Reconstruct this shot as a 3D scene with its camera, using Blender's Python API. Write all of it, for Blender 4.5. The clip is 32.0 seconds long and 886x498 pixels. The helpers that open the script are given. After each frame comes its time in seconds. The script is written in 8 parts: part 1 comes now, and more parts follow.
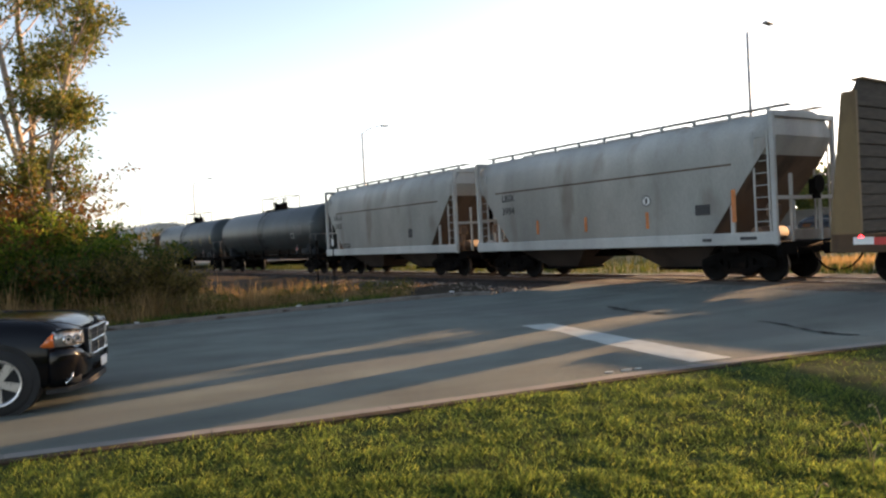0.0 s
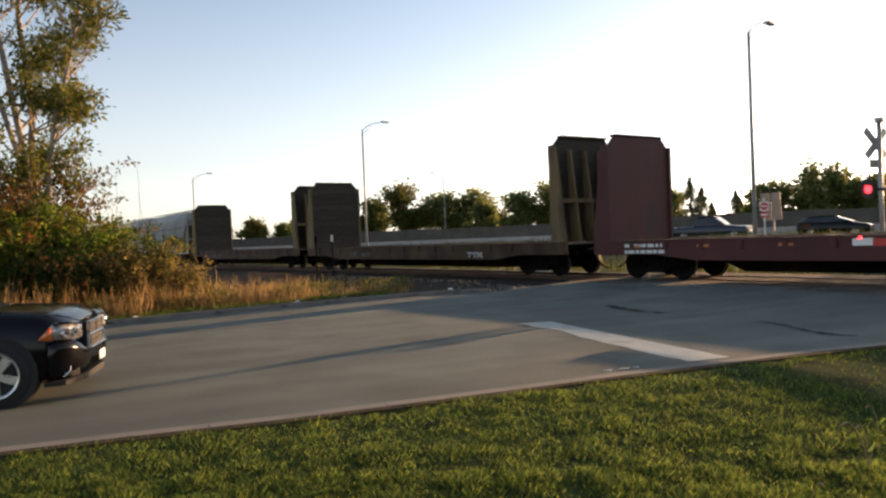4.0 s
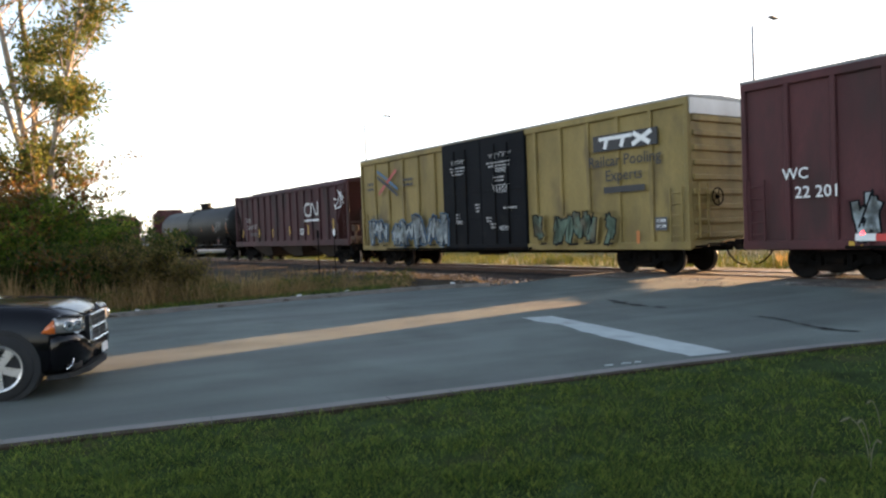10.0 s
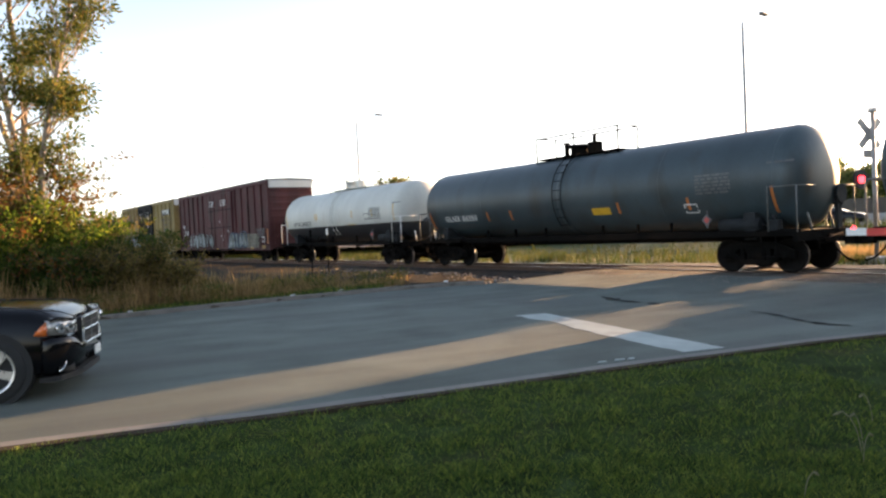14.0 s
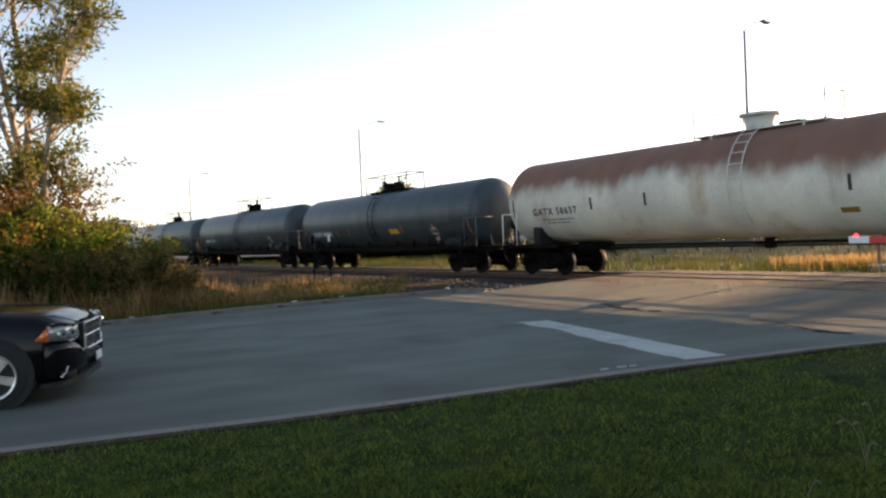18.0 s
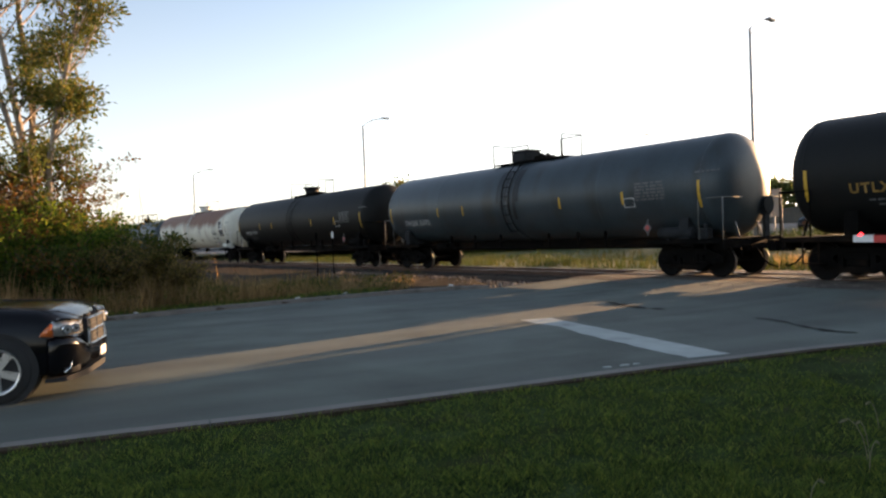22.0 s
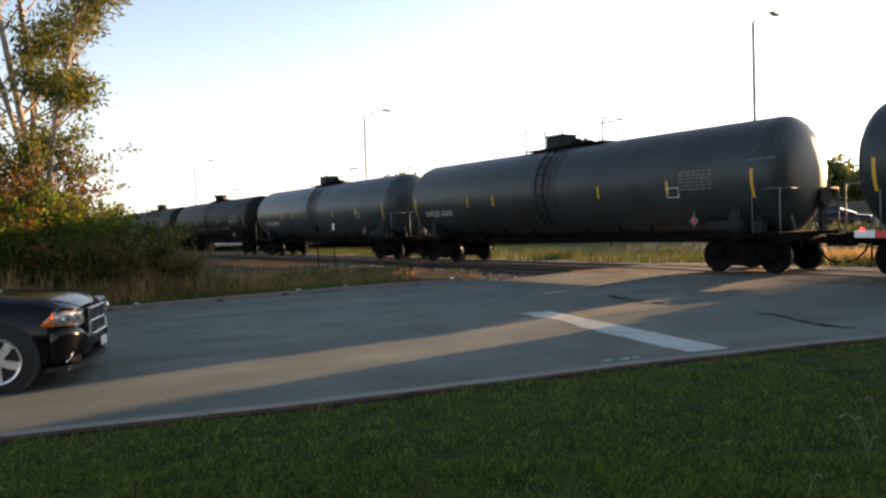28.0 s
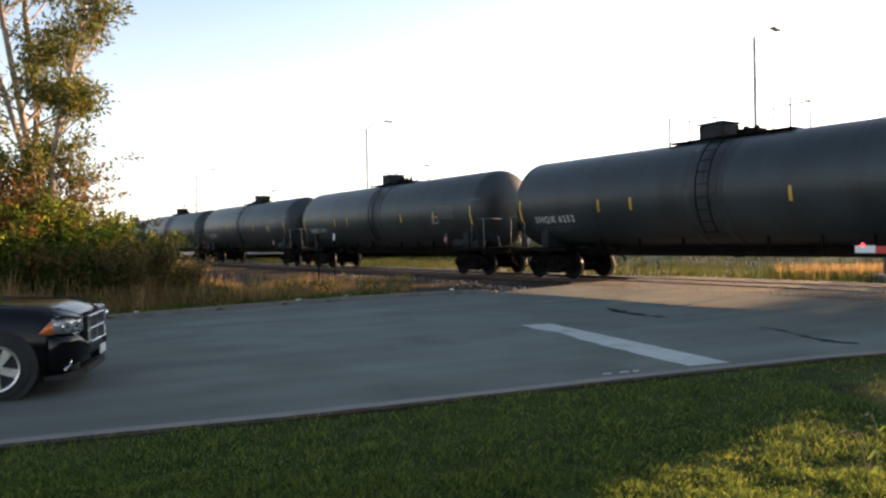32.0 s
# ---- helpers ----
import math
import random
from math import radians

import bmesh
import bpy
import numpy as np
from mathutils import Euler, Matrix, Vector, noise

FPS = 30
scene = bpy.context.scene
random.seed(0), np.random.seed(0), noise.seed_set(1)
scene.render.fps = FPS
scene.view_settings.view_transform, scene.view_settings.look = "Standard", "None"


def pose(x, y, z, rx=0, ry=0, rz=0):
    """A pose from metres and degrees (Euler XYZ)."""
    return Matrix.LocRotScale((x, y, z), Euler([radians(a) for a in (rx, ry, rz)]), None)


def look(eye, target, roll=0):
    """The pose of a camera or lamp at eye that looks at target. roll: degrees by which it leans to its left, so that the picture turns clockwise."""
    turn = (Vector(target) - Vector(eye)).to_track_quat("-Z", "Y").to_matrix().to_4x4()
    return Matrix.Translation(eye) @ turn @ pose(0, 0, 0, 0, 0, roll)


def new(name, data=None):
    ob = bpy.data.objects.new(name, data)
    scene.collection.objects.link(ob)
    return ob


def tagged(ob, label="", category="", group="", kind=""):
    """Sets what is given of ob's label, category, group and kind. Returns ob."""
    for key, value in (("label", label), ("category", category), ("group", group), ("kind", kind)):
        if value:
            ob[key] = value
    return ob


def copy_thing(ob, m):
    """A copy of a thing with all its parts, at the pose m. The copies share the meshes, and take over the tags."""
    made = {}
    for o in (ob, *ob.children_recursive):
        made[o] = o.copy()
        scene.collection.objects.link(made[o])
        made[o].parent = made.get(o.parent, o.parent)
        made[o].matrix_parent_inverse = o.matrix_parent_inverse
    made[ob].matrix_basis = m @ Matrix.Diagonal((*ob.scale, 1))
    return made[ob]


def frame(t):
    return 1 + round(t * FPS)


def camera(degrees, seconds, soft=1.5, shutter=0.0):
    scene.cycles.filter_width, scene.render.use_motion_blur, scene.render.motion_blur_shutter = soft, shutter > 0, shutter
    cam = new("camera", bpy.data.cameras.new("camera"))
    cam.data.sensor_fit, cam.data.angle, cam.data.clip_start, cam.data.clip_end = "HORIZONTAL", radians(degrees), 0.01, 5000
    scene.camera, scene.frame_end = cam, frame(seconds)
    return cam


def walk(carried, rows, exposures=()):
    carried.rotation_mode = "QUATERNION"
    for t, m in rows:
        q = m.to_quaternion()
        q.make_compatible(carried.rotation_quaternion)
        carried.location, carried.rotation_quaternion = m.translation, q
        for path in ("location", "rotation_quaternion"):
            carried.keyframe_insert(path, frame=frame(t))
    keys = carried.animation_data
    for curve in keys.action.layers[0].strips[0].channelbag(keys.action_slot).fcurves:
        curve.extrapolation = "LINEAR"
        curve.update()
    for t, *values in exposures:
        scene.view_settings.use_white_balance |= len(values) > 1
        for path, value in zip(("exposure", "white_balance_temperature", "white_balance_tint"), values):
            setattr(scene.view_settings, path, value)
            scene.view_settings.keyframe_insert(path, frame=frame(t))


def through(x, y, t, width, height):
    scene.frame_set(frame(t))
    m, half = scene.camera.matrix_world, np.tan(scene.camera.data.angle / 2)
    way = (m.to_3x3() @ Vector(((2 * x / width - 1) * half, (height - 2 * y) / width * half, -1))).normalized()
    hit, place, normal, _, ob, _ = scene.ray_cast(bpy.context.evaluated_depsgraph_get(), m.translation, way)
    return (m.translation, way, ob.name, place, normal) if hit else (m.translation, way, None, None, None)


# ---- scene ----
cam = camera(61.4, 32.0, soft=2.4)
EYE = Vector((0.0, 0.0, 1.576))
# seconds, turn to the left, tilt up, lean: a camera held in place, swaying a little
PATH = [
    (0.0, -0.026, -0.706, -2.883), (0.5, 0.011, -0.736, -2.862), (1.0, -0.003, -0.812, -2.638), (1.5, -0.089, -0.894, -2.737),
    (2.0, -0.047, -0.929, -2.61), (2.5, -0.074, -0.856, -2.708), (3.0, -0.11, -0.838, -2.221), (3.5, -0.102, -0.87, -2.369),
    (5.5, 0.01, -1.224, -2.126), (6.0, -0.02, -1.326, -2.149), (6.5, -0.014, -1.386, -2.399), (7.0, -0.0, -1.427, -2.476),
    (7.5, -0.034, -1.484, -2.531), (8.0, -0.047, -1.496, -2.484), (8.5, -0.028, -1.472, -2.422), (9.0, -0.0, -1.427, -2.476),
    (9.5, 0.025, -1.351, -2.241), (10.0, 0.097, -1.374, -2.172), (10.5, 0.005, -1.362, -2.337), (11.0, -0.075, -1.427, -2.3),
    (11.5, -0.17, -1.476, -2.251), (12.0, -0.22, -1.463, -2.577), (12.5, -0.322, -1.472, -2.602), (13.0, -0.362, -1.491, -2.76),
    (13.5, -0.373, -1.514, -2.672), (14.0, -0.424, -1.52, -2.692), (14.5, -0.4, -1.482, -2.523), (16.5, -0.382, -1.334, -2.396),
    (17.0, -0.42, -1.184, -2.667), (17.5, -0.339, -1.015, -2.534), (18.0, -0.305, -0.998, -2.545), (18.5, -0.287, -0.952, -2.732),
    (19.0, -0.216, -0.791, -2.81), (19.5, -0.18, -0.677, -2.692), (20.0, -0.09, -0.653, -2.811), (20.5, -0.003, -0.774, -2.596),
    (21.0, 0.036, -0.906, -2.582), (21.5, 0.072, -1.048, -2.381), (22.0, -0.032, -1.209, -2.288), (22.5, 0.007, -1.321, -2.267),
    (23.0, 0.051, -1.51, -2.18), (23.5, 0.162, -1.68, -2.096), (24.0, 0.155, -1.784, -1.979), (24.5, 0.114, -1.817, -1.811),
    (25.0, 0.06, -1.827, -1.894), (25.5, 0.066, -1.814, -1.757), (27.5, 0.085, -1.843, -1.721), (28.0, 0.056, -1.766, -1.928),
    (28.5, 0.127, -1.661, -1.75), (29.0, 0.13, -1.391, -1.543), (29.5, 0.12, -1.166, -1.611), (30.0, 0.092, -0.943, -1.704),
    (30.5, 0.168, -0.848, -1.779), (31.0, 0.131, -0.889, -1.832), (31.5, 0.053, -0.922, -1.506), (32.0, 0.063, -0.907, -1.369),
]
walk(cam, [(t, Matrix.Translation(EYE) @ pose(0, 0, 0, 90 + tilt, 0, turn) @ pose(0, 0, 0, 0, 0, lean)) for t, turn, tilt, lean in PATH],
     exposures=[(t, e + 0.71, 6760, 14.5) for t, e in ((0.0, 1.19), (2.0, 0.88), (3.5, 0.66), (6.0, 0.7), (9.0, 1.5), (11.5, 2.0), (13.0, 1.8), (14.5, 1.45), (17.0, 1.15), (20.0, 1.05), (24.0, 0.95), (32.0, 1.22))])

# the railway runs along U; N points across it, away from the camera
ALONG = radians(34.7)
U = Vector((-math.sin(ALONG), math.cos(ALONG), 0))
N = Vector((math.cos(ALONG), math.sin(ALONG), 0))
SIDE, CENTRE = 18.26, 19.86

# ---- light ----
SUN_AZ, SUN_EL = 50.0, 8.0
world = bpy.data.worlds.new("sky")
scene.world = world
world.use_nodes = True
wn, wl = world.node_tree.nodes, world.node_tree.links
sky = wn.new("ShaderNodeTexSky")
sky.sky_type, sky.sun_disc = "NISHITA", False
sky.sun_elevation, sky.sun_rotation = radians(SUN_EL), radians(SUN_AZ)
sky.air_density, sky.dust_density, sky.ozone_density = 0.8, 0.7, 1.0
pale = wn.new("ShaderNodeHueSaturation")
place = wn.new("ShaderNodeTexCoord")
split = wn.new("ShaderNodeSeparateXYZ")
wl.new(place.outputs["Generated"], split.inputs[0])
haze = wn.new("ShaderNodeMapRange")
haze.inputs["From Min"].default_value, haze.inputs["From Max"].default_value = 0.0, 0.30
haze.inputs["To Min"].default_value, haze.inputs["To Max"].default_value = 0.35, 0.82
wl.new(split.outputs[2], haze.inputs["Value"])
wl.new(haze.outputs[0], pale.inputs["Saturation"])
wl.new(sky.outputs[0], pale.inputs["Color"])
wl.new(pale.outputs[0], wn["Background"].inputs[0])
wn["Background"].inputs[1].default_value = 0.11
sun = new("sun", bpy.data.lights.new("sun", "SUN"))
sun.data.energy, sun.data.angle, sun.data.color = 5.0, radians(0.6), (1.0, 0.61, 0.305)
sun.matrix_world = look((100 * math.sin(radians(SUN_AZ)) * math.cos(radians(SUN_EL)), 100 * math.cos(radians(SUN_AZ)) * math.cos(radians(SUN_EL)), 100 * math.sin(radians(SUN_EL))), (0, 0, 0))


# ---- materials ----
def mat(name, color, rough=0.6, metal=0.0, var=0.2, scale=2.0, grain=30.0, bump=0.15, stain=None, stain_scale=0.6, stain_amount=0.5, stretch=(1, 1, 1), spec=0.5, coat=0.0, random_tone=0.0, tracks=None):
    """A worn surface: fine grain, broad unevenness and stains of a second colour; tracks: the way (degrees) and strength of long worn bands."""
    m = bpy.data.materials.new(name)
    m.use_nodes = True
    nt, b = m.node_tree, m.node_tree.nodes["Principled BSDF"]
    co = nt.nodes.new("ShaderNodeTexCoord")
    mp = nt.nodes.new("ShaderNodeMapping")
    mp.inputs["Scale"].default_value = stretch
    nt.links.new(co.outputs["Object"], mp.inputs[0])

    def noise_at(s, detail=4.0):
        n = nt.nodes.new("ShaderNodeTexNoise")
        n.inputs["Scale"].default_value, n.inputs["Detail"].default_value = s, detail
        nt.links.new(mp.outputs[0], n.inputs["Vector"])
        return n.outputs["Fac"]

    def mixed(f, a, c, lo=0.3, hi=0.7):
        r = nt.nodes.new("ShaderNodeMapRange")
        r.inputs["From Min"].default_value, r.inputs["From Max"].default_value = lo, hi
        nt.links.new(f, r.inputs["Value"])
        x = nt.nodes.new("ShaderNodeMix")
        x.data_type = "RGBA"
        nt.links.new(r.outputs[0], x.inputs["Factor"])
        for val, sock in ((a, x.inputs["A"]), (c, x.inputs["B"])):
            if isinstance(val, tuple):
                sock.default_value = (*val, 1)
            else:
                nt.links.new(val, sock)
        return x.outputs["Result"]

    low = tuple(max(0, k * (1 - var)) for k in color)
    high = tuple(min(1, k * (1 + var)) for k in color)
    col = mixed(noise_at(scale), low, high)
    fine = noise_at(grain, 6.0)
    tone = nt.nodes.new("ShaderNodeMix")
    tone.data_type, tone.blend_type = "RGBA", "MULTIPLY"
    tone.inputs["Factor"].default_value = 1.0
    nt.links.new(col, tone.inputs["A"])
    nt.links.new(mixed(fine, (1 - var * 0.8,) * 3, (1.0, 1.0, 1.0)), tone.inputs["B"])
    col = tone.outputs["Result"]
    if stain:
        edge = 0.75 - 0.45 * stain_amount
        col = mixed(noise_at(stain_scale, 7.0), col, stain, edge, edge + 0.16)
    if tracks:
        turned, drawn = nt.nodes.new("ShaderNodeMapping"), nt.nodes.new("ShaderNodeMapping")
        turned.inputs["Rotation"].default_value = (0, 0, -radians(tracks[0]))
        drawn.inputs["Scale"].default_value = (0.07, 1.0, 1.0)
        nt.links.new(co.outputs["Object"], turned.inputs[0])
        nt.links.new(turned.outputs[0], drawn.inputs[0])
        bands = nt.nodes.new("ShaderNodeTexNoise")
        bands.inputs["Scale"].default_value, bands.inputs["Detail"].default_value = 1.5, 5
        nt.links.new(drawn.outputs[0], bands.inputs["Vector"])
        t3 = nt.nodes.new("ShaderNodeMix")
        t3.data_type, t3.blend_type = "RGBA", "MULTIPLY"
        t3.inputs["Factor"].default_value = 1.0
        nt.links.new(col, t3.inputs["A"])
        nt.links.new(mixed(bands.outputs["Fac"], (1 - tracks[1],) * 3, (1 + tracks[1],) * 3, 0.32, 0.68), t3.inputs["B"])
        col = t3.outputs["Result"]
    if random_tone:
        info = nt.nodes.new("ShaderNodeObjectInfo")
        t2 = nt.nodes.new("ShaderNodeMix")
        t2.data_type, t2.blend_type = "RGBA", "MULTIPLY"
        t2.inputs["Factor"].default_value = 1.0
        nt.links.new(col, t2.inputs["A"])
        nt.links.new(mixed(info.outputs["Random"], (1 - random_tone,) * 3, (1.0, 1.0, 1.0), 0, 1), t2.inputs["B"])
        col = t2.outputs["Result"]
    nt.links.new(col, b.inputs["Base Color"])
    b.inputs["Metallic"].default_value = metal
    b.inputs["Specular IOR Level"].default_value = spec
    b.inputs["Coat Weight"].default_value = coat
    rr = nt.nodes.new("ShaderNodeMapRange")
    rr.inputs["To Min"].default_value, rr.inputs["To Max"].default_value = max(0.02, rough - 0.1), min(1, rough + 0.1)
    nt.links.new(fine, rr.inputs["Value"])
    nt.links.new(rr.outputs[0], b.inputs["Roughness"])
    if bump:
        bp = nt.nodes.new("ShaderNodeBump")
        bp.inputs["Strength"].default_value, bp.inputs["Distance"].default_value = bump, 0.02
        nt.links.new(fine, bp.inputs["Height"])
        nt.links.new(bp.outputs[0], b.inputs["Normal"])
    return m


def leaf_mat(name, tones, rough=0.6, through=0.35):
    """Leaves or blades: tone by island, a little light passing through."""
    m = bpy.data.materials.new(name)
    m.use_nodes = True
    nt, b = m.node_tree, m.node_tree.nodes["Principled BSDF"]
    geo = nt.nodes.new("ShaderNodeNewGeometry")
    ramp = nt.nodes.new("ShaderNodeValToRGB")
    while len(ramp.color_ramp.elements) < len(tones):
        ramp.color_ramp.elements.new(0.5)
    for i, (e, t) in enumerate(zip(ramp.color_ramp.elements, tones)):
        e.position, e.color = i / max(1, len(tones) - 1), (*t, 1)
    nt.links.new(geo.outputs["Random Per Island"], ramp.inputs[0])
    nt.links.new(ramp.outputs[0], b.inputs["Base Color"])
    b.inputs["Roughness"].default_value = rough
    b.inputs["Specular IOR Level"].default_value = 0.12
    tr = nt.nodes.new("ShaderNodeBsdfTranslucent")
    nt.links.new(ramp.outputs[0], tr.inputs[0])
    mx = nt.nodes.new("ShaderNodeMixShader")
    mx.inputs[0].default_value = through
    nt.links.new(b.outputs[0], mx.inputs[1])
    nt.links.new(tr.outputs[0], mx.inputs[2])
    nt.links.new(mx.outputs[0], nt.nodes["Material Output"].inputs[0])
    return m


def glow_mat(name, color, strength):
    m = bpy.data.materials.new(name)
    m.use_nodes = True
    b = m.node_tree.nodes["Principled BSDF"]
    b.inputs["Base Color"].default_value = (*color, 1)
    b.inputs["Emission Color"].default_value = (*color, 1)
    b.inputs["Emission Strength"].default_value = strength
    return m


def glass_mat(name, tint=(0.02, 0.025, 0.03)):
    m = bpy.data.materials.new(name)
    m.use_nodes = True
    b = m.node_tree.nodes["Principled BSDF"]
    b.inputs["Base Color"].default_value = (*tint, 1)
    b.inputs["Roughness"].default_value = 0.05
    b.inputs["Coat Weight"].default_value = 0.5
    return m


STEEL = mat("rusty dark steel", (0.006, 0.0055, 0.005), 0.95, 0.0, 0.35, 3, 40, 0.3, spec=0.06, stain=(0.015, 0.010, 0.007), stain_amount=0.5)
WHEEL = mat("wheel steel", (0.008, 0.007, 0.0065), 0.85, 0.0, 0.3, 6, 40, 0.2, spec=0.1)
TREAD = mat("wheel tread worn bright", (0.14, 0.125, 0.11), 0.5, 0.6, 0.2, 6, 60, 0.05)
RAIL_TOP = mat("polished rail", (0.26, 0.24, 0.23), 0.35, 0.8, 0.15, 4, 60, 0.05)
RAIL_SIDE = mat("rusty rail", (0.10, 0.055, 0.035), 0.8, 0.2, 0.3, 5, 50, 0.3)
TIE = mat("creosoted tie wood", (0.036, 0.029, 0.024), 0.9, 0, 0.35, 4, 40, 0.4, random_tone=0.4)
BALLAST = mat("ballast stone", (0.058, 0.047, 0.040), 0.95, 0, 0.4, 10, 60, 0.6, stain=(0.035, 0.03, 0.027), stain_scale=1.2, spec=0.1)
GUTTER_SOIL = mat("brown soil caught against the kerb", (0.055, 0.042, 0.028), 0.95, 0, 0.4, 4, 40, 0.5, spec=0.05)
ASPHALT = mat("worn asphalt", (0.104, 0.124, 0.108), 0.85, 0, 0.28, 0.7, 90, 0.4, spec=0.35, stain=(0.078, 0.089, 0.080), stain_scale=0.35, stain_amount=0.55, tracks=(24, 0.17))
PANEL = mat("crossing panel", (0.12, 0.098, 0.078), 0.9, 0, 0.4, 2.2, 40, 0.6, stain=(0.060, 0.050, 0.042), stain_scale=1.6, stain_amount=0.65, spec=0.2)
CONCRETE = mat("kerb concrete", (0.165, 0.16, 0.145), 0.85, 0, 0.2, 2, 50, 0.25, stain=(0.16, 0.14, 0.12), stain_scale=2.0)
PAINT_LINE = mat("worn road paint", (0.345, 0.39, 0.37), 0.75, 0, 0.12, 4, 80, 0.1, stain=(0.20, 0.20, 0.195), stain_scale=1.6, stain_amount=0.42)
TAR = mat("tar crack filler", (0.030, 0.031, 0.030), 0.95, 0, 0.2, 8, 40, 0.3, spec=0.03)
SOIL = mat("lawn soil", (0.035, 0.055, 0.018), 0.95, 0, 0.45, 3, 30, 0.6, stain=(0.05, 0.05, 0.02), stain_scale=1.4, stain_amount=0.45, spec=0.03)
KERB_DARK = mat("stained kerb concrete", (0.17, 0.15, 0.13), 0.9, 0, 0.25, 2, 50, 0.25, stain=(0.09, 0.08, 0.065), stain_scale=2.0)
VERGE = mat("dry verge soil", (0.060, 0.046, 0.032), 0.95, 0, 0.4, 2, 30, 0.5, stain=(0.042, 0.042, 0.022), stain_scale=0.5, spec=0.05)
FIELD = mat("field ground", (0.07, 0.085, 0.025), 0.95, 0, 0.4, 0.5, 10, 0.4, stain=(0.13, 0.10, 0.035), stain_scale=0.15)


# ---- building blocks ----
class Shape:
    """Collects vertices and faces of one mesh."""

    def __init__(self):
        self.v, self.f, self.s = [], [], []

    def add(self, vs, fs, smooth=False):
        k = len(self.v)
        self.v += [tuple(p) for p in vs]
        self.f += [tuple(i + k for i in q) for q in fs]
        self.s += [smooth] * len(fs)
        return self

    def box(self, x0, y0, z0, x1, y1, z1, c=0.0):
        """A box, its edges chamfered by c."""
        if c <= 0:
            vs = [(x, y, z) for x in (x0, x1) for y in (y0, y1) for z in (z0, z1)]
            return self.add(vs, [(0, 1, 3, 2), (4, 6, 7, 5), (0, 4, 5, 1), (2, 3, 7, 6), (0, 2, 6, 4), (1, 5, 7, 3)])
        vs, ids = [], {}
        for i, (x, sx) in enumerate(((x0, 1), (x1, -1))):
            for j, (y, sy) in enumerate(((y0, 1), (y1, -1))):
                for k, (z, sz) in enumerate(((z0, 1), (z1, -1))):
                    for a in range(3):
                        ids[i, j, k, a] = len(vs)
                        vs.append((x + (c * sx if a != 0 else 0), y + (c * sy if a != 1 else 0), z + (c * sz if a != 2 else 0)))
        fs = []
        for a in range(3):
            for side in (0, 1):
                ring = []
                for p, q in ((0, 0), (1, 0), (1, 1), (0, 1)):
                    key = [0, 0, 0]
                    key[a], key[(a + 1) % 3], key[(a + 2) % 3] = side, p, q
                    ring.append(ids[(*key, a)])
                fs.append(ring if side else ring[::-1])
            for p in (0, 1):
                for q in (0, 1):
                    b, d = (a + 1) % 3, (a + 2) % 3
                    k0, k1 = [0, 0, 0], [0, 0, 0]
                    k0[b] = k1[b] = p
                    k0[d] = k1[d] = q
                    k1[a] = 1
                    r = [ids[(*k0, b)], ids[(*k1, b)], ids[(*k1, d)], ids[(*k0, d)]]
                    fs.append(r if (p == q) else r[::-1])
        for i in (0, 1):
            for j in (0, 1):
                for k in (0, 1):
                    r = [ids[i, j, k, a] for a in range(3)]
                    fs.append(r if (i + j + k) % 2 else r[::-1])
        return self.add(vs, fs)

    def tube(self, a, b, r, seg=8, r2=None, caps=True):
        a, b = Vector(a), Vector(b)
        r2 = r if r2 is None else r2
        w = (b - a).normalized()
        p = w.orthogonal().normalized()
        q = w.cross(p)
        vs = []
        for o, rad in ((a, r), (b, r2)):
            for i in range(seg):
                t = 2 * math.pi * i / seg
                vs.append(o + rad * (math.cos(t) * p + math.sin(t) * q))
        self.add(vs, [(i, (i + 1) % seg, seg + (i + 1) % seg, seg + i) for i in range(seg)], True)
        if caps:
            k = len(self.v) - 2 * seg
            self.f += [tuple(range(k + seg - 1, k - 1, -1)), tuple(range(k + seg, k + 2 * seg))]
            self.s += [False, False]
        return self

    def path(self, pts, r, seg=6):
        """One bent round bar through the points."""
        pts = [Vector(p) for p in pts]
        p = None
        rings = []
        for i, at in enumerate(pts):
            w = (pts[min(i + 1, len(pts) - 1)] - pts[max(i - 1, 0)]).normalized()
            p = w.orthogonal().normalized() if p is None else (p - w * p.dot(w)).normalized()
            q = w.cross(p)
            rings.append([at + r * (math.cos(6.28319 * k / seg) * p + math.sin(6.28319 * k / seg) * q) for k in range(seg)])
        return self.loft(rings, True)

    def prism(self, pts, axis, lo, hi):
        """A flat outline pushed along an axis: pts in the two other axes, in order."""
        n = len(pts)

        def at(p, h):
            q = list(p)
            q.insert(axis, h)
            return q
        vs = [at(p, lo) for p in pts] + [at(p, hi) for p in pts]
        fs = [(i, (i + 1) % n, n + (i + 1) % n, n + i) for i in range(n)]
        fs += [tuple(range(n - 1, -1, -1)), tuple(range(n, 2 * n))]
        return self.add(vs, fs)

    def lathe(self, prof, y, z, seg=40, caps=True):
        """Turned about a line along x: prof is pairs of x and radius."""
        vs = [(x, y + r * math.cos(2 * math.pi * i / seg), z + r * math.sin(2 * math.pi * i / seg)) for x, r in prof for i in range(seg)]
        fs = [(k * seg + i, k * seg + (i + 1) % seg, (k + 1) * seg + (i + 1) % seg, (k + 1) * seg + i) for k in range(len(prof) - 1) for i in range(seg)]
        self.add(vs, fs, True)
        if caps:
            k = len(self.v) - len(vs)
            self.f += [tuple(range(k + seg - 1, k - 1, -1)), tuple(range(len(self.v) - seg, len(self.v)))]
            self.s += [True, True]
        return self

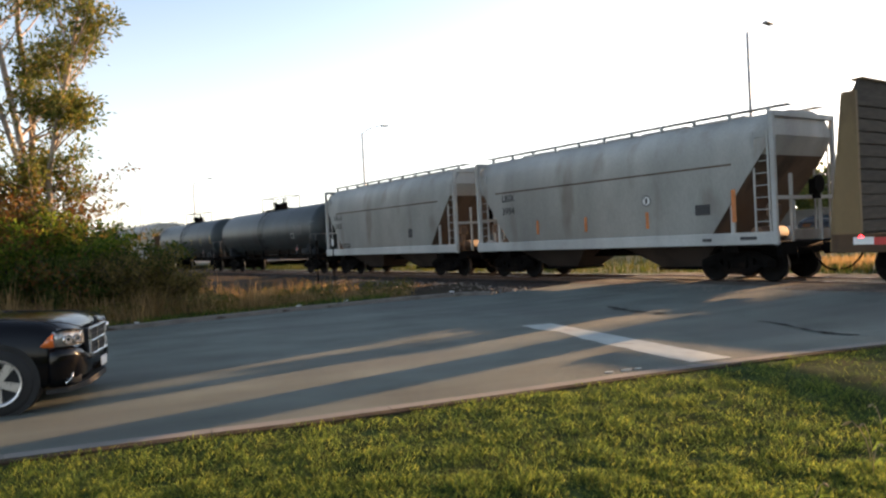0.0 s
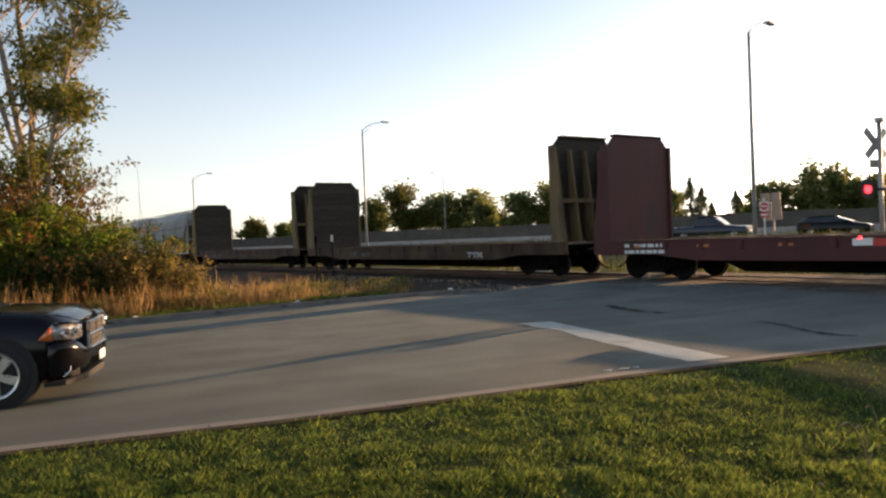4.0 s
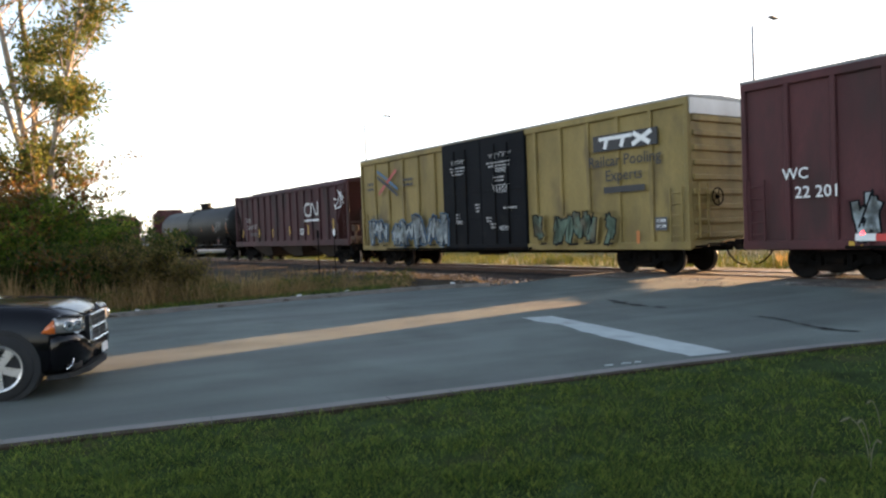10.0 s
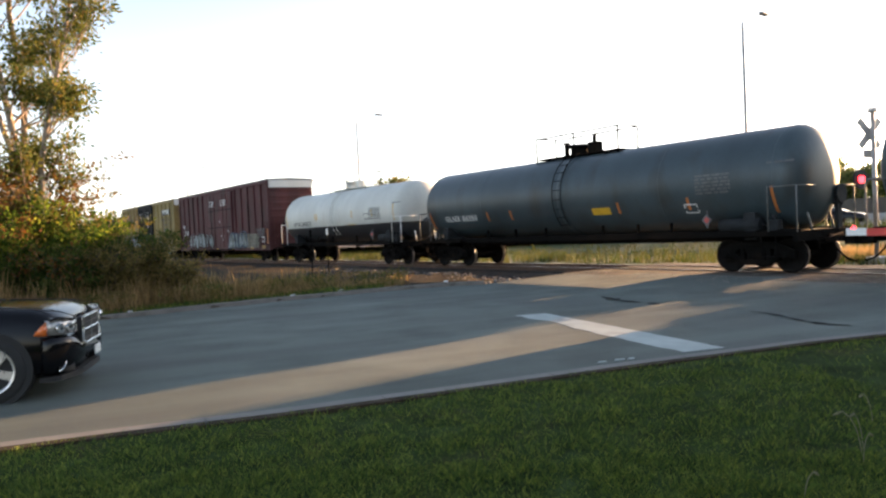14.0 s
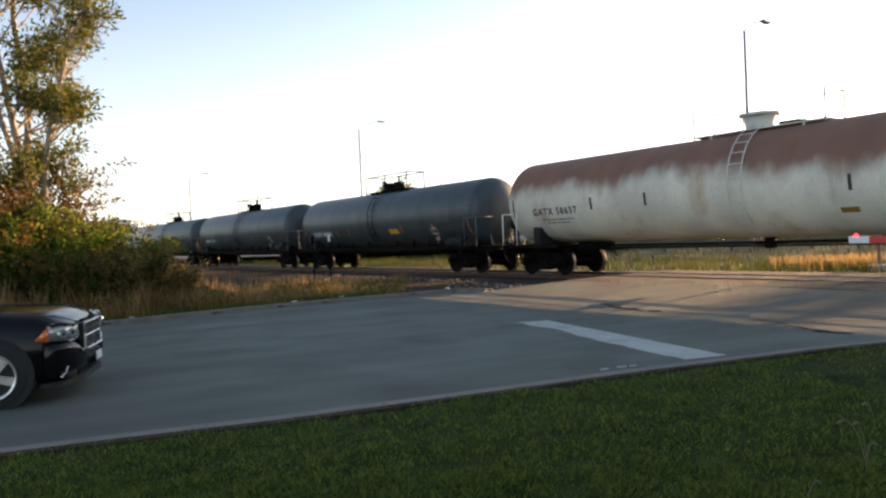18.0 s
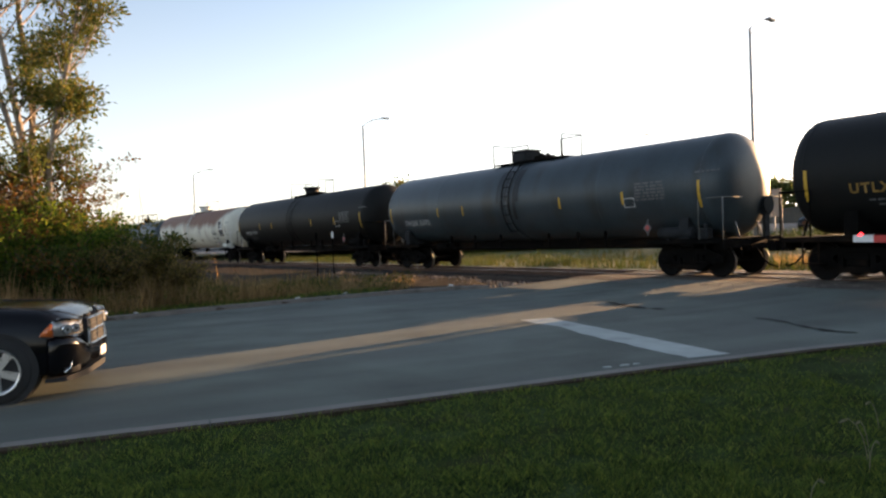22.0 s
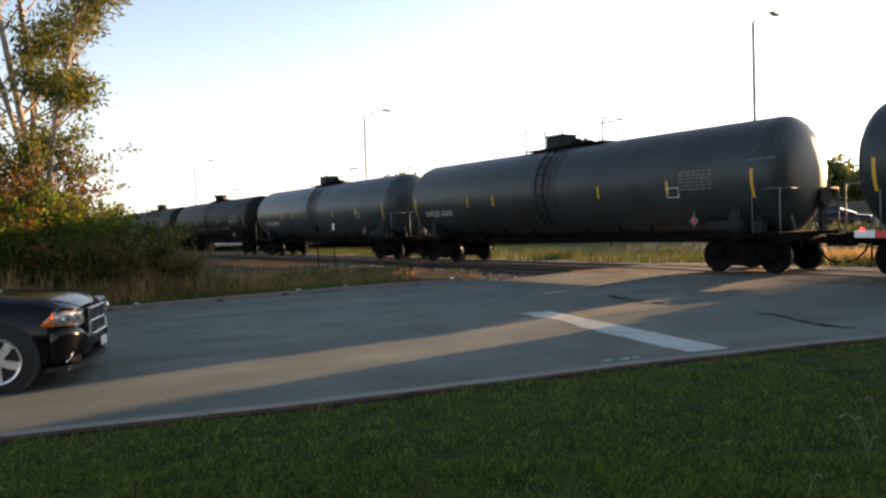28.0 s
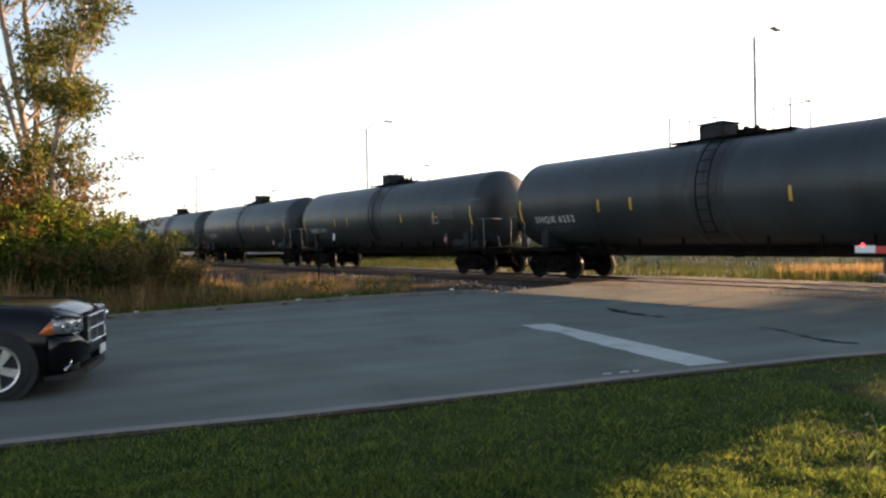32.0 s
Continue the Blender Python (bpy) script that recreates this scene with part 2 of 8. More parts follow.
    def loft(self, rings, smooth=False, caps=True):
        n = len(rings[0])
        vs = [p for r in rings for p in r]
        fs = [(k * n + i, k * n + (i + 1) % n, (k + 1) * n + (i + 1) % n, (k + 1) * n + i) for k in range(len(rings) - 1) for i in range(n)]
        self.add(vs, fs, smooth)
        if caps:
            k = len(self.v) - len(vs)
            self.f += [tuple(range(k + n - 1, k - 1, -1)), tuple(range(len(self.v) - n, len(self.v)))]
            self.s += [False, False]
        return self

    def moved(self, m, start=0):
        self.v[start:] = [tuple(m @ Vector(p)) for p in self.v[start:]]
        return self

    def mesh(self, name):
        me = bpy.data.meshes.new(name)
        me.from_pydata(self.v, [], self.f)
        me.polygons.foreach_set("use_smooth", self.s)
        bm = bmesh.new()
        bm.from_mesh(me)
        bmesh.ops.recalc_face_normals(bm, faces=bm.faces)
        bm.to_mesh(me)
        bm.free()
        return me


def raw(name, verts, faces, smooth=False):
    """A large mesh straight from arrays."""
    me = bpy.data.meshes.new(name)
    me.from_pydata(verts, [], faces)
    if smooth:
        me.polygons.foreach_set("use_smooth", [True] * len(me.polygons))
    return me


def part(name, shape, material, parent, label="", at=None):
    """One mesh object under a thing or a part; shape may be a mesh that is shared."""
    me = shape.mesh(name) if isinstance(shape, Shape) else shape
    if not me.materials:
        me.materials.append(material)
    ob = new(name, me)
    ob.parent = parent
    if at is not None:
        ob.matrix_local = at
    if label:
        ob["label"] = label
    return ob


def thing(name, label, category, m=None, group="", shape=None, material=None, kind=""):
    """A top-level thing: an Empty at its base, or one mesh."""
    ob = new(name, shape.mesh(name) if isinstance(shape, Shape) else shape)
    if shape is not None and not ob.data.materials:
        ob.data.materials.append(material)
    if m is not None:
        ob.matrix_world = m
    return tagged(ob, label, category, group, kind)


def spot(along, across, z=0.0):
    """A place by metres along and across the railway."""
    return U * along + N * across + Vector((0, 0, z))


def letters(text, size, bold=0.0, space=1.0):
    """Writing as a flat mesh, centred, reading along x and standing up in z, facing -y."""
    cu = bpy.data.curves.new("writing", "FONT")
    cu.body, cu.size, cu.align_x, cu.align_y, cu.offset = text, size, "CENTER", "CENTER", bold
    cu.resolution_u, cu.space_character = 2, space
    ob = bpy.data.objects.new("writing", cu)
    scene.collection.objects.link(ob)
    me = bpy.data.meshes.new_from_object(ob.evaluated_get(bpy.context.evaluated_depsgraph_get()))
    bpy.data.objects.remove(ob)
    me.transform(pose(0, 0, 0, 90, 0, 0))
    return me


# ---- ground, road and railway ----
NEAR_KERB = [(-70, -18.5), (-30, -3.4), (-12, 3.3), (-3.84, 6.32), (-2.77, 6.68), (-1.6, 7.08), (-0.1, 7.66), (1.22, 8.2), (2.4, 8.68), (3.4, 9.06), (4.67, 9.52), (5.75, 9.82), (8, 10.5), (12, 12.1), (40, 23)]
FAR_KERB = [(-70, -4), (-30, 7.5), (-12, 13.9), (-7.57, 16.75), (-6.42, 17.7), (-4.85, 18.95), (-3.32, 20.0), (-1.4, 21.1), (0.22, 21.75), (1.3, 21.6)]


def smooth_line(pts, step=0.5):
    out = []
    for i in range(len(pts) - 1):
        p0, p1, p2, p3 = (Vector(pts[max(0, min(len(pts) - 1, k))]) for k in (i - 1, i, i + 1, i + 2))
        n = max(1, int((p2 - p1).length / step))
        for k in range(n):
            t = k / n
            out.append(0.5 * ((2 * p1) + (p2 - p0) * t + (2 * p0 - 5 * p1 + 4 * p2 - p3) * t * t + (3 * p1 - p0 - 3 * p2 + p3) * t ** 3))
    return out + [Vector(pts[-1])]


def ease(x, a, b):
    t = min(1, max(0, (x - a) / (b - a)))
    return t * t * (3 - 2 * t)


def road_z(x, y):
    p = N.x * x + N.y * y
    return -0.10 + 0.085 * ease(p, 11.5, 17.0)


near_line = [p + Vector((0.04, -0.11)) for p in smooth_line(NEAR_KERB)]
far_line = smooth_line(FAR_KERB)
NEAR_XY = ([p.x for p in near_line], [p.y for p in near_line])
FAR_XY = ([p.x for p in far_line], [p.y for p in far_line])


def near_y(x):
    return float(np.interp(x, *NEAR_XY))


def far_y(x):
    return float(np.interp(x, *FAR_XY))


def region(x, y):
    """What lies at a place: lawn, road, verge, bed (of the railway) or field."""
    p = N.x * x + N.y * y
    if y < near_y(x):
        return "lawn"
    if p > 22.6:
        return "field"
    if x <= 1.3 and y > far_y(x):
        return "bed" if p > 16.9 else "verge"
    if p > 17.6 or (x > 1.3 and y > 21.6 + (x - 1.3) * 0.72):
        return "bed"
    return "road"


def ground_z(x, y):
    p = N.x * x + N.y * y
    r = region(x, y)
    if r == "lawn":
        d = near_y(x) - y
        return -0.075 - 0.14 * ease(d, 0.1, 4.5) + 0.02 * noise.noise(Vector((x, y, 0)) * 0.7)
    if r == "road":
        return -0.32
    if r == "verge":
        d = y - far_y(x)
        return -0.02 + 0.03 * noise.noise(Vector((x, y, 3)) * 0.9) - 0.12 * ease(d, 0.5, 3)
    if r == "bed":
        return -0.30
    return -0.22 + 0.64 * ease(p, 27, 43) + 0.04 * noise.noise(Vector((x, y, 7)) * 0.3)


def build_ground():
    def steps(lo, hi):
        a = [0.0]
        while a[-1] < hi:
            a.append(a[-1] + max(0.35, 0.05 * max(0, abs(a[-1]) - 14)))
        b = [0.0]
        while b[-1] > lo:
            b.append(b[-1] - max(0.35, 0.05 * max(0, abs(b[-1]) - 14)))
        return sorted(set(b[1:] + a))
    xs, ys = steps(-3000, 3000), [y + 10 for y in steps(-3000, 3000)]
    verts = [(x, y, ground_z(x, y)) for y in ys for x in xs]
    nx = len(xs)
    faces, kinds = [], []
    order = {"lawn": 0, "road": 1, "verge": 1, "bed": 1, "field": 2}
    for j in range(len(ys) - 1):
        for i in range(nx - 1):
            k = j * nx + i
            faces.append((k, k + 1, k + nx + 1, k + nx))
            kinds.append(order[region((xs[i] + xs[i + 1]) / 2, (ys[j] + ys[j + 1]) / 2)])
    me = raw("ground", verts, faces, True)
    for m in (SOIL, VERGE, FIELD):
        me.materials.append(m)
    me.polygons.foreach_set("material_index", kinds)
    thing("ground", "mown lawn, dry verge and open field ground", "ground", shape=me, kind="structure")


def build_road():
    """The asphalt between its kerbs, out to the railway."""
    verts, faces, cols = [], [], 18
    line = [p for p in near_line]
    for p in line:
        if p.x <= 1.3:
            top = far_y(p.x)
            end = Vector((p.x, top))
        else:
            # the pavement runs out to the near edge of the track
            reach = (CENTRE - 2.2 - N.x * p.x) / N.y
            end = Vector((p.x, min(reach, 21.6 + (p.x - 1.3) * 0.72)))
        for k in range(cols + 1):
            q = p.lerp(end, k / cols)
            z = road_z(q.x, q.y) + 0.008 * noise.noise(Vector((q.x, q.y, 0)) * 0.4)
            verts.append((q.x, q.y, z))
    for i in range(len(line) - 1):
        for k in range(cols):
            a = i * (cols + 1) + k
            faces.append((a, a + cols + 1, a + cols + 2, a + 1))
    road = thing("road", "worn grey asphalt road rising to the crossing", "road", shape=raw("road", verts, faces, True), material=ASPHALT, kind="structure")
    # the stop line, laid 4 mm above the asphalt
    a, b, c, d = Vector((1.37, 13.83)), Vector((1.97, 14.0)), Vector((3.60, 9.46)), Vector((2.99, 9.24))
    sv, sf = [], []
    for i in range(25):
        for k in range(5):
            wob = 0.035 * noise.noise(Vector((i * 0.9, k * 5, 2)))
            worn = 0.24 * max(0.0, 1 - abs(i - 7) / 4.5) + 0.16 * max(0.0, noise.noise(Vector((i * 0.45, 3, 5))))
            q = a.lerp(d, i / 24).lerp(b.lerp(c, i / 24), worn + (1 - worn) * k / 4) + Vector((wob, 0))
            sv.append((q.x, q.y, road_z(q.x, q.y) + 0.008 * noise.noise(Vector((q.x, q.y, 0)) * 0.4) + 0.005))
    for i in range(24):
        for k in range(4):
            n = i * 5 + k
            sf.append((n, n + 5, n + 6, n + 1))
    part("stop_line", raw("stop_line", sv, sf), PAINT_LINE, road, "worn white stop line")
    for pts, w in (([(5.3, 12.9), (5.43, 12.6), (5.5, 12.2), (5.53, 11.65), (5.6, 11.1), (5.9, 10.7)], 0.13), ([(3.5, 16.6), (3.67, 16.2), (3.84, 15.4), (4.05, 14.95), (4.3, 14.5)], 0.17)):
        s = Shape()
        for p, q in zip(smooth_line(pts, 0.12), smooth_line(pts, 0.12)[1:]):
            wide = 0.32 + 1.1 * noise.noise(Vector((p.x * 5, p.y * 5, 1)))
            if wide < 0.05:
                continue
            p, q = (e + Vector((0.10 * noise.noise(Vector((e.x * 3, e.y * 3, 4))), 0)) for e in (p, q))
            side = (q - p).orthogonal().normalized() * w * wide
            s.add([(*(p + side), road_z(*p) + 0.012), (*(p - side), road_z(*p) + 0.012), (*(q - side), road_z(*q) + 0.012), (*(q + side), road_z(*q) + 0.012)], [(0, 1, 2, 3)])
        part("crack", s, TAR, road, "dark patched crack in the asphalt")
    # flakes of old paint by the kerb and bits lying on the asphalt
    for x, y, a, b in ((1.90, 8.84, 0.06, 0.03), (2.13, 8.93, 0.07, 0.035), (2.28, 8.98, 0.05, 0.03)):
        part("paint_flake", Shape().prism([(x - a, y - b), (x + a * 0.7, y - b * 0.4), (x + a, y + b), (x - a * 0.4, y + b * 0.7)], 2, road_z(x, y) - 0.01, road_z(x, y) + 0.014), PAINT_LINE, road, "flake of worn white paint")
    return road


def build_kerbs():
    for name, line, way, stop in (("kerb_near", near_line, -1, 40), ("kerb_far", far_line, 1, 2)):
        holder = thing(name, "weathered concrete kerb along the road", "kerb", kind="structure")
        run, piece = [], []
        for p in line:
            if -22 < p.x < stop and (name == "kerb_far" or p.x < 7.5):
                run.append(p)
        # kerb stones about 1.5 m long
        for i in range(0, len(run) - 1, 3):
            seg = run[i:i + 4]
            rings, gut = [], []
            for k, p in enumerate(seg):
                t = (seg[min(k + 1, len(seg) - 1)] - seg[max(k - 1, 0)]).normalized()
                o = Vector((-t.y, t.x)) * way
                if k == len(seg) - 1:
                    p = p - t * 0.012
                z0, jit = road_z(p.x, p.y), 0.006 * noise.noise(Vector((p.x, p.y, 9)))
                if way < 0:
                    gut.append([(p.x + o.x * a, p.y + o.y * a, z0 + b + jit) for a, b in ((-0.25, -0.2), (-0.25, 0.013), (-0.004, 0.02), (-0.004, -0.2))])
                prof = [(0.0 if name == "kerb_near" else -0.05, -0.2), (0.0 if name == "kerb_near" else -0.05, 0.014), (0.006, 0.02), (0.02, 0.035 if way < 0 else 0.08), (0.04, 0.04 if way < 0 else 0.095), (0.20 if way < 0 else 0.17, 0.046 if way < 0 else 0.10), (0.20 if way < 0 else 0.17, -0.2)]
                rings.append([(p.x + o.x * a, p.y + o.y * a, z0 + b + jit) for a, b in prof])
            if len(rings) > 1:
                part("kerb_stone", Shape().loft(rings), GUTTER_SOIL if name == "kerb_near" else KERB_DARK, holder)
            if len(gut) > 1:
                part("gutter_slab", Shape().loft(gut), CONCRETE, holder, "pale concrete gutter slab")


def build_track():
    """Ballast, ties and rails; a paved crossing where the road meets them."""
    lo, hi = -430, 520
    bed = Shape()
    prof = [(CENTRE - 3.1, -0.45), (CENTRE - 2.2, -0.2), (CENTRE - 1.6, -0.17), (CENTRE + 1.6, -0.17), (CENTRE + 2.4, -0.3), (CENTRE + 3.3, -0.5)]
    rings = []
    for k in range(0, int((hi - lo) / 2) + 1):
        s = lo + 2 * k
        rings.append([tuple(spot(s, p, z + 0.03 * noise.noise(Vector((s, p, 0))))) for p, z in prof])
    bed.loft(rings, True)
    thing("track_bed", "grey-brown stone ballast under the railway", "ballast", shape=bed, material=BALLAST, kind="structure")
    way = Matrix.Rotation(math.atan2(U.y, U.x), 4, "Z")
    track = thing("railway_track", "single railway track, steel rails on wooden ties", "railway track", Matrix.Translation(spot(0, CENTRE)) @ way, kind="structure")
    for side in (-1, 1):
        y = side * 0.7525
        s = Shape()
        s.prism([(y - 0.07, -0.172), (y + 0.07, -0.172), (y + 0.07, -0.155), (y + 0.012, -0.13), (y + 0.012, -0.05), (y + 0.036, -0.04), (y + 0.036, -0.005), (y - 0.036, -0.005), (y - 0.036, -0.04), (y - 0.012, -0.05), (y - 0.012, -0.13), (y - 0.07, -0.155)], 0, lo, hi)
        rail = part("rail", s, RAIL_SIDE, track, "rusty steel rail with a bright running surface")
        part("running_surface", Shape().box(lo, y - 0.034, -0.006, hi, y + 0.034, 0.0), RAIL_TOP, rail)
    tie = Shape().box(-0.115, -1.3, -0.32, 0.115, 1.3, -0.155, 0.012).mesh("tie")
    tie.materials.append(TIE)
    for k in range(290):
        x = 18.6 + 0.5 * k * (1.0 if k < 200 else 1.0)
        part("tie", tie, TIE, track, at=pose(x + random.uniform(-0.03, 0.03), random.uniform(-0.06, 0.06), random.uniform(-0.01, 0.008), 0, 0, random.uniform(-1.5, 1.5)))
    # crossing surface: panels between and beside the rails
    panel = thing("crossing_surface", "worn brown crossing panels between the rails", "crossing", Matrix.Translation(spot(0, CENTRE)) @ way, kind="structure")
    for y0, y1, m, name in ((-2.2, -1.12, PANEL, "panel"), (-1.10, -0.81, TIE, "timber"), (-0.68, -0.42, TIE, "timber"), (-0.40, 0.40, PANEL, "panel"), (0.42, 0.68, TIE, "timber"), (0.81, 1.10, TIE, "timber"), (1.12, 3.1, PANEL, "panel")):
        for k in range(11):
            a = 17.4 - 2.45 * (k + 1)
            dip = 0.0 if m is PANEL else 0.045
            part(name, Shape().box(a, y0, -0.3, a + 2.43, y1, -0.012 - dip + random.uniform(-0.006, 0.006), 0.01), m, panel)


build_ground()
build_road()
build_kerbs()
build_track()


# ---- train ----
def car_paint(name, color, rough=0.5, rust=(0.10, 0.06, 0.04), amount=0.25, var=0.12, coat=0.0, spec=0.35):
    return mat(name, color, rough, 0.0, var, 0.8, 25, 0.05, spec=spec, stain=rust, stain_scale=1.1, stain_amount=amount, stretch=(1.0, 1.0, 0.35), coat=coat)


TANK_GREY = car_paint("weathered grey tank paint", (0.026, 0.0355, 0.0385), 0.42, (0.020, 0.022, 0.022), 0.45, 0.28, spec=0.42)
TANK_BLUE = car_paint("blue-grey tank paint", (0.042, 0.062, 0.071), 0.42, (0.032, 0.036, 0.036), 0.45, 0.25, spec=0.45)
TANK_BLACK = mat("black tank paint", (0.0075, 0.008, 0.0075), 0.55, 0.0, 0.12, 0.8, 25, 0.05, spec=0.2, stain=(0.011, 0.009, 0.0075), stain_scale=1.1, stain_amount=0.3, stretch=(1.0, 1.0, 0.35))
TANK_LIGHT = car_paint("pale blue-grey tank paint", (0.037, 0.053, 0.062), 0.40, (0.028, 0.032, 0.033), 0.45, 0.28, spec=0.45)
TANK_WHITE = car_paint("white tank paint", (0.60, 0.60, 0.55), 0.5, (0.42, 0.38, 0.33), 0.18)


def rusty_white():
    """Off-white paint whose crown has rusted through, with a ragged soft edge that runs down in streaks."""
    m = car_paint("white paint rusting from the crown", (0.66, 0.64, 0.54), 0.65, (0.44, 0.33, 0.23), 0.32, 0.2)
    nt = m.node_tree
    b = nt.nodes["Principled BSDF"]
    base = b.inputs["Base Color"].links[0].from_socket
    co = nt.nodes.new("ShaderNodeTexCoord")
    sep = nt.nodes.new("ShaderNodeSeparateXYZ")
    nt.links.new(co.outputs["Object"], sep.inputs[0])

    def noise_of(stretch, scale):
        mp = nt.nodes.new("ShaderNodeMapping")
        mp.inputs["Scale"].default_value = stretch
        nt.links.new(co.outputs["Object"], mp.inputs[0])
        n = nt.nodes.new("ShaderNodeTexNoise")
        n.inputs["Scale"].default_value, n.inputs["Detail"].default_value = scale, 5
        nt.links.new(mp.outputs[0], n.inputs["Vector"])
        return n.outputs["Fac"]

    def sums(op, x, y):
        k = nt.nodes.new("ShaderNodeMath")
        k.operation = op
        for v, s in ((x, k.inputs[0]), (y, k.inputs[1])):
            if isinstance(v, float):
                s.default_value = v
            else:
                nt.links.new(v, s)
        return k.outputs[0]
    level = sums("ADD", sep.outputs[2], sums("MULTIPLY", sums("SUBTRACT", noise_of((1, 1, 0.3), 0.45), 0.5), 1.7))
    level = sums("ADD", level, sums("MULTIPLY", sums("SUBTRACT", noise_of((1, 1, 0.5), 2.6), 0.5), 0.55))
    # less rust towards the near head
    level = sums("SUBTRACT", level, sums("MULTIPLY", sums("MAXIMUM", sums("SUBTRACT", sep.outputs[0], 6.8), 0.0), 0.28))
    r = nt.nodes.new("ShaderNodeMapRange")
    r.interpolation_type = "SMOOTHSTEP"
    r.inputs["From Min"].default_value, r.inputs["From Max"].default_value = 2.72, 3.42
    r.inputs["To Max"].default_value = 0.92
    nt.links.new(level, r.inputs["Value"])
    mix = nt.nodes.new("ShaderNodeMix")
    mix.data_type = "RGBA"
    nt.links.new(r.outputs[0], mix.inputs["Factor"])
    nt.links.new(base, mix.inputs["A"])
    tone = nt.nodes.new("ShaderNodeMix")
    tone.data_type = "RGBA"
    nt.links.new(noise_of((1, 1, 0.6), 1.3), tone.inputs["Factor"])
    tone.inputs["A"].default_value, tone.inputs["B"].default_value = (0.12, 0.036, 0.024, 1), (0.22, 0.095, 0.05, 1)
    nt.links.new(tone.outputs["Result"], mix.inputs["B"])
    nt.links.new(mix.outputs["Result"], b.inputs["Base Color"])
    return m


TANK_RUSTY = rusty_white()
DULL_MARK = mat("dull pale spray paint", (0.17, 0.17, 0.16), 0.7, 0, 0.35, 6, 40, 0.0)
TAN_SCRAWL = mat("dull orange spray paint", (0.20, 0.10, 0.035), 0.7, 0, 0.35, 6, 40, 0.0)
GREY_MARK = mat("faded grey stencil paint", (0.10, 0.10, 0.10), 0.6, 0, 0.2, 6, 60, 0.0)
STAIN = mat("dark spill streaks", (0.018, 0.02, 0.023), 0.5, 0, 0.3, 3, 30, 0.0)
HOPPER_GREY = car_paint("dusty light grey hopper paint", (0.40, 0.405, 0.385), 0.65, (0.27, 0.25, 0.22), 0.4, 0.2)
# brown grime, made darker to hold the shade under the hopper ends
HOPPER_DIM = car_paint("grimy shade-darkened hopper slope sheet", (0.115, 0.080, 0.058), 0.85, (0.055, 0.04, 0.03), 0.55)
BAY_DARK = car_paint("dark brown hopper bay", (0.045, 0.034, 0.028), 0.9, (0.025, 0.02, 0.017), 0.5)
OXIDE = car_paint("oxide red car paint", (0.056, 0.019, 0.0205), 0.72, (0.028, 0.015, 0.015), 0.55, 0.3)
BOX_RED = car_paint("brown-red boxcar paint", (0.083, 0.0245, 0.0255), 0.68, (0.042, 0.018, 0.017), 0.5, 0.3)
BOX_YELLOW = car_paint("dull yellow boxcar paint", (0.26, 0.19, 0.066), 0.65, (0.14, 0.10, 0.045), 0.45, 0.22)
DOOR_BLACK = mat("black door paint", (0.007, 0.008, 0.010), 0.7, 0.0, 0.2, 0.8, 25, 0.05, spec=0.12, stain=(0.014, 0.014, 0.014), stain_scale=1.1, stain_amount=0.3)
FLAT_YELLOW = car_paint("grimy yellow flatcar paint", (0.086, 0.052, 0.028), 0.8, (0.036, 0.022, 0.016), 0.6, 0.3)
FLAT_TAN = car_paint("faded tan bulkhead paint", (0.18, 0.125, 0.06), 0.75, (0.06, 0.038, 0.024), 0.55)
FLAT_RED = car_paint("dull maroon flatcar paint", (0.085, 0.027, 0.025), 0.65, (0.05, 0.03, 0.026), 0.45)
BOARD = mat("dark weathered boards", (0.058, 0.047, 0.034), 0.9, 0, 0.35, 2, 25, 0.4, stretch=(1, 1, 6), random_tone=0.35)
DECK = mat("grey flatcar deck boards", (0.17, 0.155, 0.135), 0.9, 0, 0.3, 3, 30, 0.3)
ROOF_WHITE = car_paint("white end panel", (0.62, 0.61, 0.58), 0.55, (0.4, 0.38, 0.35), 0.25)
GALV = mat("galvanised grating", (0.26, 0.26, 0.25), 0.6, 0.4, 0.2, 5, 40, 0.1)
WHITE_MARK = mat("white stencil paint", (0.72, 0.72, 0.70), 0.6, 0, 0.1, 6, 60, 0.0)
TANK_MARK = mat("greyed white stencil paint", (0.45, 0.45, 0.44), 0.6, 0, 0.2, 6, 60, 0.0)
RAIL_DIM = mat("grimy pale grab rail", (0.13, 0.13, 0.125), 0.7, 0, 0.3, 6, 40, 0.0)
SADDLE = mat("grimy dark blue-grey steel", (0.022, 0.024, 0.026), 0.8, 0, 0.3, 3, 40, 0.2, spec=0.2)
BLACK_MARK = mat("black stencil paint", (0.03, 0.03, 0.032), 0.6, 0, 0.1, 6, 60, 0.0)
YELLOW_DIM = mat("faded yellow stencil paint", (0.26, 0.15, 0.03), 0.6, 0, 0.2, 6, 60, 0.0)
YELLOW_MARK = mat("yellow reflective tape", (0.62, 0.36, 0.03), 0.45, 0, 0.12, 6, 60, 0.0)
ORANGE_MARK = mat("faded orange tape", (0.50, 0.16, 0.04), 0.5, 0, 0.15, 6, 60, 0.0)
BLUE_MARK = mat("blue spray paint", (0.05, 0.12, 0.20), 0.55, 0, 0.2, 6, 40, 0.0)
PALE_MARK = mat("pale blue spray paint", (0.33, 0.38, 0.39), 0.6, 0, 0.3, 6, 40, 0.0, stain=(0.12, 0.13, 0.12), stain_scale=2.2, stain_amount=0.6)
GREEN_MARK = mat("green spray paint", (0.11, 0.17, 0.12), 0.6, 0, 0.3, 6, 40, 0.0, stain=(0.10, 0.085, 0.05), stain_scale=2.2, stain_amount=0.6)
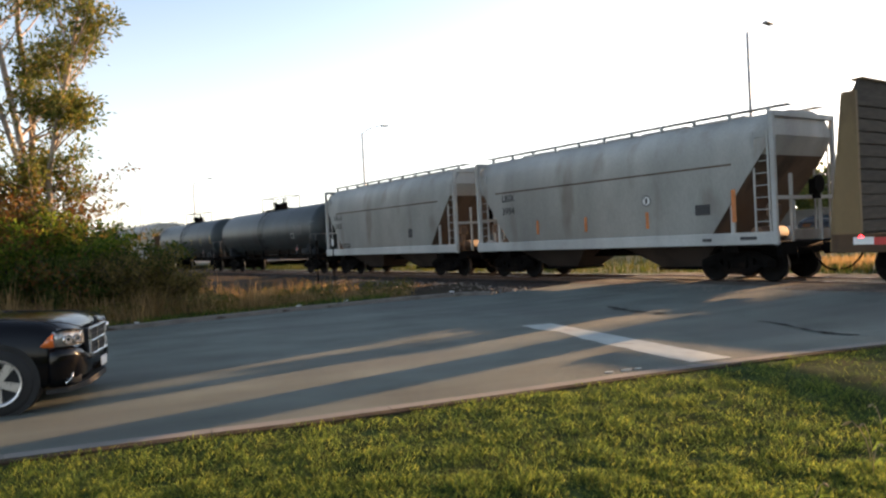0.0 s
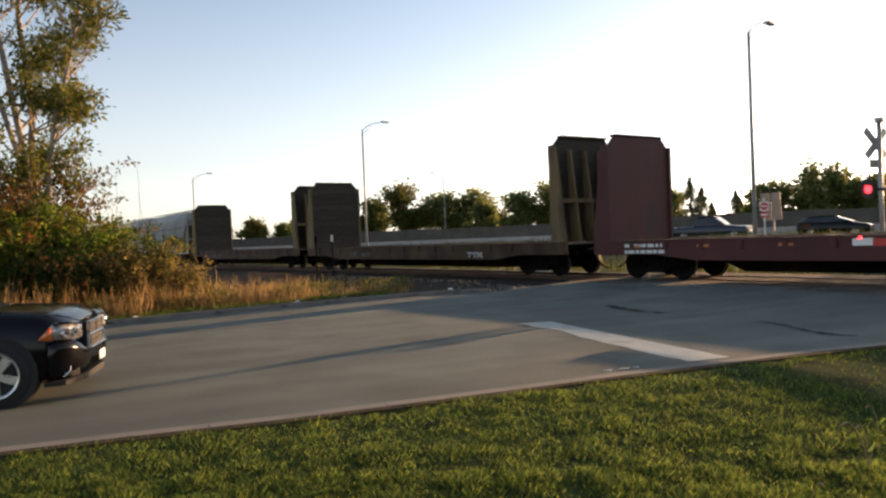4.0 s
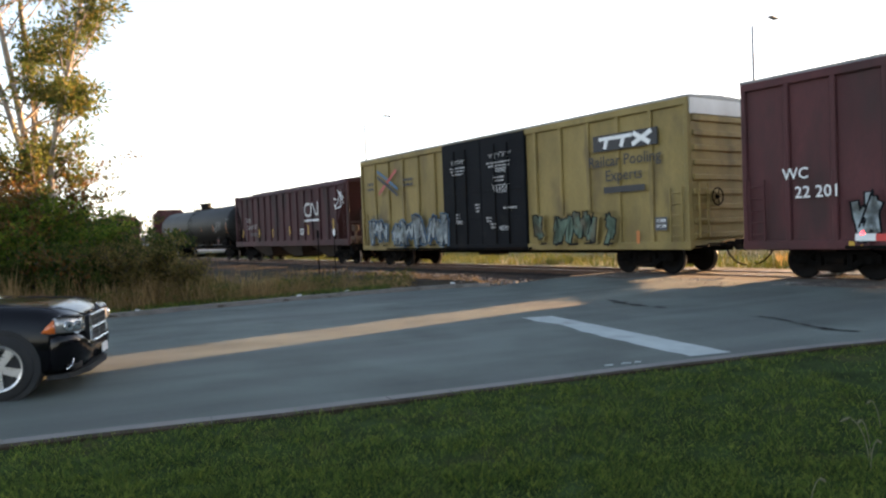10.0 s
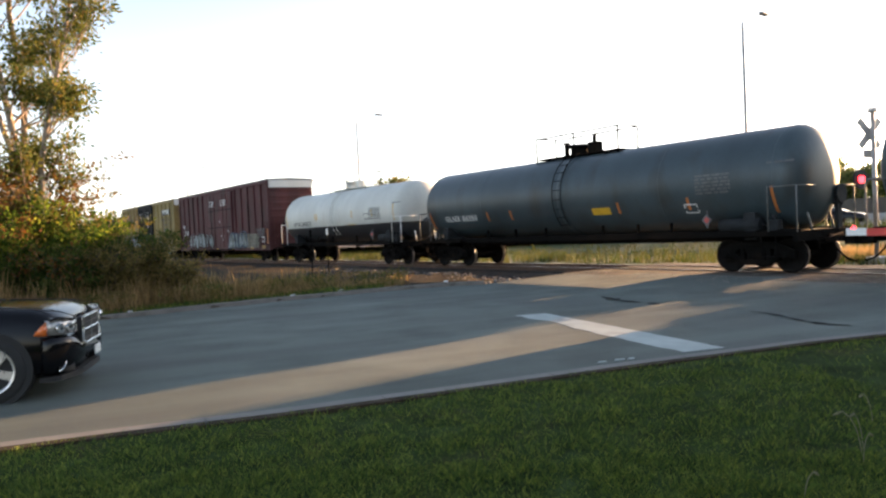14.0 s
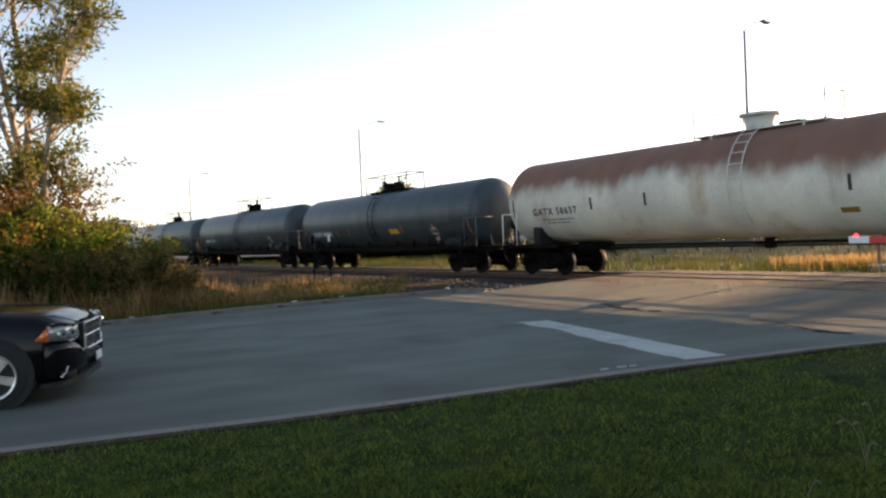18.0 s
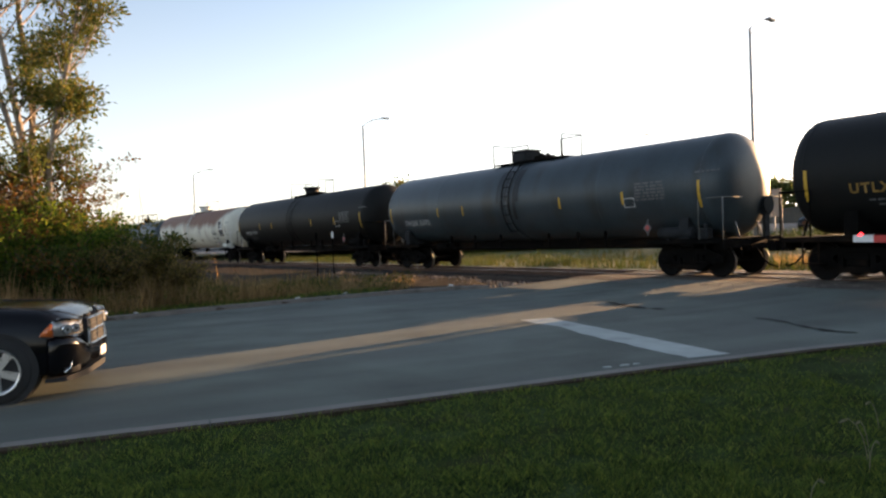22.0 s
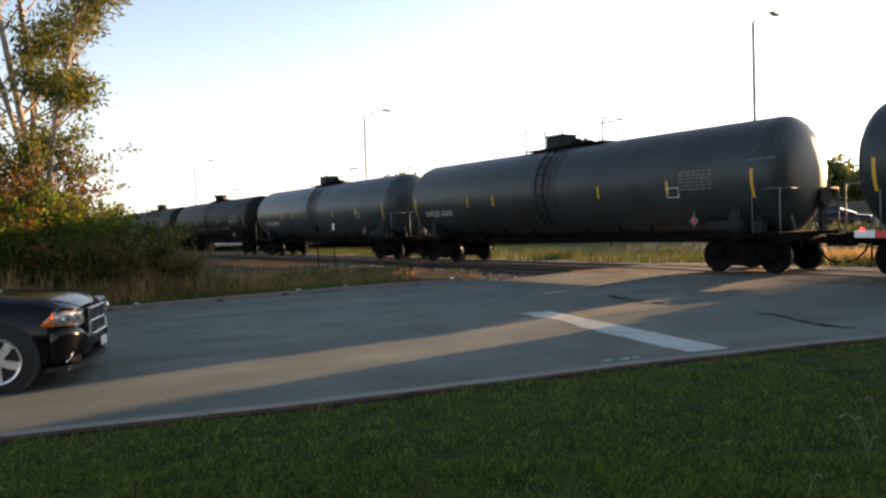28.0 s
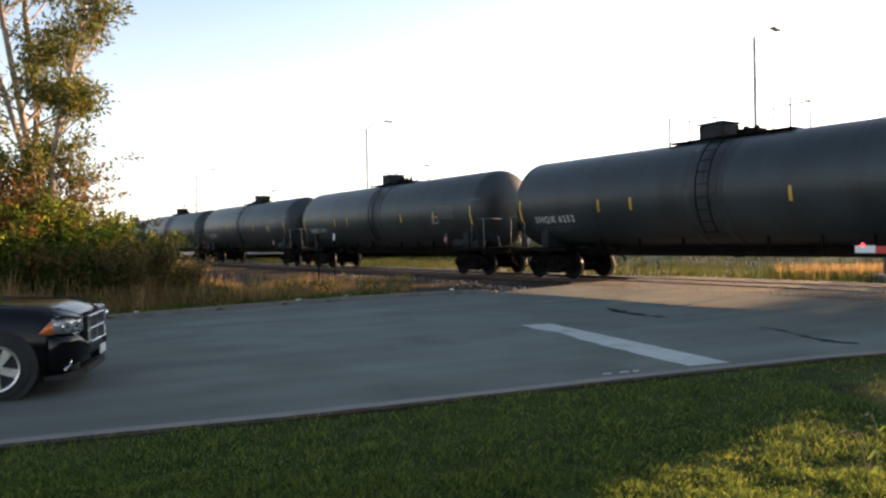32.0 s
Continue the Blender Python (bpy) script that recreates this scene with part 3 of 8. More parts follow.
RED_MARK = mat("red paint mark", (0.45, 0.07, 0.06), 0.55, 0, 0.2, 6, 40, 0.0)

SHARED = {}


def shared(key, make, material):
    if key not in SHARED:
        me = make()
        me = me.mesh(key) if isinstance(me, Shape) else me
        if not me.materials:
            me.materials.append(material)
        SHARED[key] = me
    return SHARED[key]


def wheel_shape():
    """A dished wheel; its tread and flange are worn bright."""
    s = Shape()
    s.lathe([(-0.065, 0.20), (-0.065, 0.36), (-0.07, 0.40), (-0.07, 0.445), (-0.062, 0.457), (0.05, 0.462), (0.055, 0.485), (0.075, 0.485), (0.08, 0.40), (0.03, 0.36), (0.02, 0.15), (0.09, 0.13), (0.09, 0.02)], 0, 0, 28)
    s.moved(pose(0, 0, 0, 0, 0, 90))
    me = s.mesh("wheel")
    me.materials.append(WHEEL)
    me.materials.append(TREAD)
    for f in me.polygons:
        c = f.center
        if math.hypot(c.x, c.z) > 0.449 and len(f.vertices) == 4:
            f.material_index = 1
    return me


def frame_shape():
    """Cast truck side: arched top chord, sprung pocket, journal ends."""
    s = Shape()
    s.prism([(-1.14, 0.12), (-0.98, 0.22), (-0.55, 0.36), (0.55, 0.36), (0.98, 0.22), (1.14, 0.12), (1.14, -0.08), (0.78, -0.10), (0.52, 0.16), (-0.52, 0.16), (-0.78, -0.10), (-1.14, -0.08)], 1, -0.08, 0.08)
    s.prism([(-0.80, -0.02), (-0.40, -0.29), (0.40, -0.29), (0.80, -0.02), (0.62, 0.06), (0.34, -0.13), (-0.34, -0.13), (-0.62, 0.06)], 1, -0.08, 0.08)
    for x in (-0.46, 0.32):
        s.box(x, -0.09, -0.20, x + 0.14, 0.09, 0.22, 0.015)
    s.box(-0.30, -0.11, 0.05, 0.30, 0.10, 0.24, 0.02)
    for x in (-0.22, -0.075, 0.075, 0.22):
        for k in range(4):
            s.tube((x, -0.02, -0.14 + 0.055 * k), (x, -0.02, -0.105 + 0.055 * k), 0.062, 8)
        s.tube((x, -0.02, -0.14), (x, -0.02, 0.08), 0.042, 8)
    for x in (-0.889, 0.889):
        s.box(x - 0.15, -0.11, -0.11, x + 0.15, 0.10, 0.15, 0.02)
        s.tube((x, -0.19, 0), (x, 0.12, 0), 0.10, 12)
        s.tube((x, -0.205, 0), (x, -0.19, 0), 0.06, 8)
    return s


def truck_core():
    """Bolster, centre plate and the hung brake gear between the sides."""
    s = Shape().box(-0.24, -1.08, 0.36, 0.24, 1.08, 0.72, 0.03).tube((0, 0, 0.66), (0, 0, 0.82), 0.2, 14)
    for y in (-0.62, 0.5):
        s.box(-0.2, y, 0.70, 0.2, y + 0.12, 0.80, 0.01)
    s.box(-0.5, -0.05, 0.22, 0.5, 0.05, 0.42, 0.02)
    return s


def beam_shape():
    """A trussed brake beam with its shoes."""
    s = Shape().box(-0.05, -0.86, -0.06, 0.05, 0.86, 0.06, 0.01)
    for y in (-0.76, 0.76):
        s.box(-0.02, y - 0.06, -0.16, 0.12, y + 0.06, 0.18, 0.02)
    s.path([(0, -0.8, -0.04), (-0.16, 0, -0.06), (0, 0.8, -0.04)], 0.03, 6)
    return s


def add_truck(car, x):
    """A two-axle truck: bolster, sides, axles and wheels."""
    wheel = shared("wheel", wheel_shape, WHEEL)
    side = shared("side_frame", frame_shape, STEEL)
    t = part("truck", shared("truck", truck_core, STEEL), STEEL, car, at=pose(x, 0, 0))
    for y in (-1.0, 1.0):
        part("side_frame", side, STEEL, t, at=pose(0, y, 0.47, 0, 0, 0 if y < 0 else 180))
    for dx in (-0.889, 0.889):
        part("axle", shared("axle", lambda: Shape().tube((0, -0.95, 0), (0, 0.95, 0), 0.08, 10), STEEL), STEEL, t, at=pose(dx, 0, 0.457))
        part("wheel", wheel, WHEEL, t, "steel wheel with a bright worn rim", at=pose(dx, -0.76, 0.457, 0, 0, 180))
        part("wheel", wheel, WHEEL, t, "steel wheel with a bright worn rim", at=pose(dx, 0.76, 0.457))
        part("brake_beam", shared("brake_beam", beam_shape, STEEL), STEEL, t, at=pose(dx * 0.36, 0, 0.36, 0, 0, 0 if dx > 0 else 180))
    return t


def coupler_shape():
    s = Shape()
    s.box(0, -0.11, -0.09, 0.55, 0.11, 0.09, 0.02)
    s.prism([(0.52, -0.18), (0.78, -0.22), (0.86, -0.06), (0.72, 0.0), (0.86, 0.10), (0.74, 0.2), (0.52, 0.16)], 2, -0.16, 0.16)
    s.path([(0.25, -0.3, 0.0), (0.42, -0.33, -0.30), (0.62, -0.28, -0.52), (0.80, -0.2, -0.60), (0.84, -0.16, -0.56)], 0.028, 6)
    s.box(0.1, -0.34, -0.06, 0.5, -0.26, 0.04)
    s.path([(0.45, -1.35, 0.06), (0.48, -0.9, 0.05), (0.5, -0.2, 0.16)], 0.018, 6)
    s.path([(0.45, -1.35, 0.06), (0.5, -1.38, -0.22)], 0.018, 6)
    return s


def add_couplers(car, half):
    """Drawbars with their air hoses, reaching the coupling plane."""
    c = shared("coupler", coupler_shape, STEEL)
    part("coupler", c, STEEL, car, "rusty knuckle coupler with its air hose", at=pose(half - 0.84, 0, 0.86))
    part("coupler", c, STEEL, car, "rusty knuckle coupler with its air hose", at=pose(-half + 0.84, 0, 0.86, 0, 0, 180))


def write_on(car, text, size, x, z, y, material, label, bold=0.004):
    me = letters(text, size, bold)
    me.materials.append(material)
    return part("lettering", me, material, car, label, at=pose(x, y, z))


def ladder_shape(h, w=0.42, rungs=None):
    s = Shape()
    for x in (-w / 2, w / 2):
        s.box(x - 0.02, -0.025, 0, x + 0.02, 0.025, h)
    n = rungs or max(2, int(h / 0.32))
    for k in range(n):
        z = (k + 0.5) * h / n
        s.tube((-w / 2, 0, z), (w / 2, 0, z), 0.014, 6)
    return s


def bars(rows, width, height, gap, seed):
    """Small unreadable stencilled lines, as plain bars."""
    rng = random.Random(seed)
    s = Shape()
    for r in range(rows):
        x = -width / 2
        z = -r * (height + gap)
        while x < width / 2 - 0.05:
            w = rng.uniform(0.08, 0.28)
            w = min(w, width / 2 - x)
            s.add([(x, 0, z), (x + w, 0, z), (x + w, 0, z + height), (x, 0, z + height)], [(0, 1, 2, 3)])
            x += w + rng.uniform(0.03, 0.07)
    return s


def on_shell(shape, r, zc, off=0.006):
    """Wrap a flat upright shape round the near side of a tank: its heights become arc lengths about the middle."""
    out = []
    for x, y, z in shape.v:
        a = z / r
        out.append((x, -(r + off) * math.cos(a), zc + (r + off) * math.sin(a)))
    shape.v = out
    return shape


def mesh_on_shell(me, x0, z0, r, zc, off=0.006):
    for v in me.vertices:
        a = (v.co.z + z0) / r
        v.co = (v.co.x + x0, -(r + off) * math.cos(a), zc + (r + off) * math.sin(a))
    return me


def patch(x0, x1, z0, z1, n=4):
    s = Shape()
    for k in range(n):
        a, b = z0 + (z1 - z0) * k / n, z0 + (z1 - z0) * (k + 1) / n
        s.add([(x0, 0, a), (x1, 0, a), (x1, 0, b), (x0, 0, b)], [(0, 1, 2, 3)])
    return s


def tank_car(label, paint, length, r=1.5, zc=2.65, mark="", mark_mat=None, mark_x=None, tape=YELLOW_MARK, dome="box", two_tone=None, spill=False, seams=1, white_rails=False, sill=False, mark_z=-0.62, tape_z=-0.22, seed=1, sticker=False, top_rail=False, tag=None, reach=0.0, gear=None, dome_x=-0.3):
    """A general-service tank car on two trucks."""
    car = thing("tank_car", label, "tank car", group="cars of the train")
    half = length / 2
    th = half - 0.85
    head = 0.62
    prof = sorted([(-th + head * (1 - math.cos(math.pi / 2 * k / 9)), r * math.sin(math.pi / 2 * k / 9) ** 0.8 if k else 0.03) for k in range(10)])
    prof += [(-x + reach, q) for x, q in reversed(prof)]
    tank = part("tank", Shape().lathe(prof, 0, zc, 56), paint, car)
    if two_tone:
        s = Shape()
        seg = 24
        vs, fs = [], []
        for x, q in prof:
            rr = q + 0.016
            hi = math.asin(max(-1.0, min(1.0, (two_tone[1] - zc) / rr)))
            for k in range(seg + 1):
                a = -math.pi - hi + (math.pi + 2 * hi) * k / seg
                vs.append((x + math.copysign(0.01, x), -rr * math.cos(a), zc + rr * math.sin(a)))
        for j in range(len(prof) - 1):
            for k in range(seg):
                n = j * (seg + 1) + k
                fs.append((n, n + 1, n + seg + 2, n + seg + 1))
        s.add(vs, fs, True)
        part("lower_band", s, two_tone[0], tank, "dark painted lower half of the tank")
    for k in range(seams):
        x = (k - (seams - 1) / 2) * 1.1 + 0.1
        s = Shape().lathe([(x - 0.16, r), (x - 0.15, r + 0.012), (x + 0.15, r + 0.012), (x + 0.16, r)], 0, zc, 48)
        part("band", s, paint, tank)
    for x in (-th + head + 0.05, -th * 0.5, th * 0.5, th - head - 0.05):
        part("weld_seam", Shape().lathe([(x - 0.03, r - 0.002), (x - 0.015, r + 0.006), (x + 0.015, r + 0.006), (x + 0.03, r - 0.002)], 0, zc, 48), paint, tank)
    if spill:
        rng2 = random.Random(seed + 50)
        for k in range(6):
            x = -0.55 + 0.24 * k + rng2.uniform(-0.05, 0.05)
            w, lo = rng2.uniform(0.04, 0.11), rng2.uniform(-0.75, 0.1)
            s = on_shell(patch(x - w, x + w, lo, 1.35, 10), r, zc, 0.015)
            part("spill_streak", s, STAIN, tank, "dark spill streak down the side")
    # top fittings
    top = zc + r
    dark = TANK_WHITE if dome == "white" or gear else paint
    plat = part("top_platform", Shape().box(-1.98, -0.50, top + 0.0, 2.08, 0.52, top + 0.04).box(-1.4, -0.52, top - 0.1, -1.34, 0.52, top + 0.03).box(1.44, -0.52, top - 0.1, 1.5, 0.52, top + 0.03), STEEL if not white_rails else TANK_WHITE, car)
    if dome == "box":
        m = -1 if dome_x > 0 else 1
        x0, x1 = sorted((-0.95 * m, -0.08 * m))
        s = Shape().box(x0, -0.42, top - 0.1, x1, 0.42, top + 0.46, 0.05).box(x0 - 0.03, -0.45, top + 0.46, x1 + 0.03, 0.45, top + 0.51, 0.02)
        part("manway", s, SADDLE, car, "dark square manway housing")
        part("valve_box", Shape().box(min(0.25 * m, 0.9 * m), -0.28, top + 0.03, max(0.25 * m, 0.9 * m), 0.28, top + 0.2, 0.03).tube((0.4 * m, 0, top + 0.15), (0.4 * m, 0, top + 0.30), 0.09, 8).tube((0.75 * m, 0, top + 0.15), (0.75 * m, 0, top + 0.28), 0.07, 8), STEEL, car)
    elif dome == "bucket":
        s = Shape().tube((dome_x, 0, top - 0.1), (dome_x, 0, top + 0.42), 0.34, 20, 0.46).tube((dome_x, 0, top + 0.42), (dome_x, 0, top + 0.5), 0.56, 20)
        part("manway", s, dark, car)
        part("valve_box", Shape().box(dome_x + 0.7, -0.25, top + 0.05, dome_x + 1.3, 0.25, top + 0.15, 0.03), STEEL, car)
    else:
        s = Shape().tube((-0.2, 0, top - 0.1), (-0.2, 0, top + 0.3), 0.32, 18).tube((-0.2, 0, top + 0.3), (-0.2, 0, top + 0.42), 0.40, 18)
        part("manway", s, dark if dome == "white" else STEEL, car)
        part("valve_box", Shape().box(0.35, -0.2, top + 0.05, 0.75, 0.2, top + 0.45, 0.03).tube((0.55, 0, top + 0.3), (0.55, 0, top + 0.75), 0.06, 8), dark if dome == "white" else STEEL, car)
        part("vent_pipe", Shape().tube((-0.85, 0, top - 0.05), (-0.85, 0, top + 0.5), 0.09, 8).tube((-0.85, 0, top + 0.5), (-0.85, 0, top + 0.56), 0.13, 8), dark if dome == "white" else STEEL, car)
    thick = 0.032 if dome == "valve" else 0.026
    reach_in = 0.0 if dome == "valve" else 0.95
    rim = TANK_WHITE if gear else STEEL
    for x in (-1.95, 2.05):
        part("railing", Shape().path([(x, -0.5, top - 0.1), (x, -0.5, top + 0.82), (x, 0.5, top + 0.82), (x, 0.5, top - 0.1)], thick, 6), rim, plat)
        turn = math.copysign(reach_in, x)
        for y in (-0.5, 0.5) if dome == "valve" else (0.5,):
            part("railing", Shape().tube((x, y, top + 0.8), (turn, y, top + 0.8), thick * 0.85, 6).tube((turn, y, top + 0.8), (turn, y, top - 0.1), thick * 0.8, 6), rim, plat)
    if top_rail:
        for k in range(9):
            x = -th + 1.0 + (2 * th - 2.0) * k / 8
            part("rail_post", Shape().tube((x, -0.45, top - 0.12), (x, -0.45, top + 0.42), 0.02, 6), STEEL, car)
        part("top_handrail", Shape().tube((-th + 1.0, -0.45, top + 0.42), (th - 1.0, -0.45, top + 0.42), 0.018, 6), STEEL, car)
    # underframe: a stub sill, bolster and end platform over each truck
    trucks = half - 2.55
    dark_frame = STEEL if paint is TANK_BLACK else SADDLE
    rails = WHITE_MARK if white_rails else (STEEL if paint is TANK_BLACK else RAIL_DIM)
    for sx in (-1, 1):
        x = sx * (half - (2.30 if sx > 0 else 2.58) + (reach if sx > 0 else 0))
        add_truck(car, x)
        e0, e1 = sx * (half - 0.85 + (reach if sx > 0 else 0)), sx * (half - 1.65)
        inner = x - sx * 1.25
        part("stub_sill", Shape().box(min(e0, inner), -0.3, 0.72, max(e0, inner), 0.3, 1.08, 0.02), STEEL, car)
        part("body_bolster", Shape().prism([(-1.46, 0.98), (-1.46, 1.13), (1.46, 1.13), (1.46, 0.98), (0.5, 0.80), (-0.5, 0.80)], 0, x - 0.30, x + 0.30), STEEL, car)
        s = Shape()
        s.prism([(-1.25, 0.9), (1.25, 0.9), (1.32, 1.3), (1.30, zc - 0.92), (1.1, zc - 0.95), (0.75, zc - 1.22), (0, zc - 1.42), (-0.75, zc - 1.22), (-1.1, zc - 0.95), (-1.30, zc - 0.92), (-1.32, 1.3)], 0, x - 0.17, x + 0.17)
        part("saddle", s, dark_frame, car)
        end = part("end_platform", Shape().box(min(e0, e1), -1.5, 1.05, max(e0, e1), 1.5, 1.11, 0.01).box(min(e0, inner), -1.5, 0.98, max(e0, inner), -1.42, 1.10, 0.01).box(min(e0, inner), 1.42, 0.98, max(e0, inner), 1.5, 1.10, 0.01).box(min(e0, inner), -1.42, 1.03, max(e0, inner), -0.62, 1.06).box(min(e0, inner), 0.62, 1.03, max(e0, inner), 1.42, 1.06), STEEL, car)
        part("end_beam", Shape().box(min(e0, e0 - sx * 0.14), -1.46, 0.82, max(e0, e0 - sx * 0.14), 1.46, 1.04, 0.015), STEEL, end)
        for y in (-1.47, 1.47):
            s = Shape().path([(e1, y, 1.08), (e1, y, 2.28), (e0, y, 2.28), (e0, y * 0.37, 2.28)], 0.022, 6).tube((e0, y, 1.08), (e0, y, 2.28), 0.022, 6)
            part("handrail", s, rails, end, "grab rail at the end of the car")
        part("step", Shape().box(e1 - 0.22, -1.5, 0.42, e1 + 0.22, -1.32, 0.45).box(e1 - 0.22, -1.5, 0.42, e1 - 0.19, -1.46, 1.06).box(e1 + 0.19, -1.5, 0.42, e1 + 0.22, -1.46, 1.06).box(e1 - 0.22, -1.5, 0.70, e1 + 0.22, -1.42, 0.72), STEEL, end)
        for y in (-0.55, 0.55):
            part("head_brace", Shape().path([(e0 - sx * 0.1, y, 1.1), (e0 - sx * 0.28, y, 1.75)], 0.03, 6), rails, end)
        if sx > 0:
            # brake gear stands on the near end
            part("brake_reservoir", Shape().tube((x - 0.95, -1.16, 1.30), (x + 0.28, -1.16, 1.30), 0.185, 16).box(x - 0.7, -1.25, 1.1, x - 0.6, -1.07, 1.2).box(x, -1.25, 1.1, x + 0.1, -1.07, 1.2), gear or dark_frame, end, "round air reservoir on the end platform")
            part("brake_valve", Shape().box(x + 0.5, -1.3, 1.11, x + 0.8, -1.0, 1.42, 0.03).tube((x + 0.65, -1.15, 1.4), (x + 0.65, -1.15, 1.55), 0.07, 8).path([(x + 0.3, -1.16, 1.3), (x + 0.45, -1.16, 1.28), (x + 0.55, -1.15, 1.25)], 0.025, 6), gear or dark_frame, end)
            part("brake_stand", Shape().box(e0 - 0.12, 0.62, 1.1, e0 - 0.02, 0.86, 2.3, 0.01).tube((e0 - 0.02, 0.74, 2.05), (e0 + 0.05, 0.74, 2.05), 0.26, 18).box(e0 - 0.16, 0.55, 1.75, e0 - 0.0, 0.93, 2.2, 0.03), gear or dark_frame, end, "hand brake wheel on its stand")
            part("placard_board", Shape().box(x - 1.22, -1.49, 1.25, x - 1.18, -1.45, 1.75).add([(x - 1.2, -1.5, 1.30), (x - 1.03, -1.5, 1.48), (x - 1.2, -1.5, 1.66), (x - 1.37, -1.5, 1.48)], [(0, 1, 2, 3)]), GREY_MARK if gear is None else TANK_MARK, end, "diamond-shaped hazard placard")
            part("placard_mark", Shape().add([(x - 1.2, -1.506, 1.38), (x - 1.10, -1.506, 1.48), (x - 1.2, -1.506, 1.58), (x - 1.30, -1.506, 1.48)], [(0, 1, 2, 3)]), RED_MARK, end)
    add_couplers(car, half)
    if sill:
        for y in (-1.28, 1.14):
            part("side_sill", Shape().box(-half + 0.9, y, 0.96, half - 0.9, y + 0.14, 1.16, 0.01), STEEL, car)
    if gear is None and not white_rails:
        part("centre_sill", Shape().box(-trucks + 1.2, -0.16, 0.80, trucks - 1.2, 0.16, 1.14, 0.015), STEEL, car)
    part("outlet_valve", Shape().tube((0.1, 0, zc - r + 0.05), (0.1, 0, zc - r - 0.32), 0.16, 12).box(-0.25, -0.2, zc - r - 0.2, 0.45, 0.2, zc - r - 0.1), STEEL, car)
    part("brake_cylinder", Shape().tube((-trucks + 1.5, -0.55, 0.94), (-trucks + 2.3, -0.55, 0.94), 0.16, 12).box(-trucks + 1.3, -0.5, 0.90, -trucks + 2.6, -0.2, 1.15).path([(-trucks + 2.3, -0.55, 0.94), (-trucks + 3.1, -0.6, 0.80), (-trucks + 3.2, -0.6, 0.66)], 0.03, 6), STEEL, car)
    part("brake_rod", Shape().tube((-trucks + 0.5, -0.9, 0.92), (trucks - 0.5, -0.9, 0.92), 0.02, 6), STEEL, car)
    part("train_pipe", Shape().tube((-trucks + 0.5, 0.45, 0.98), (trucks - 0.5, 0.45, 0.98), 0.03, 6), STEEL, car)
    for px in () if gear else (-4.6, -2.9, -1.2, 1.6, 3.1, 4.4):
        part("pipe_hanger", Shape().box(px - 0.025, -0.94, 0.86, px + 0.025, -0.86, zc - r + 0.3), STEEL, car)
    # ladder up the side to the platform
    lm = STEEL if not white_rails else TANK_WHITE
    lad = None
    for x in (-0.21, 0.21):
        pts = []
        for k in range(9):
            a = -0.75 + (math.pi / 2 + 0.35) * k / 8
            pts.append((x + 0.1, -(r + 0.16) * math.cos(a), zc + (r + 0.16) * math.sin(a)))
        rail = part("ladder" if lad is None else "ladder_rail", Shape().path(pts, 0.018, 6), lm, lad or car)
        lad = lad or rail
    for k in range(10):
        a = -0.72 + (math.pi / 2 + 0.3) * k / 9
        part("rung", Shape().tube((-0.11, -(r + 0.16) * math.cos(a), zc + (r + 0.16) * math.sin(a)), (0.31, -(r + 0.16) * math.cos(a), zc + (r + 0.16) * math.sin(a)), 0.013, 6), lm, lad)
    # markings on the near side
    n = 7
    for k in range(n):
        x = -th + 0.72 + (2 * th - 1.44) * k / (n - 1)
        if abs(x) < 0.5:
            continue
        big = k in (0, n - 1)
        if k == 1 and mark:
            x = -half + 5.5
        part("reflector", on_shell(patch(x - 0.045, x + 0.045, tape_z - (0.45 if big else 0.2), tape_z + (0.35 if big else 0.2)), r, zc), tape, car, "upright strip of reflective tape")
    mm = mark_mat or TANK_MARK
    mx = -half + 3.7 if mark_x is None else mark_x
    mz = mark_z
    if mark:
        me = mesh_on_shell(letters(mark, 0.34, 0.010, 1.22), mx, mz, r, zc)
        me.materials.append(mm)
        part("lettering", me, mm, car, "stencilled car mark")
        for k in range(2):
            st = bars(1, 1.5 - 0.4 * k, 0.05, 0.09, seed + k)
            st.v = [(x + mx + 0.1, y, z + mz - 0.32 - 0.13 * k) for x, y, z in st.v]
            tagged(part("small_print", on_shell(st, r, zc), GREY_MARK, car, "row of small stencilled print"), kind="stuff")
    if gear is None:
        st = Shape()
        for k in range(6):
            row = bars(1, 1.15, 0.062, 0.07, seed + 5 + k)
            st.add([(x + th - 2.5, y, z + 0.16 - 0.1 * k) for x, y, z in row.v], row.f)
        tagged(part("small_print", on_shell(st, r, zc), tag or GREY_MARK, car, "block of faded stencilled print"), kind="stuff")
    row = bars(1, 0.8, 0.05, 0.07, seed + 15)
    row.v = [(x + th - 0.45, y, z + 0.35) for x, y, z in row.v]
    tagged(part("head_print", on_shell(row, r, zc), tag or GREY_MARK, car, "short stencilled line near the head"), kind="stuff")
    st = Shape()
    px, pz = th - 3.55, tape_z - 0.30
    stroke(st, [(px, pz), (px + 0.42, pz), (px + 0.42, pz + 0.28), (px, pz + 0.28), (px, pz)], 0.035, 0)
    part("data_plate", on_shell(st, r, zc), mm if mm is not YELLOW_DIM else TANK_MARK, car, "small framed data stencil")
    if sticker:
        part("sticker", on_shell(patch(1.5, 2.3, -0.80, -0.54), r, zc), YELLOW_MARK, car, "yellow warning sticker")
    return car


def curved_loft(levels):
    """Rounded hopper body: (height, half length, half width) from the bottom up."""
    rings = []
    for z, hl, hw in levels:
        rings.append([(-hl, -hw, z), (hl, -hw, z), (hl, hw, z), (-hl, hw, z)])
    return Shape().loft(rings)


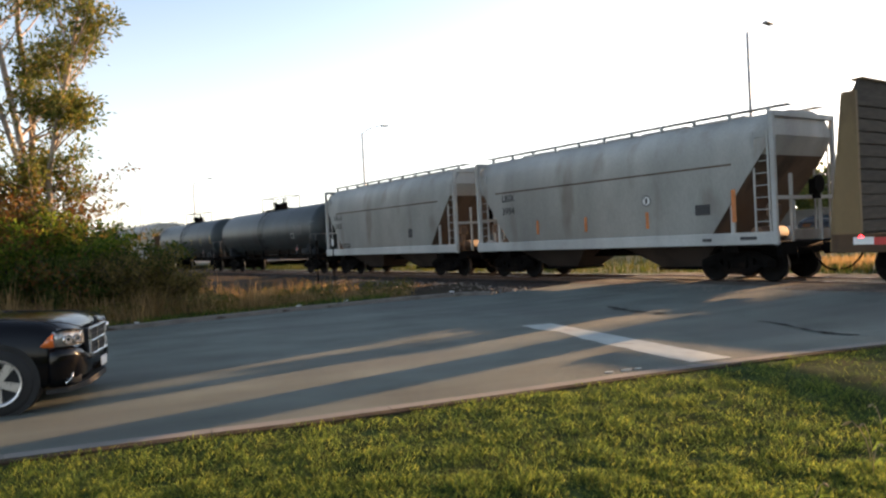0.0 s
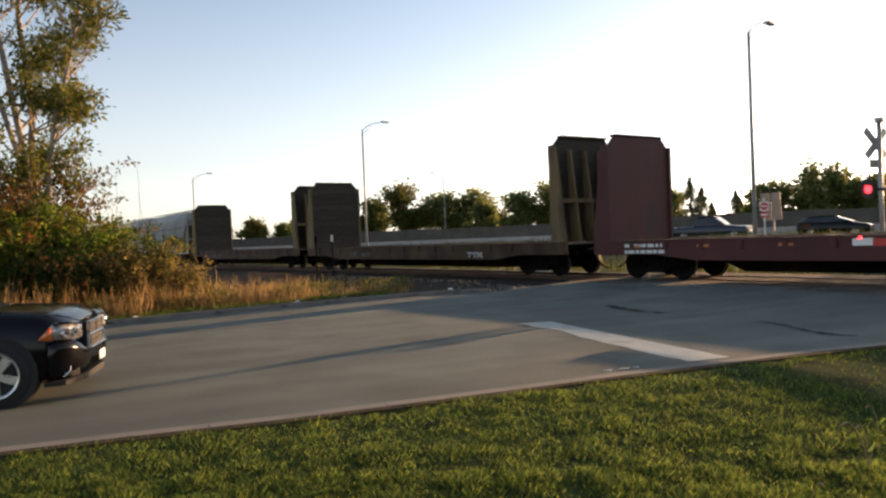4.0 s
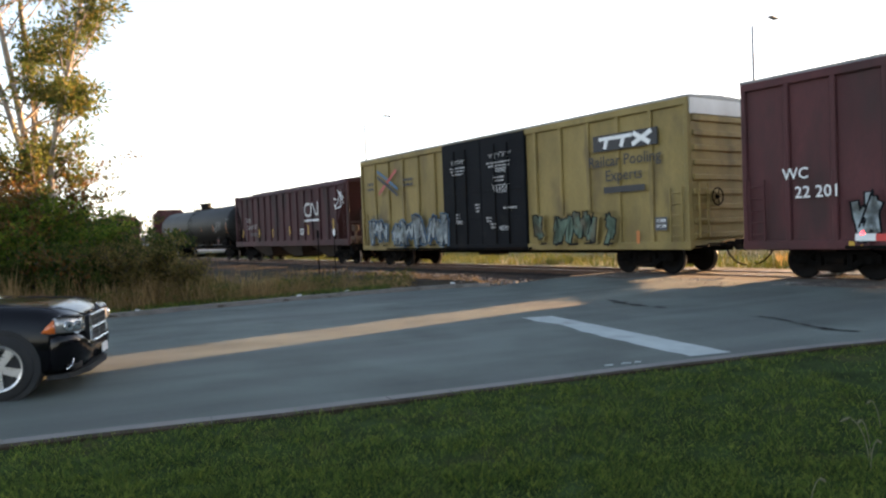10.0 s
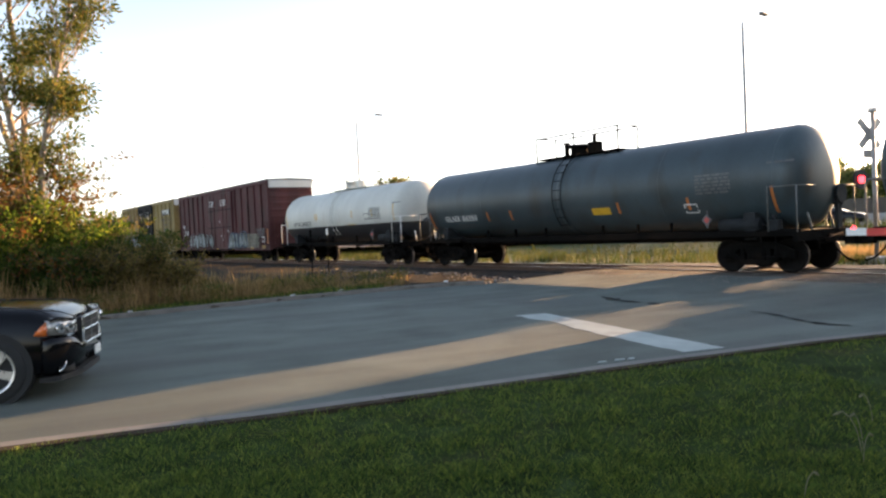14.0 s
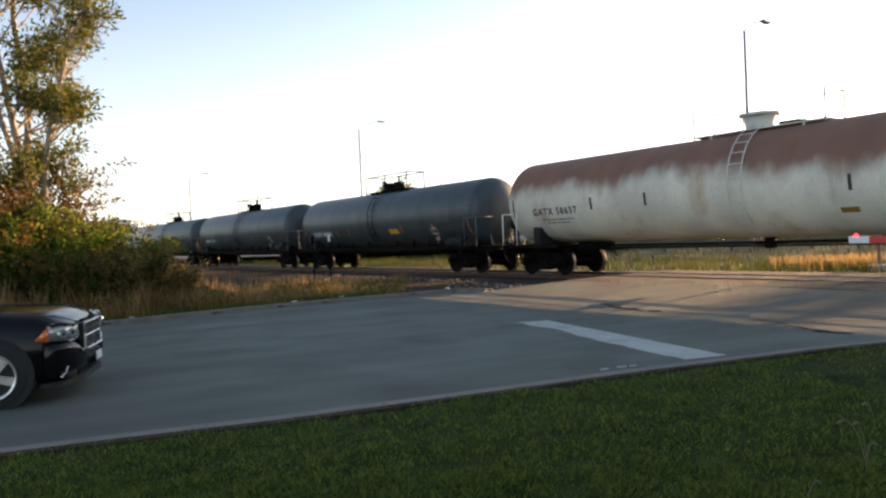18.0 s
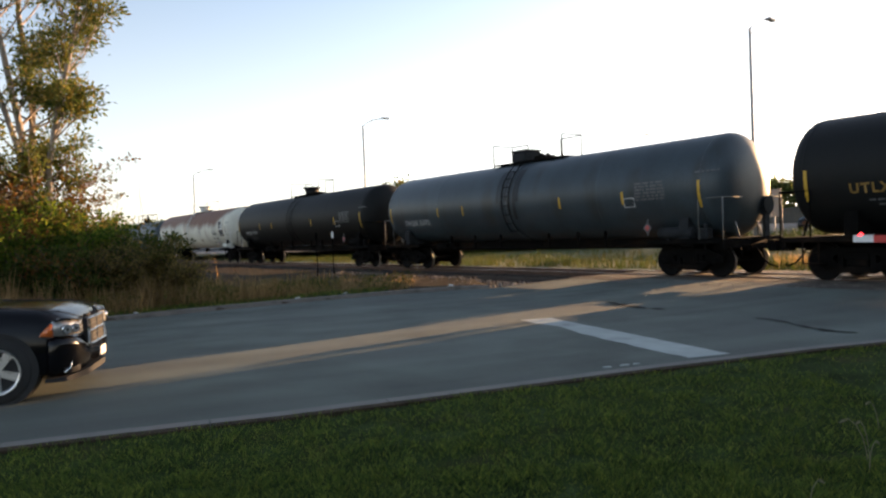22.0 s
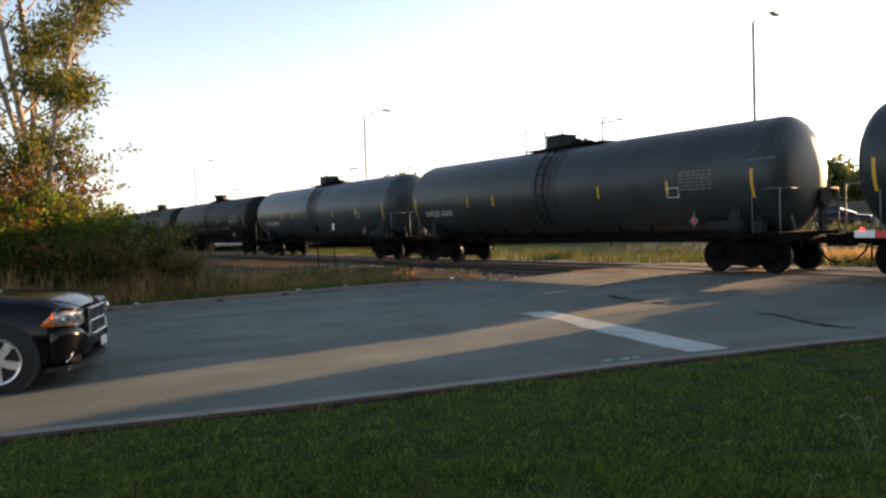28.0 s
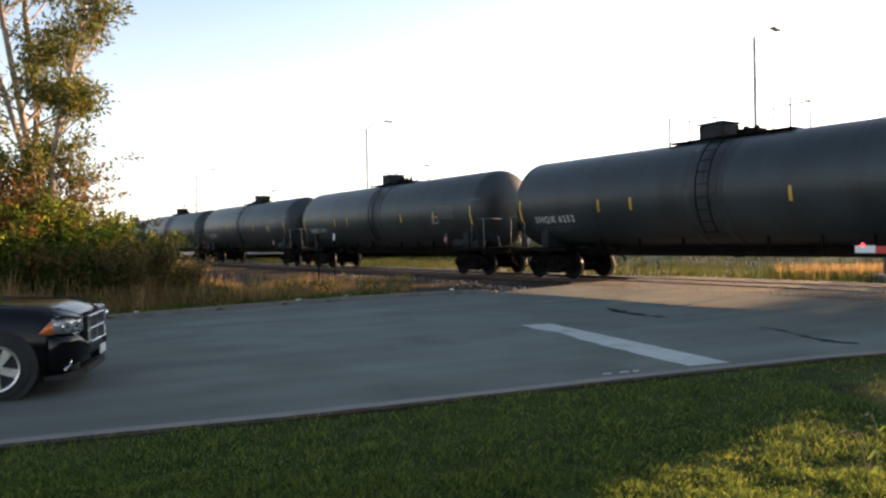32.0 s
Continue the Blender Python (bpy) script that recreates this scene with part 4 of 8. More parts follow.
def covered_hopper(label, paint, length, bays, ribs, top=4.5):
    """A covered hopper: slope-ended body, sill, bays, end frames and roof walk."""
    car = thing("hopper_car", label, "hopper car", group="cars of the train")
    half = length / 2
    e = half - 0.75
    round_side = not ribs
    lv = []
    if round_side:
        for z, w in ((1.08, 1.55), (1.4, 1.565), (2.0, 1.58), (2.7, 1.585), (3.3, 1.56), (3.8, 1.47), (4.15, 1.30), (4.4, 1.0), (4.5, 0.55)):
            cut = max(0.0, 1.75 * (3.35 - z) / (3.35 - 1.08))
            lv.append((z + top - 4.5, e - 0.35 - cut if z < 3.35 else e - 0.35 + min(0.25, 0.6 * (z - 3.35)), w))
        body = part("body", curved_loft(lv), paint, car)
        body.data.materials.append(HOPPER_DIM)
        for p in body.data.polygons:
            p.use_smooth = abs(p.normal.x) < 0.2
            # slope sheets below the ends: dirt, with the shade there painted in too
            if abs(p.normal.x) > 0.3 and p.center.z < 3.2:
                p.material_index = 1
        part("seam", Shape().box(-e + 1.3, -1.585, 3.22, e - 1.3, -1.55, 3.27), HOPPER_DIM, body)
    else:
        for z, w in ((1.25, 1.5), (2.7, 1.5), (top - 0.28, 1.5), (top - 0.1, 1.3), (top, 0.6)):
            cut = max(0.0, 1.75 * (top - 0.45 - z) / (top - 1.7))
            lv.append((z, e - 0.2 - cut, w))
        body = part("body", curved_loft(lv), paint, car)
        n = 17
        for k in range(n):
            x = -e + 0.3 + (2 * e - 0.6) * k / (n - 1)
            zlow = max(1.25, 1.25 + (abs(x) - (e - 1.95)) / 1.75 * (top - 1.7))
            if zlow > top - 0.5:
                continue
            part("side_post", Shape().box(x - 0.05, -1.6, zlow, x + 0.05, -1.49, top - 0.3, 0.015), paint, body)
        part("top_chord", Shape().box(-e + 0.2, -1.6, top - 0.36, e - 0.2, -1.48, top - 0.22, 0.02), paint, body)
    # slope sheets under the overhanging ends are part of the body; the sill carries it
    for y in (-1.58, 1.46):
        part("side_sill", Shape().box(-e, y - (0.015 if y < 0 else -0.015), 1.02, e, y + 0.12, 1.36, 0.02), paint, car)
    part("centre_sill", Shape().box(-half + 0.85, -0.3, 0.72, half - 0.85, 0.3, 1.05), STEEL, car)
    for k in range(bays):
        x = (k - (bays - 1) / 2) * (2 * (half - 4.6) / max(1, bays - 1) if bays > 1 else 0)
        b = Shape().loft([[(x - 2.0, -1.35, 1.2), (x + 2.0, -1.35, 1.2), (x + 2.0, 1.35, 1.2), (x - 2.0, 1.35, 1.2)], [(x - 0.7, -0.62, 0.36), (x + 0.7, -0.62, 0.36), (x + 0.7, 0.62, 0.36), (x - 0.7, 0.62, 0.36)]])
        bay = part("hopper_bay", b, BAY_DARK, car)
        part("gate", Shape().box(x - 0.75, -0.75, 0.28, x + 0.75, 0.75, 0.38, 0.02).tube((x, -1.2, 0.33), (x, 1.2, 0.33), 0.03, 8), STEEL, bay)
    for sx in (-1, 1):
        add_truck(car, sx * (half - 2.3))
        x = sx * e
        ends = part("end_sill", Shape().box(min(x, x - sx * 1.2), -1.5, 0.95, max(x, x - sx * 1.2), 1.5, 1.06, 0.01), STEEL, car)
        for y in (-1.5, 1.5):
            part("corner_post", Shape().box(x - 0.06 - sx * 0.1, y - 0.06, 1.0, x + 0.06 - sx * 0.1, y + 0.06, top - 0.1, 0.01), paint, ends)
            part("ladder", ladder_shape(2.9), paint, ends, at=pose(x - sx * 0.45, y, 1.15))
            part("brace", Shape().box(x - sx * 1.35 - 0.05, y - 0.04, 1.1, x - sx * 1.35 + 0.05, y + 0.04, 2.9), paint, ends)
        part("cross_brace", Shape().box(x - 0.08 - sx * 0.1, -1.5, top - 0.22, x + 0.08 - sx * 0.1, 1.5, top - 0.08), paint, ends)
        part("cross_brace", Shape().box(x - 0.05 - sx * 0.1, -1.5, 2.2, x + 0.05 - sx * 0.1, 1.5, 2.3), paint, ends)
        part("end_platform", Shape().box(min(x, x - sx * 1.9), -1.45, 1.02, max(x, x - sx * 1.9), 1.45, 1.07), STEEL, ends)
        part("body_bolster", Shape().box(sx * (half - 2.3) - 0.25, -1.4, 0.80, sx * (half - 2.3) + 0.25, 1.4, 1.04, 0.02), STEEL, ends)
        part("end_beam", Shape().box(min(x, x - sx * 0.14), -1.46, 0.72, max(x, x - sx * 0.14), 1.46, 1.0, 0.015), STEEL, ends)
        part("air_tank", Shape().tube((x - sx * 1.0, -0.95, 1.30), (x - sx * 1.0, 0.3, 1.30), 0.20, 14).box(x - sx * 1.0 - 0.08, -0.7, 1.06, x - sx * 1.0 + 0.08, -0.6, 1.2).tube((x - sx * 0.5, -0.9, 1.07), (x - sx * 0.5, -0.9, 1.9), 0.09, 10).box(x - sx * 0.5 - 0.14, -1.05, 1.75, x - sx * 0.5 + 0.14, -0.75, 2.1, 0.03), HOPPER_DIM, ends, "grimy air brake tank and valve")
        for y in (-0.75, 0.68):
            part("end_post", Shape().box(x - 0.04 - sx * 0.1, y, 1.05, x + 0.04 - sx * 0.1, y + 0.07, 2.9), paint, ends)
        part("brake_wheel", Shape().tube((x + sx * 0.02, 0.4, 2.6), (x + sx * 0.09, 0.4, 2.6), 0.26, 16).box(x - 0.1 - sx * 0.05, 0.25, 2.2, x + 0.05 - sx * 0.05, 0.6, 2.75), STEEL, ends)
    add_couplers(car, half)
    boards = Shape()
    for y0 in ((-0.95, -0.6), (0.6, 0.95)) if round_side else ((-0.3, 0.3),):
        boards.box(-e, y0[0], top + 0.10, e, y0[1], top + 0.13)
    roof = part("roof_walk", boards, GALV if round_side else paint, car)
    n = 11
    for k in range(n):
        x = -e + 0.5 + (2 * e - 1.0) * k / (n - 1)
        for y in ((-1.0, 0.9) if round_side else (-0.3, 0.2)):
            part("walk_support", Shape().box(x - 0.03, y, top - 0.25, x + 0.03, y + 0.1, top + 0.1), paint, roof)
    for k in range(5):
        x = (k - 2) * (2 * e - 3) / 5
        part("hatch", Shape().box(x - 0.9, -0.38, top - 0.03, x + 0.9, 0.38, top + 0.09, 0.03), paint, roof)
    return car


def side_marks(car, items, y):
    """Writing and strips on a flat side: (text, size, x, z, material) or (None, (w, h), x, z, material)."""
    for text, size, x, z, m in items:
        if text is None:
            w, h = size
            part("marking", Shape().add([(x - w / 2, y, z - h / 2), (x + w / 2, y, z - h / 2), (x + w / 2, y, z + h / 2), (x - w / 2, y, z + h / 2)], [(0, 1, 2, 3)]), m, car)
        elif isinstance(text, int):
            for k in range(text):
                b = bars(1, size[0], size[1], 0.1, int(abs(x * 10)) + text + k)
                tagged(part("small_print", b, m, car, "row of small stencilled print", at=pose(x, y, z - 1.9 * size[1] * k)), kind="stuff")
        else:
            write_on(car, text, size, x, z, y, m, "painted car lettering")


def stroke(s, pts, w, y):
    """A sprayed line of even width."""
    for (x0, z0), (x1, z1) in zip(pts, pts[1:]):
        d = Vector((x1 - x0, z1 - z0))
        if d.length < 1e-5:
            continue
        d.normalize()
        ox, oz = -d.y * w / 2, d.x * w / 2
        ex, ez = d.x * w * 0.3, d.y * w * 0.3
        s.add([(x0 + ox - ex, y, z0 + oz - ez), (x0 - ox - ex, y, z0 - oz - ez), (x1 - ox + ex, y, z1 - oz + ez), (x1 + ox + ex, y, z1 + oz + ez)], [(0, 1, 2, 3)])
    return s


def graffiti(car, x0, x1, z0, z1, y, seed, fill, edge, halo, count):
    """Sprayed letter-like tags that cannot be read: halo, dark edge and pale fill, stroke over stroke."""
    rng = random.Random(seed)
    step = (x1 - x0) / count
    for k in range(count):
        h, o, f = Shape(), Shape(), Shape()
        w, hh = step * rng.uniform(0.62, 0.78), (z1 - z0) * rng.uniform(0.72, 0.92)
        a, b = x0 + step * k + 0.1 * step, z0 + 0.12 + rng.uniform(0, 0.10)
        lean = rng.uniform(-0.12, 0.22)
        at = lambda u, v: (a + w * u + lean * hh * v, b + hh * v)
        lines = []
        for _ in range(3):
            u, v = rng.uniform(-0.1, 0.5), rng.choice((0.0, 0.5, 1.0))
            line = [(u, v)]
            for _ in range(rng.randrange(2, 5)):
                u, v = u + rng.uniform(-0.25, 0.55), rng.uniform(0, 0.35) if v > 0.5 else rng.uniform(0.65, 1)
                line.append((max(-0.2, min(1.2, u)), v))
            lines.append(line)
        for line in lines:
            pts = [at(u + rng.uniform(-0.05, 0.05), v + rng.uniform(-0.05, 0.05)) for u, v in line]
            stroke(h, pts, 0.40, y - k * 0.0005)
            stroke(o, pts, 0.25, y - 0.006 - k * 0.0005)
            stroke(f, pts, 0.15, y - 0.012 - k * 0.0005)
        stroke(o, [at(rng.uniform(0, 0.3), -0.08), at(rng.uniform(0.6, 1.1), -0.05)], 0.06, y - 0.014 - k * 0.0005)
        stroke(o, [at(rng.uniform(0.1, 0.9), rng.uniform(0.2, 0.8)), at(rng.uniform(0.1, 0.9), rng.uniform(0.9, 1.15))], 0.05, y - 0.015 - k * 0.0005)
        holder = tagged(part("graffiti", h, halo, car, "sprayed graffiti letter on the lower side"), kind="stuff")
        tagged(part("graffiti_outline", o, edge, holder), kind="stuff")
        tagged(part("graffiti_fill", f, fill, holder), kind="stuff")


def boxcar(label, paint, length, top, posts, door, end_ribs=9):
    """A high boxcar: posts down its sides, plug doors, ribbed ends and roof."""
    car = thing("boxcar", label, "boxcar", group="cars of the train")
    half, e = length / 2, length / 2 - 0.82
    low = 0.80
    body = part("body", Shape().box(-e, -1.5, low, e, 1.5, top - 0.12, 0.02), paint, car)
    roof = Shape()
    roof.prism([(-1.58, top - 0.14), (-1.58, top - 0.07), (0, top), (1.58, top - 0.07), (1.58, top - 0.14)], 0, -e - 0.02, e + 0.02)
    roof = part("roof", roof, GALV, car, "weathered galvanised roof")
    for k in range(13):
        x = -e + 0.4 + (2 * e - 0.8) * k / 12
        part("roof_rib", Shape().prism([(-1.5, top - 0.09), (0, top - 0.02), (1.5, top - 0.09), (1.5, top - 0.05), (0, top + 0.02), (-1.5, top - 0.05)], 0, x - 0.05, x + 0.05), GALV, roof)
    d0, d1, door_paint, leaves = door
    for k in range(posts + 1):
        x = -e + 0.08 + (2 * e - 0.16) * k / posts
        if d0 - 0.15 < x < d1 + 0.15:
            continue
        part("side_post", Shape().box(x - 0.07, -1.6, low + 0.12, x + 0.07, -1.49, top - 0.3, 0.02), paint, body)
    for y in (-1.6, 1.48):
        part("side_sill", Shape().box(-e, y, low - 0.04, e, y + 0.12, low + 0.2, 0.02), paint, body)
        part("top_chord", Shape().box(-e, y, top - 0.36, e, y + 0.12, top - 0.14, 0.02), paint, body)
    for k in range(leaves):
        a = d0 + (d1 - d0) * k / leaves
        b = d0 + (d1 - d0) * (k + 1) / leaves - 0.03
        leaf = part("door", Shape().box(a, -1.64, low + 0.18, b, -1.49, top - (0.42 if door_paint is paint else 0.165), 0.02), door_paint, car, "plug door in the side of the car")
        for z in (low + 1.2, (low + top) / 2, top - 1.3):
            part("door_rib", Shape().box(a + 0.1, -1.66, z - 0.05, b - 0.1, -1.63, z + 0.05, 0.01), door_paint, leaf)
        for x in (a + (b - a) * 0.35, a + (b - a) * 0.65):
            part("lock_rod", Shape().tube((x, -1.68, low + 0.2), (x, -1.68, top - 0.5), 0.025, 6), STEEL if door_paint is not paint else paint, leaf)
    if door_paint is not paint:
        part("door_sill", Shape().box(d0, -1.635, low - 0.05, d1, -1.60, low + 0.19, 0.01), door_paint, car)
    part("door_track", Shape().box(d0 - (d1 - d0) * 0.9, -1.72, low - 0.02, d1 + 0.2, -1.6, low + 0.06), STEEL, car)
    for sx in (-1, 1):
        add_truck(car, sx * (half - 3.0))
        x = sx * e
        for k in range(end_ribs):
            z = low + 0.35 + (top - low - 1.1) * k / (end_ribs - 1)
            part("end_rib", Shape().box(min(x, x + sx * 0.07), -1.42, z - 0.09, max(x, x + sx * 0.07), 1.42, z + 0.09, 0.03), paint, body)
        part("end_panel", Shape().box(min(x, x + sx * 0.05), -1.5, top - 0.62, max(x, x + sx * 0.05), 1.5, top - 0.16), ROOF_WHITE, car, "white band across the top of the end")
        part("ladder", ladder_shape(1.6), paint, body, at=pose(x + sx * 0.1, -1.05, low + 0.3, 0, 0, 90))
        part("side_ladder", ladder_shape(1.6), paint, body, at=pose(x - sx * 0.45, -1.63, low + 0.2))
        part("crossover", Shape().box(min(x, x + sx * 0.35), -1.4, low + 0.02, max(x, x + sx * 0.35), 1.4, low + 0.07), STEEL, body)
        part("body_bolster", Shape().box(sx * (half - 3.0) - 0.25, -1.4, 0.70, sx * (half - 3.0) + 0.25, 1.4, low + 0.02, 0.02), STEEL, body)
        part("centre_sill", Shape().box(min(x + sx * 0.1, x - sx * 2.5), -0.32, 0.68, max(x + sx * 0.1, x - sx * 2.5), 0.32, low, 0.01), STEEL, body)
    ring = [(e + 0.18, -0.5 + 0.26 * math.cos(6.2832 * k / 20), 2.3 + 0.26 * math.sin(6.2832 * k / 20)) for k in range(21)]
    spokes = Shape().path(ring, 0.02, 6)
    for k in range(5):
        spokes.tube((e + 0.18, -0.5, 2.3), ring[4 * k], 0.014, 5)
    part("brake_wheel", spokes.tube((e, -0.5, 2.3), (e + 0.2, -0.5, 2.3), 0.05, 8), STEEL, car)
    part("brake_housing", Shape().box(e, -0.68, 2.02, e + 0.12, -0.32, 2.5, 0.03), paint, car)
    part("underframe", Shape().box(-e + 2, -0.4, 0.6, e - 2, 0.4, low).box(-0.8, -1.2, 0.55, 0.6, -0.7, low, 0.03), STEEL, car)
    add_couplers(car, half)
    return car


def bulkhead_flat(label, paint, length, board, marks, plain_left=False, up=0.24):
    """A long flatcar with a tall bulkhead at each end."""
    post = FLAT_TAN if paint is FLAT_YELLOW else paint
    car = thing("bulkhead_flatcar", label, "flatcar", group="cars of the train")
    half, e = length / 2, length / 2 - 0.7
    for y in (-1.6, 1.5):
        s = Shape().prism([(-e, 0.78), (-e + 2.4, 0.78), (-e + 4.0, 0.60), (e - 4.0, 0.60), (e - 2.4, 0.78), (e, 0.78), (e, 1.20), (-e, 1.20)], 1, y, y + 0.1)
        part("side_sill", s, paint, car)
        part("sill_flange", Shape().box(-e, y - 0.03, 1.16, e, y + 0.13, 1.22), paint, car)
    deck = part("deck", Shape().box(-e, -1.5, 1.12, e, 1.5, 1.19), DECK, car, "grey timber deck")
    for k in range(15):
        x = -e + 1.6 + (2 * e - 3.2) * k / 14
        part("stake_pocket", Shape().box(x - 0.07, -1.66, 0.92, x + 0.07, -1.58, 1.16, 0.01), paint, car)
        part("deck_strip", Shape().box(x - 0.06, -1.4, 1.19, x + 0.06, 1.4, 1.235), BOARD, deck)
    part("centre_sill", Shape().prism([(-half + 0.85, 0.72), (-half + 4.2, 0.72), (-half + 5.4, 0.22), (half - 5.4, 0.22), (half - 4.2, 0.72), (half - 0.85, 0.72), (half - 0.85, 1.12), (-half + 0.85, 1.12)], 1, -0.35, 0.35), STEEL, car)
    for sx in (-1, 1):
        add_truck(car, sx * (half - 2.7))
        x = sx * e
        wood = not (plain_left and sx < 0)
        bh = part("bulkhead", Shape().prism([(-1.5, 1.2), (1.5, 1.2), (1.5, 4.35 + up), (1.15, 4.72 + up), (-1.15, 4.72 + up), (-1.5, 4.35 + up)], 0, min(x - sx * 0.62, x - sx * 0.55), max(x - sx * 0.62, x - sx * 0.55)), board if wood else paint, car, "tall end bulkhead of the flatcar")
        if wood:
            for k in range(11):
                z = 1.26 + (3.1 + up) * k / 11
                part("plank", Shape().box(min(x - sx * 0.62, x - sx * 0.67), -1.5, z, max(x - sx * 0.62, x - sx * 0.67), 1.5, z + 0.265, 0.01), board, bh)
        for y in (-1.58, 1.48):
            s = Shape().prism([(x - sx * 0.70, 0.8), (x + sx * 0.05, 0.8), (x + sx * 0.02, 1.4), (x - sx * 0.36, 4.40 + up), (x - sx * 0.70, 4.40 + up)], 1, y, y + 0.1)
            part("side_post", s, post, bh, "tapered steel side post")
        for y in (-0.75, 0.0, 0.75):
            s = Shape().prism([(x - sx * 0.55, 1.2), (x, 1.2), (x - sx * 0.4, 4.5), (x - sx * 0.55, 4.5)], 1, y - 0.04, y + 0.04)
            part("brace", s, post, bh)
        part("cross_rail", Shape().box(min(x - sx * 0.2, x - sx * 0.3), -1.5, 2.6, max(x - sx * 0.2, x - sx * 0.3), 1.5, 2.75), post, bh)
        part("cap", Shape().box(min(x - sx * 0.4, x - sx * 0.68), -1.15, 4.70 + up, max(x - sx * 0.4, x - sx * 0.68), 1.15, 4.76 + up, 0.01), post, bh)
    add_couplers(car, half)
    side_marks(car, marks, -1.607)
    return car


# ---- the cars in their order ----
def travelled(t):
    """Metres that the train has gone, as it slows a little."""
    d = t - 13.0
    return 13.09 * d - 0.0087 * d * d


TRAIN = []


def couple(car, front, rear):
    """Put a car into the train between two coupling planes, given by metres along the railway at 13 s."""
    TRAIN.append((car, (front + rear) / 2))
    return car


TANK_LOW = mat("dark grey tank paint", (0.028, 0.031, 0.035), 0.5, 0, 0.2, 2, 30, 0.05)
TAN_MARK = mat("tan spray paint", (0.15, 0.145, 0.11), 0.6, 0, 0.4, 4, 40, 0.0)


def build_train():
    H = -1.60
    c = covered_hopper("dusty light grey covered hopper car", HOPPER_GREY, 19.0, 3, False, 4.6)
    couple(c, 284.85, 265.85)
    couple(copy_thing(c, Matrix()), 265.85, 246.85)
    couple(tank_car("dark grey tank car with a black railed dome", TANK_GREY, 18.3, mark="", dome="valve", seed=2), 246.85, 228.55)
    couple(tank_car("blue-grey tank car with a railed top platform", TANK_GREY, 18.5, mark="", dome="valve", seed=4, tape=GREY_MARK), 228.55, 210.05)
    c = covered_hopper("short light grey covered hopper car with rusty, shade-darkened slope sheets", HOPPER_GREY, 13.9, 2, False, 4.62)
    side_marks(c, [("NBCX", 0.34, -4.6, 3.0, BLACK_MARK), ("10052", 0.34, -4.6, 2.55, BLACK_MARK), (None, (0.34, 0.4), 2.6, 1.95, BLACK_MARK), (2, (1.0, 0.07), -3.8, 1.55, BLACK_MARK)], H)
    couple(c, 210.05, 196.25)
    c = covered_hopper("light grey covered hopper car with a curved side", HOPPER_GREY, 14.4, 2, False, 4.62)
    side_marks(c, [("LRIX", 0.36, -4.4, 3.0, BLACK_MARK), ("3954", 0.36, -4.4, 2.52, BLACK_MARK), (None, (0.5, 0.30), 4.2, 2.05, BLACK_MARK), (None, (0.12, 0.5), -2.8, 1.85, ORANGE_MARK), (None, (0.12, 0.5), -0.4, 1.85, ORANGE_MARK), (None, (0.12, 0.5), 2.2, 1.85, ORANGE_MARK), (None, (0.14, 0.9), 5.2, 2.1, ORANGE_MARK), (None, (0.5, 0.09), 5.6, 1.2, BLACK_MARK), (None, (0.3, 0.09), 4.3, 1.18, BLACK_MARK)], H)
    em = part("emblem", Shape().tube((2.2, H + 0.01, 2.45), (2.2, H - 0.004, 2.45), 0.17, 20), GREY_MARK, c, "small round emblem with a dark rim")
    part("emblem_field", Shape().tube((2.2, H, 2.45), (2.2, H - 0.008, 2.45), 0.125, 20), WHITE_MARK, em)
    part("emblem_stroke", Shape().box(2.15, H - 0.012, 2.37, 2.25, H - 0.006, 2.53), BLACK_MARK, em)
    couple(c, 196.25, 181.95)
    tt = [("TTPX", 0.30, -5.0, 0.84, DULL_MARK), ("800331", 0.30, -3.6, 0.84, DULL_MARK)]
    c = bulkhead_flat("empty yellow bulkhead flatcar with dark plank bulkheads", FLAT_YELLOW, 22.65, BOARD, tt)
    couple(c, 181.95, 159.3)
    c = bulkhead_flat("empty yellow bulkhead flatcar with dark plank bulkheads and a white emblem", FLAT_YELLOW, 22.62, BOARD, tt)
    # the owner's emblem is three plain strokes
    em = Shape()
    for x in (5.08, 5.42):
        stroke(em, [(x - 0.14, 0.87), (x + 0.18, 0.87)], 0.06, -1.612)
        stroke(em, [(x + 0.03, 0.87), (x - 0.02, 0.70)], 0.08, -1.614)
    stroke(em, [(5.60, 0.88), (5.90, 0.70)], 0.08, -1.612)
    stroke(em, [(5.58, 0.70), (5.92, 0.88)], 0.08, -1.614)
    part("emblem", em, TANK_MARK, c, "white slanted emblem on the side sill")
    couple(c, 159.3, 136.68)
    c = bulkhead_flat("empty maroon bulkhead flatcar with steel bulkheads", FLAT_RED, 22.39, FLAT_RED, [(2, (1.6, 0.1), -8.4, 1.0, WHITE_MARK)], True, -0.05)
    for k in range(8):
        part("marking", Shape().box(-9 + 2.5 * k, -1.612, 0.98, -8.6 + 2.5 * k, -1.606, 1.06), ORANGE_MARK, c, "orange reflective patch")
    couple(c, 136.68, 114.29)
    c = tank_car("black tank car with a handrail along its top", TANK_BLACK, 21.53, 1.52, 2.68, "GATX 58708", mark_z=-0.25, tape=ORANGE_MARK, dome="bucket", top_rail=True, seed=7, tag=GREY_MARK)
    couple(c, 114.29, 92.76)
    c = covered_hopper("dark red ribbed covered hopper car with white lettering", OXIDE, 18.96, 3, True, 4.62)
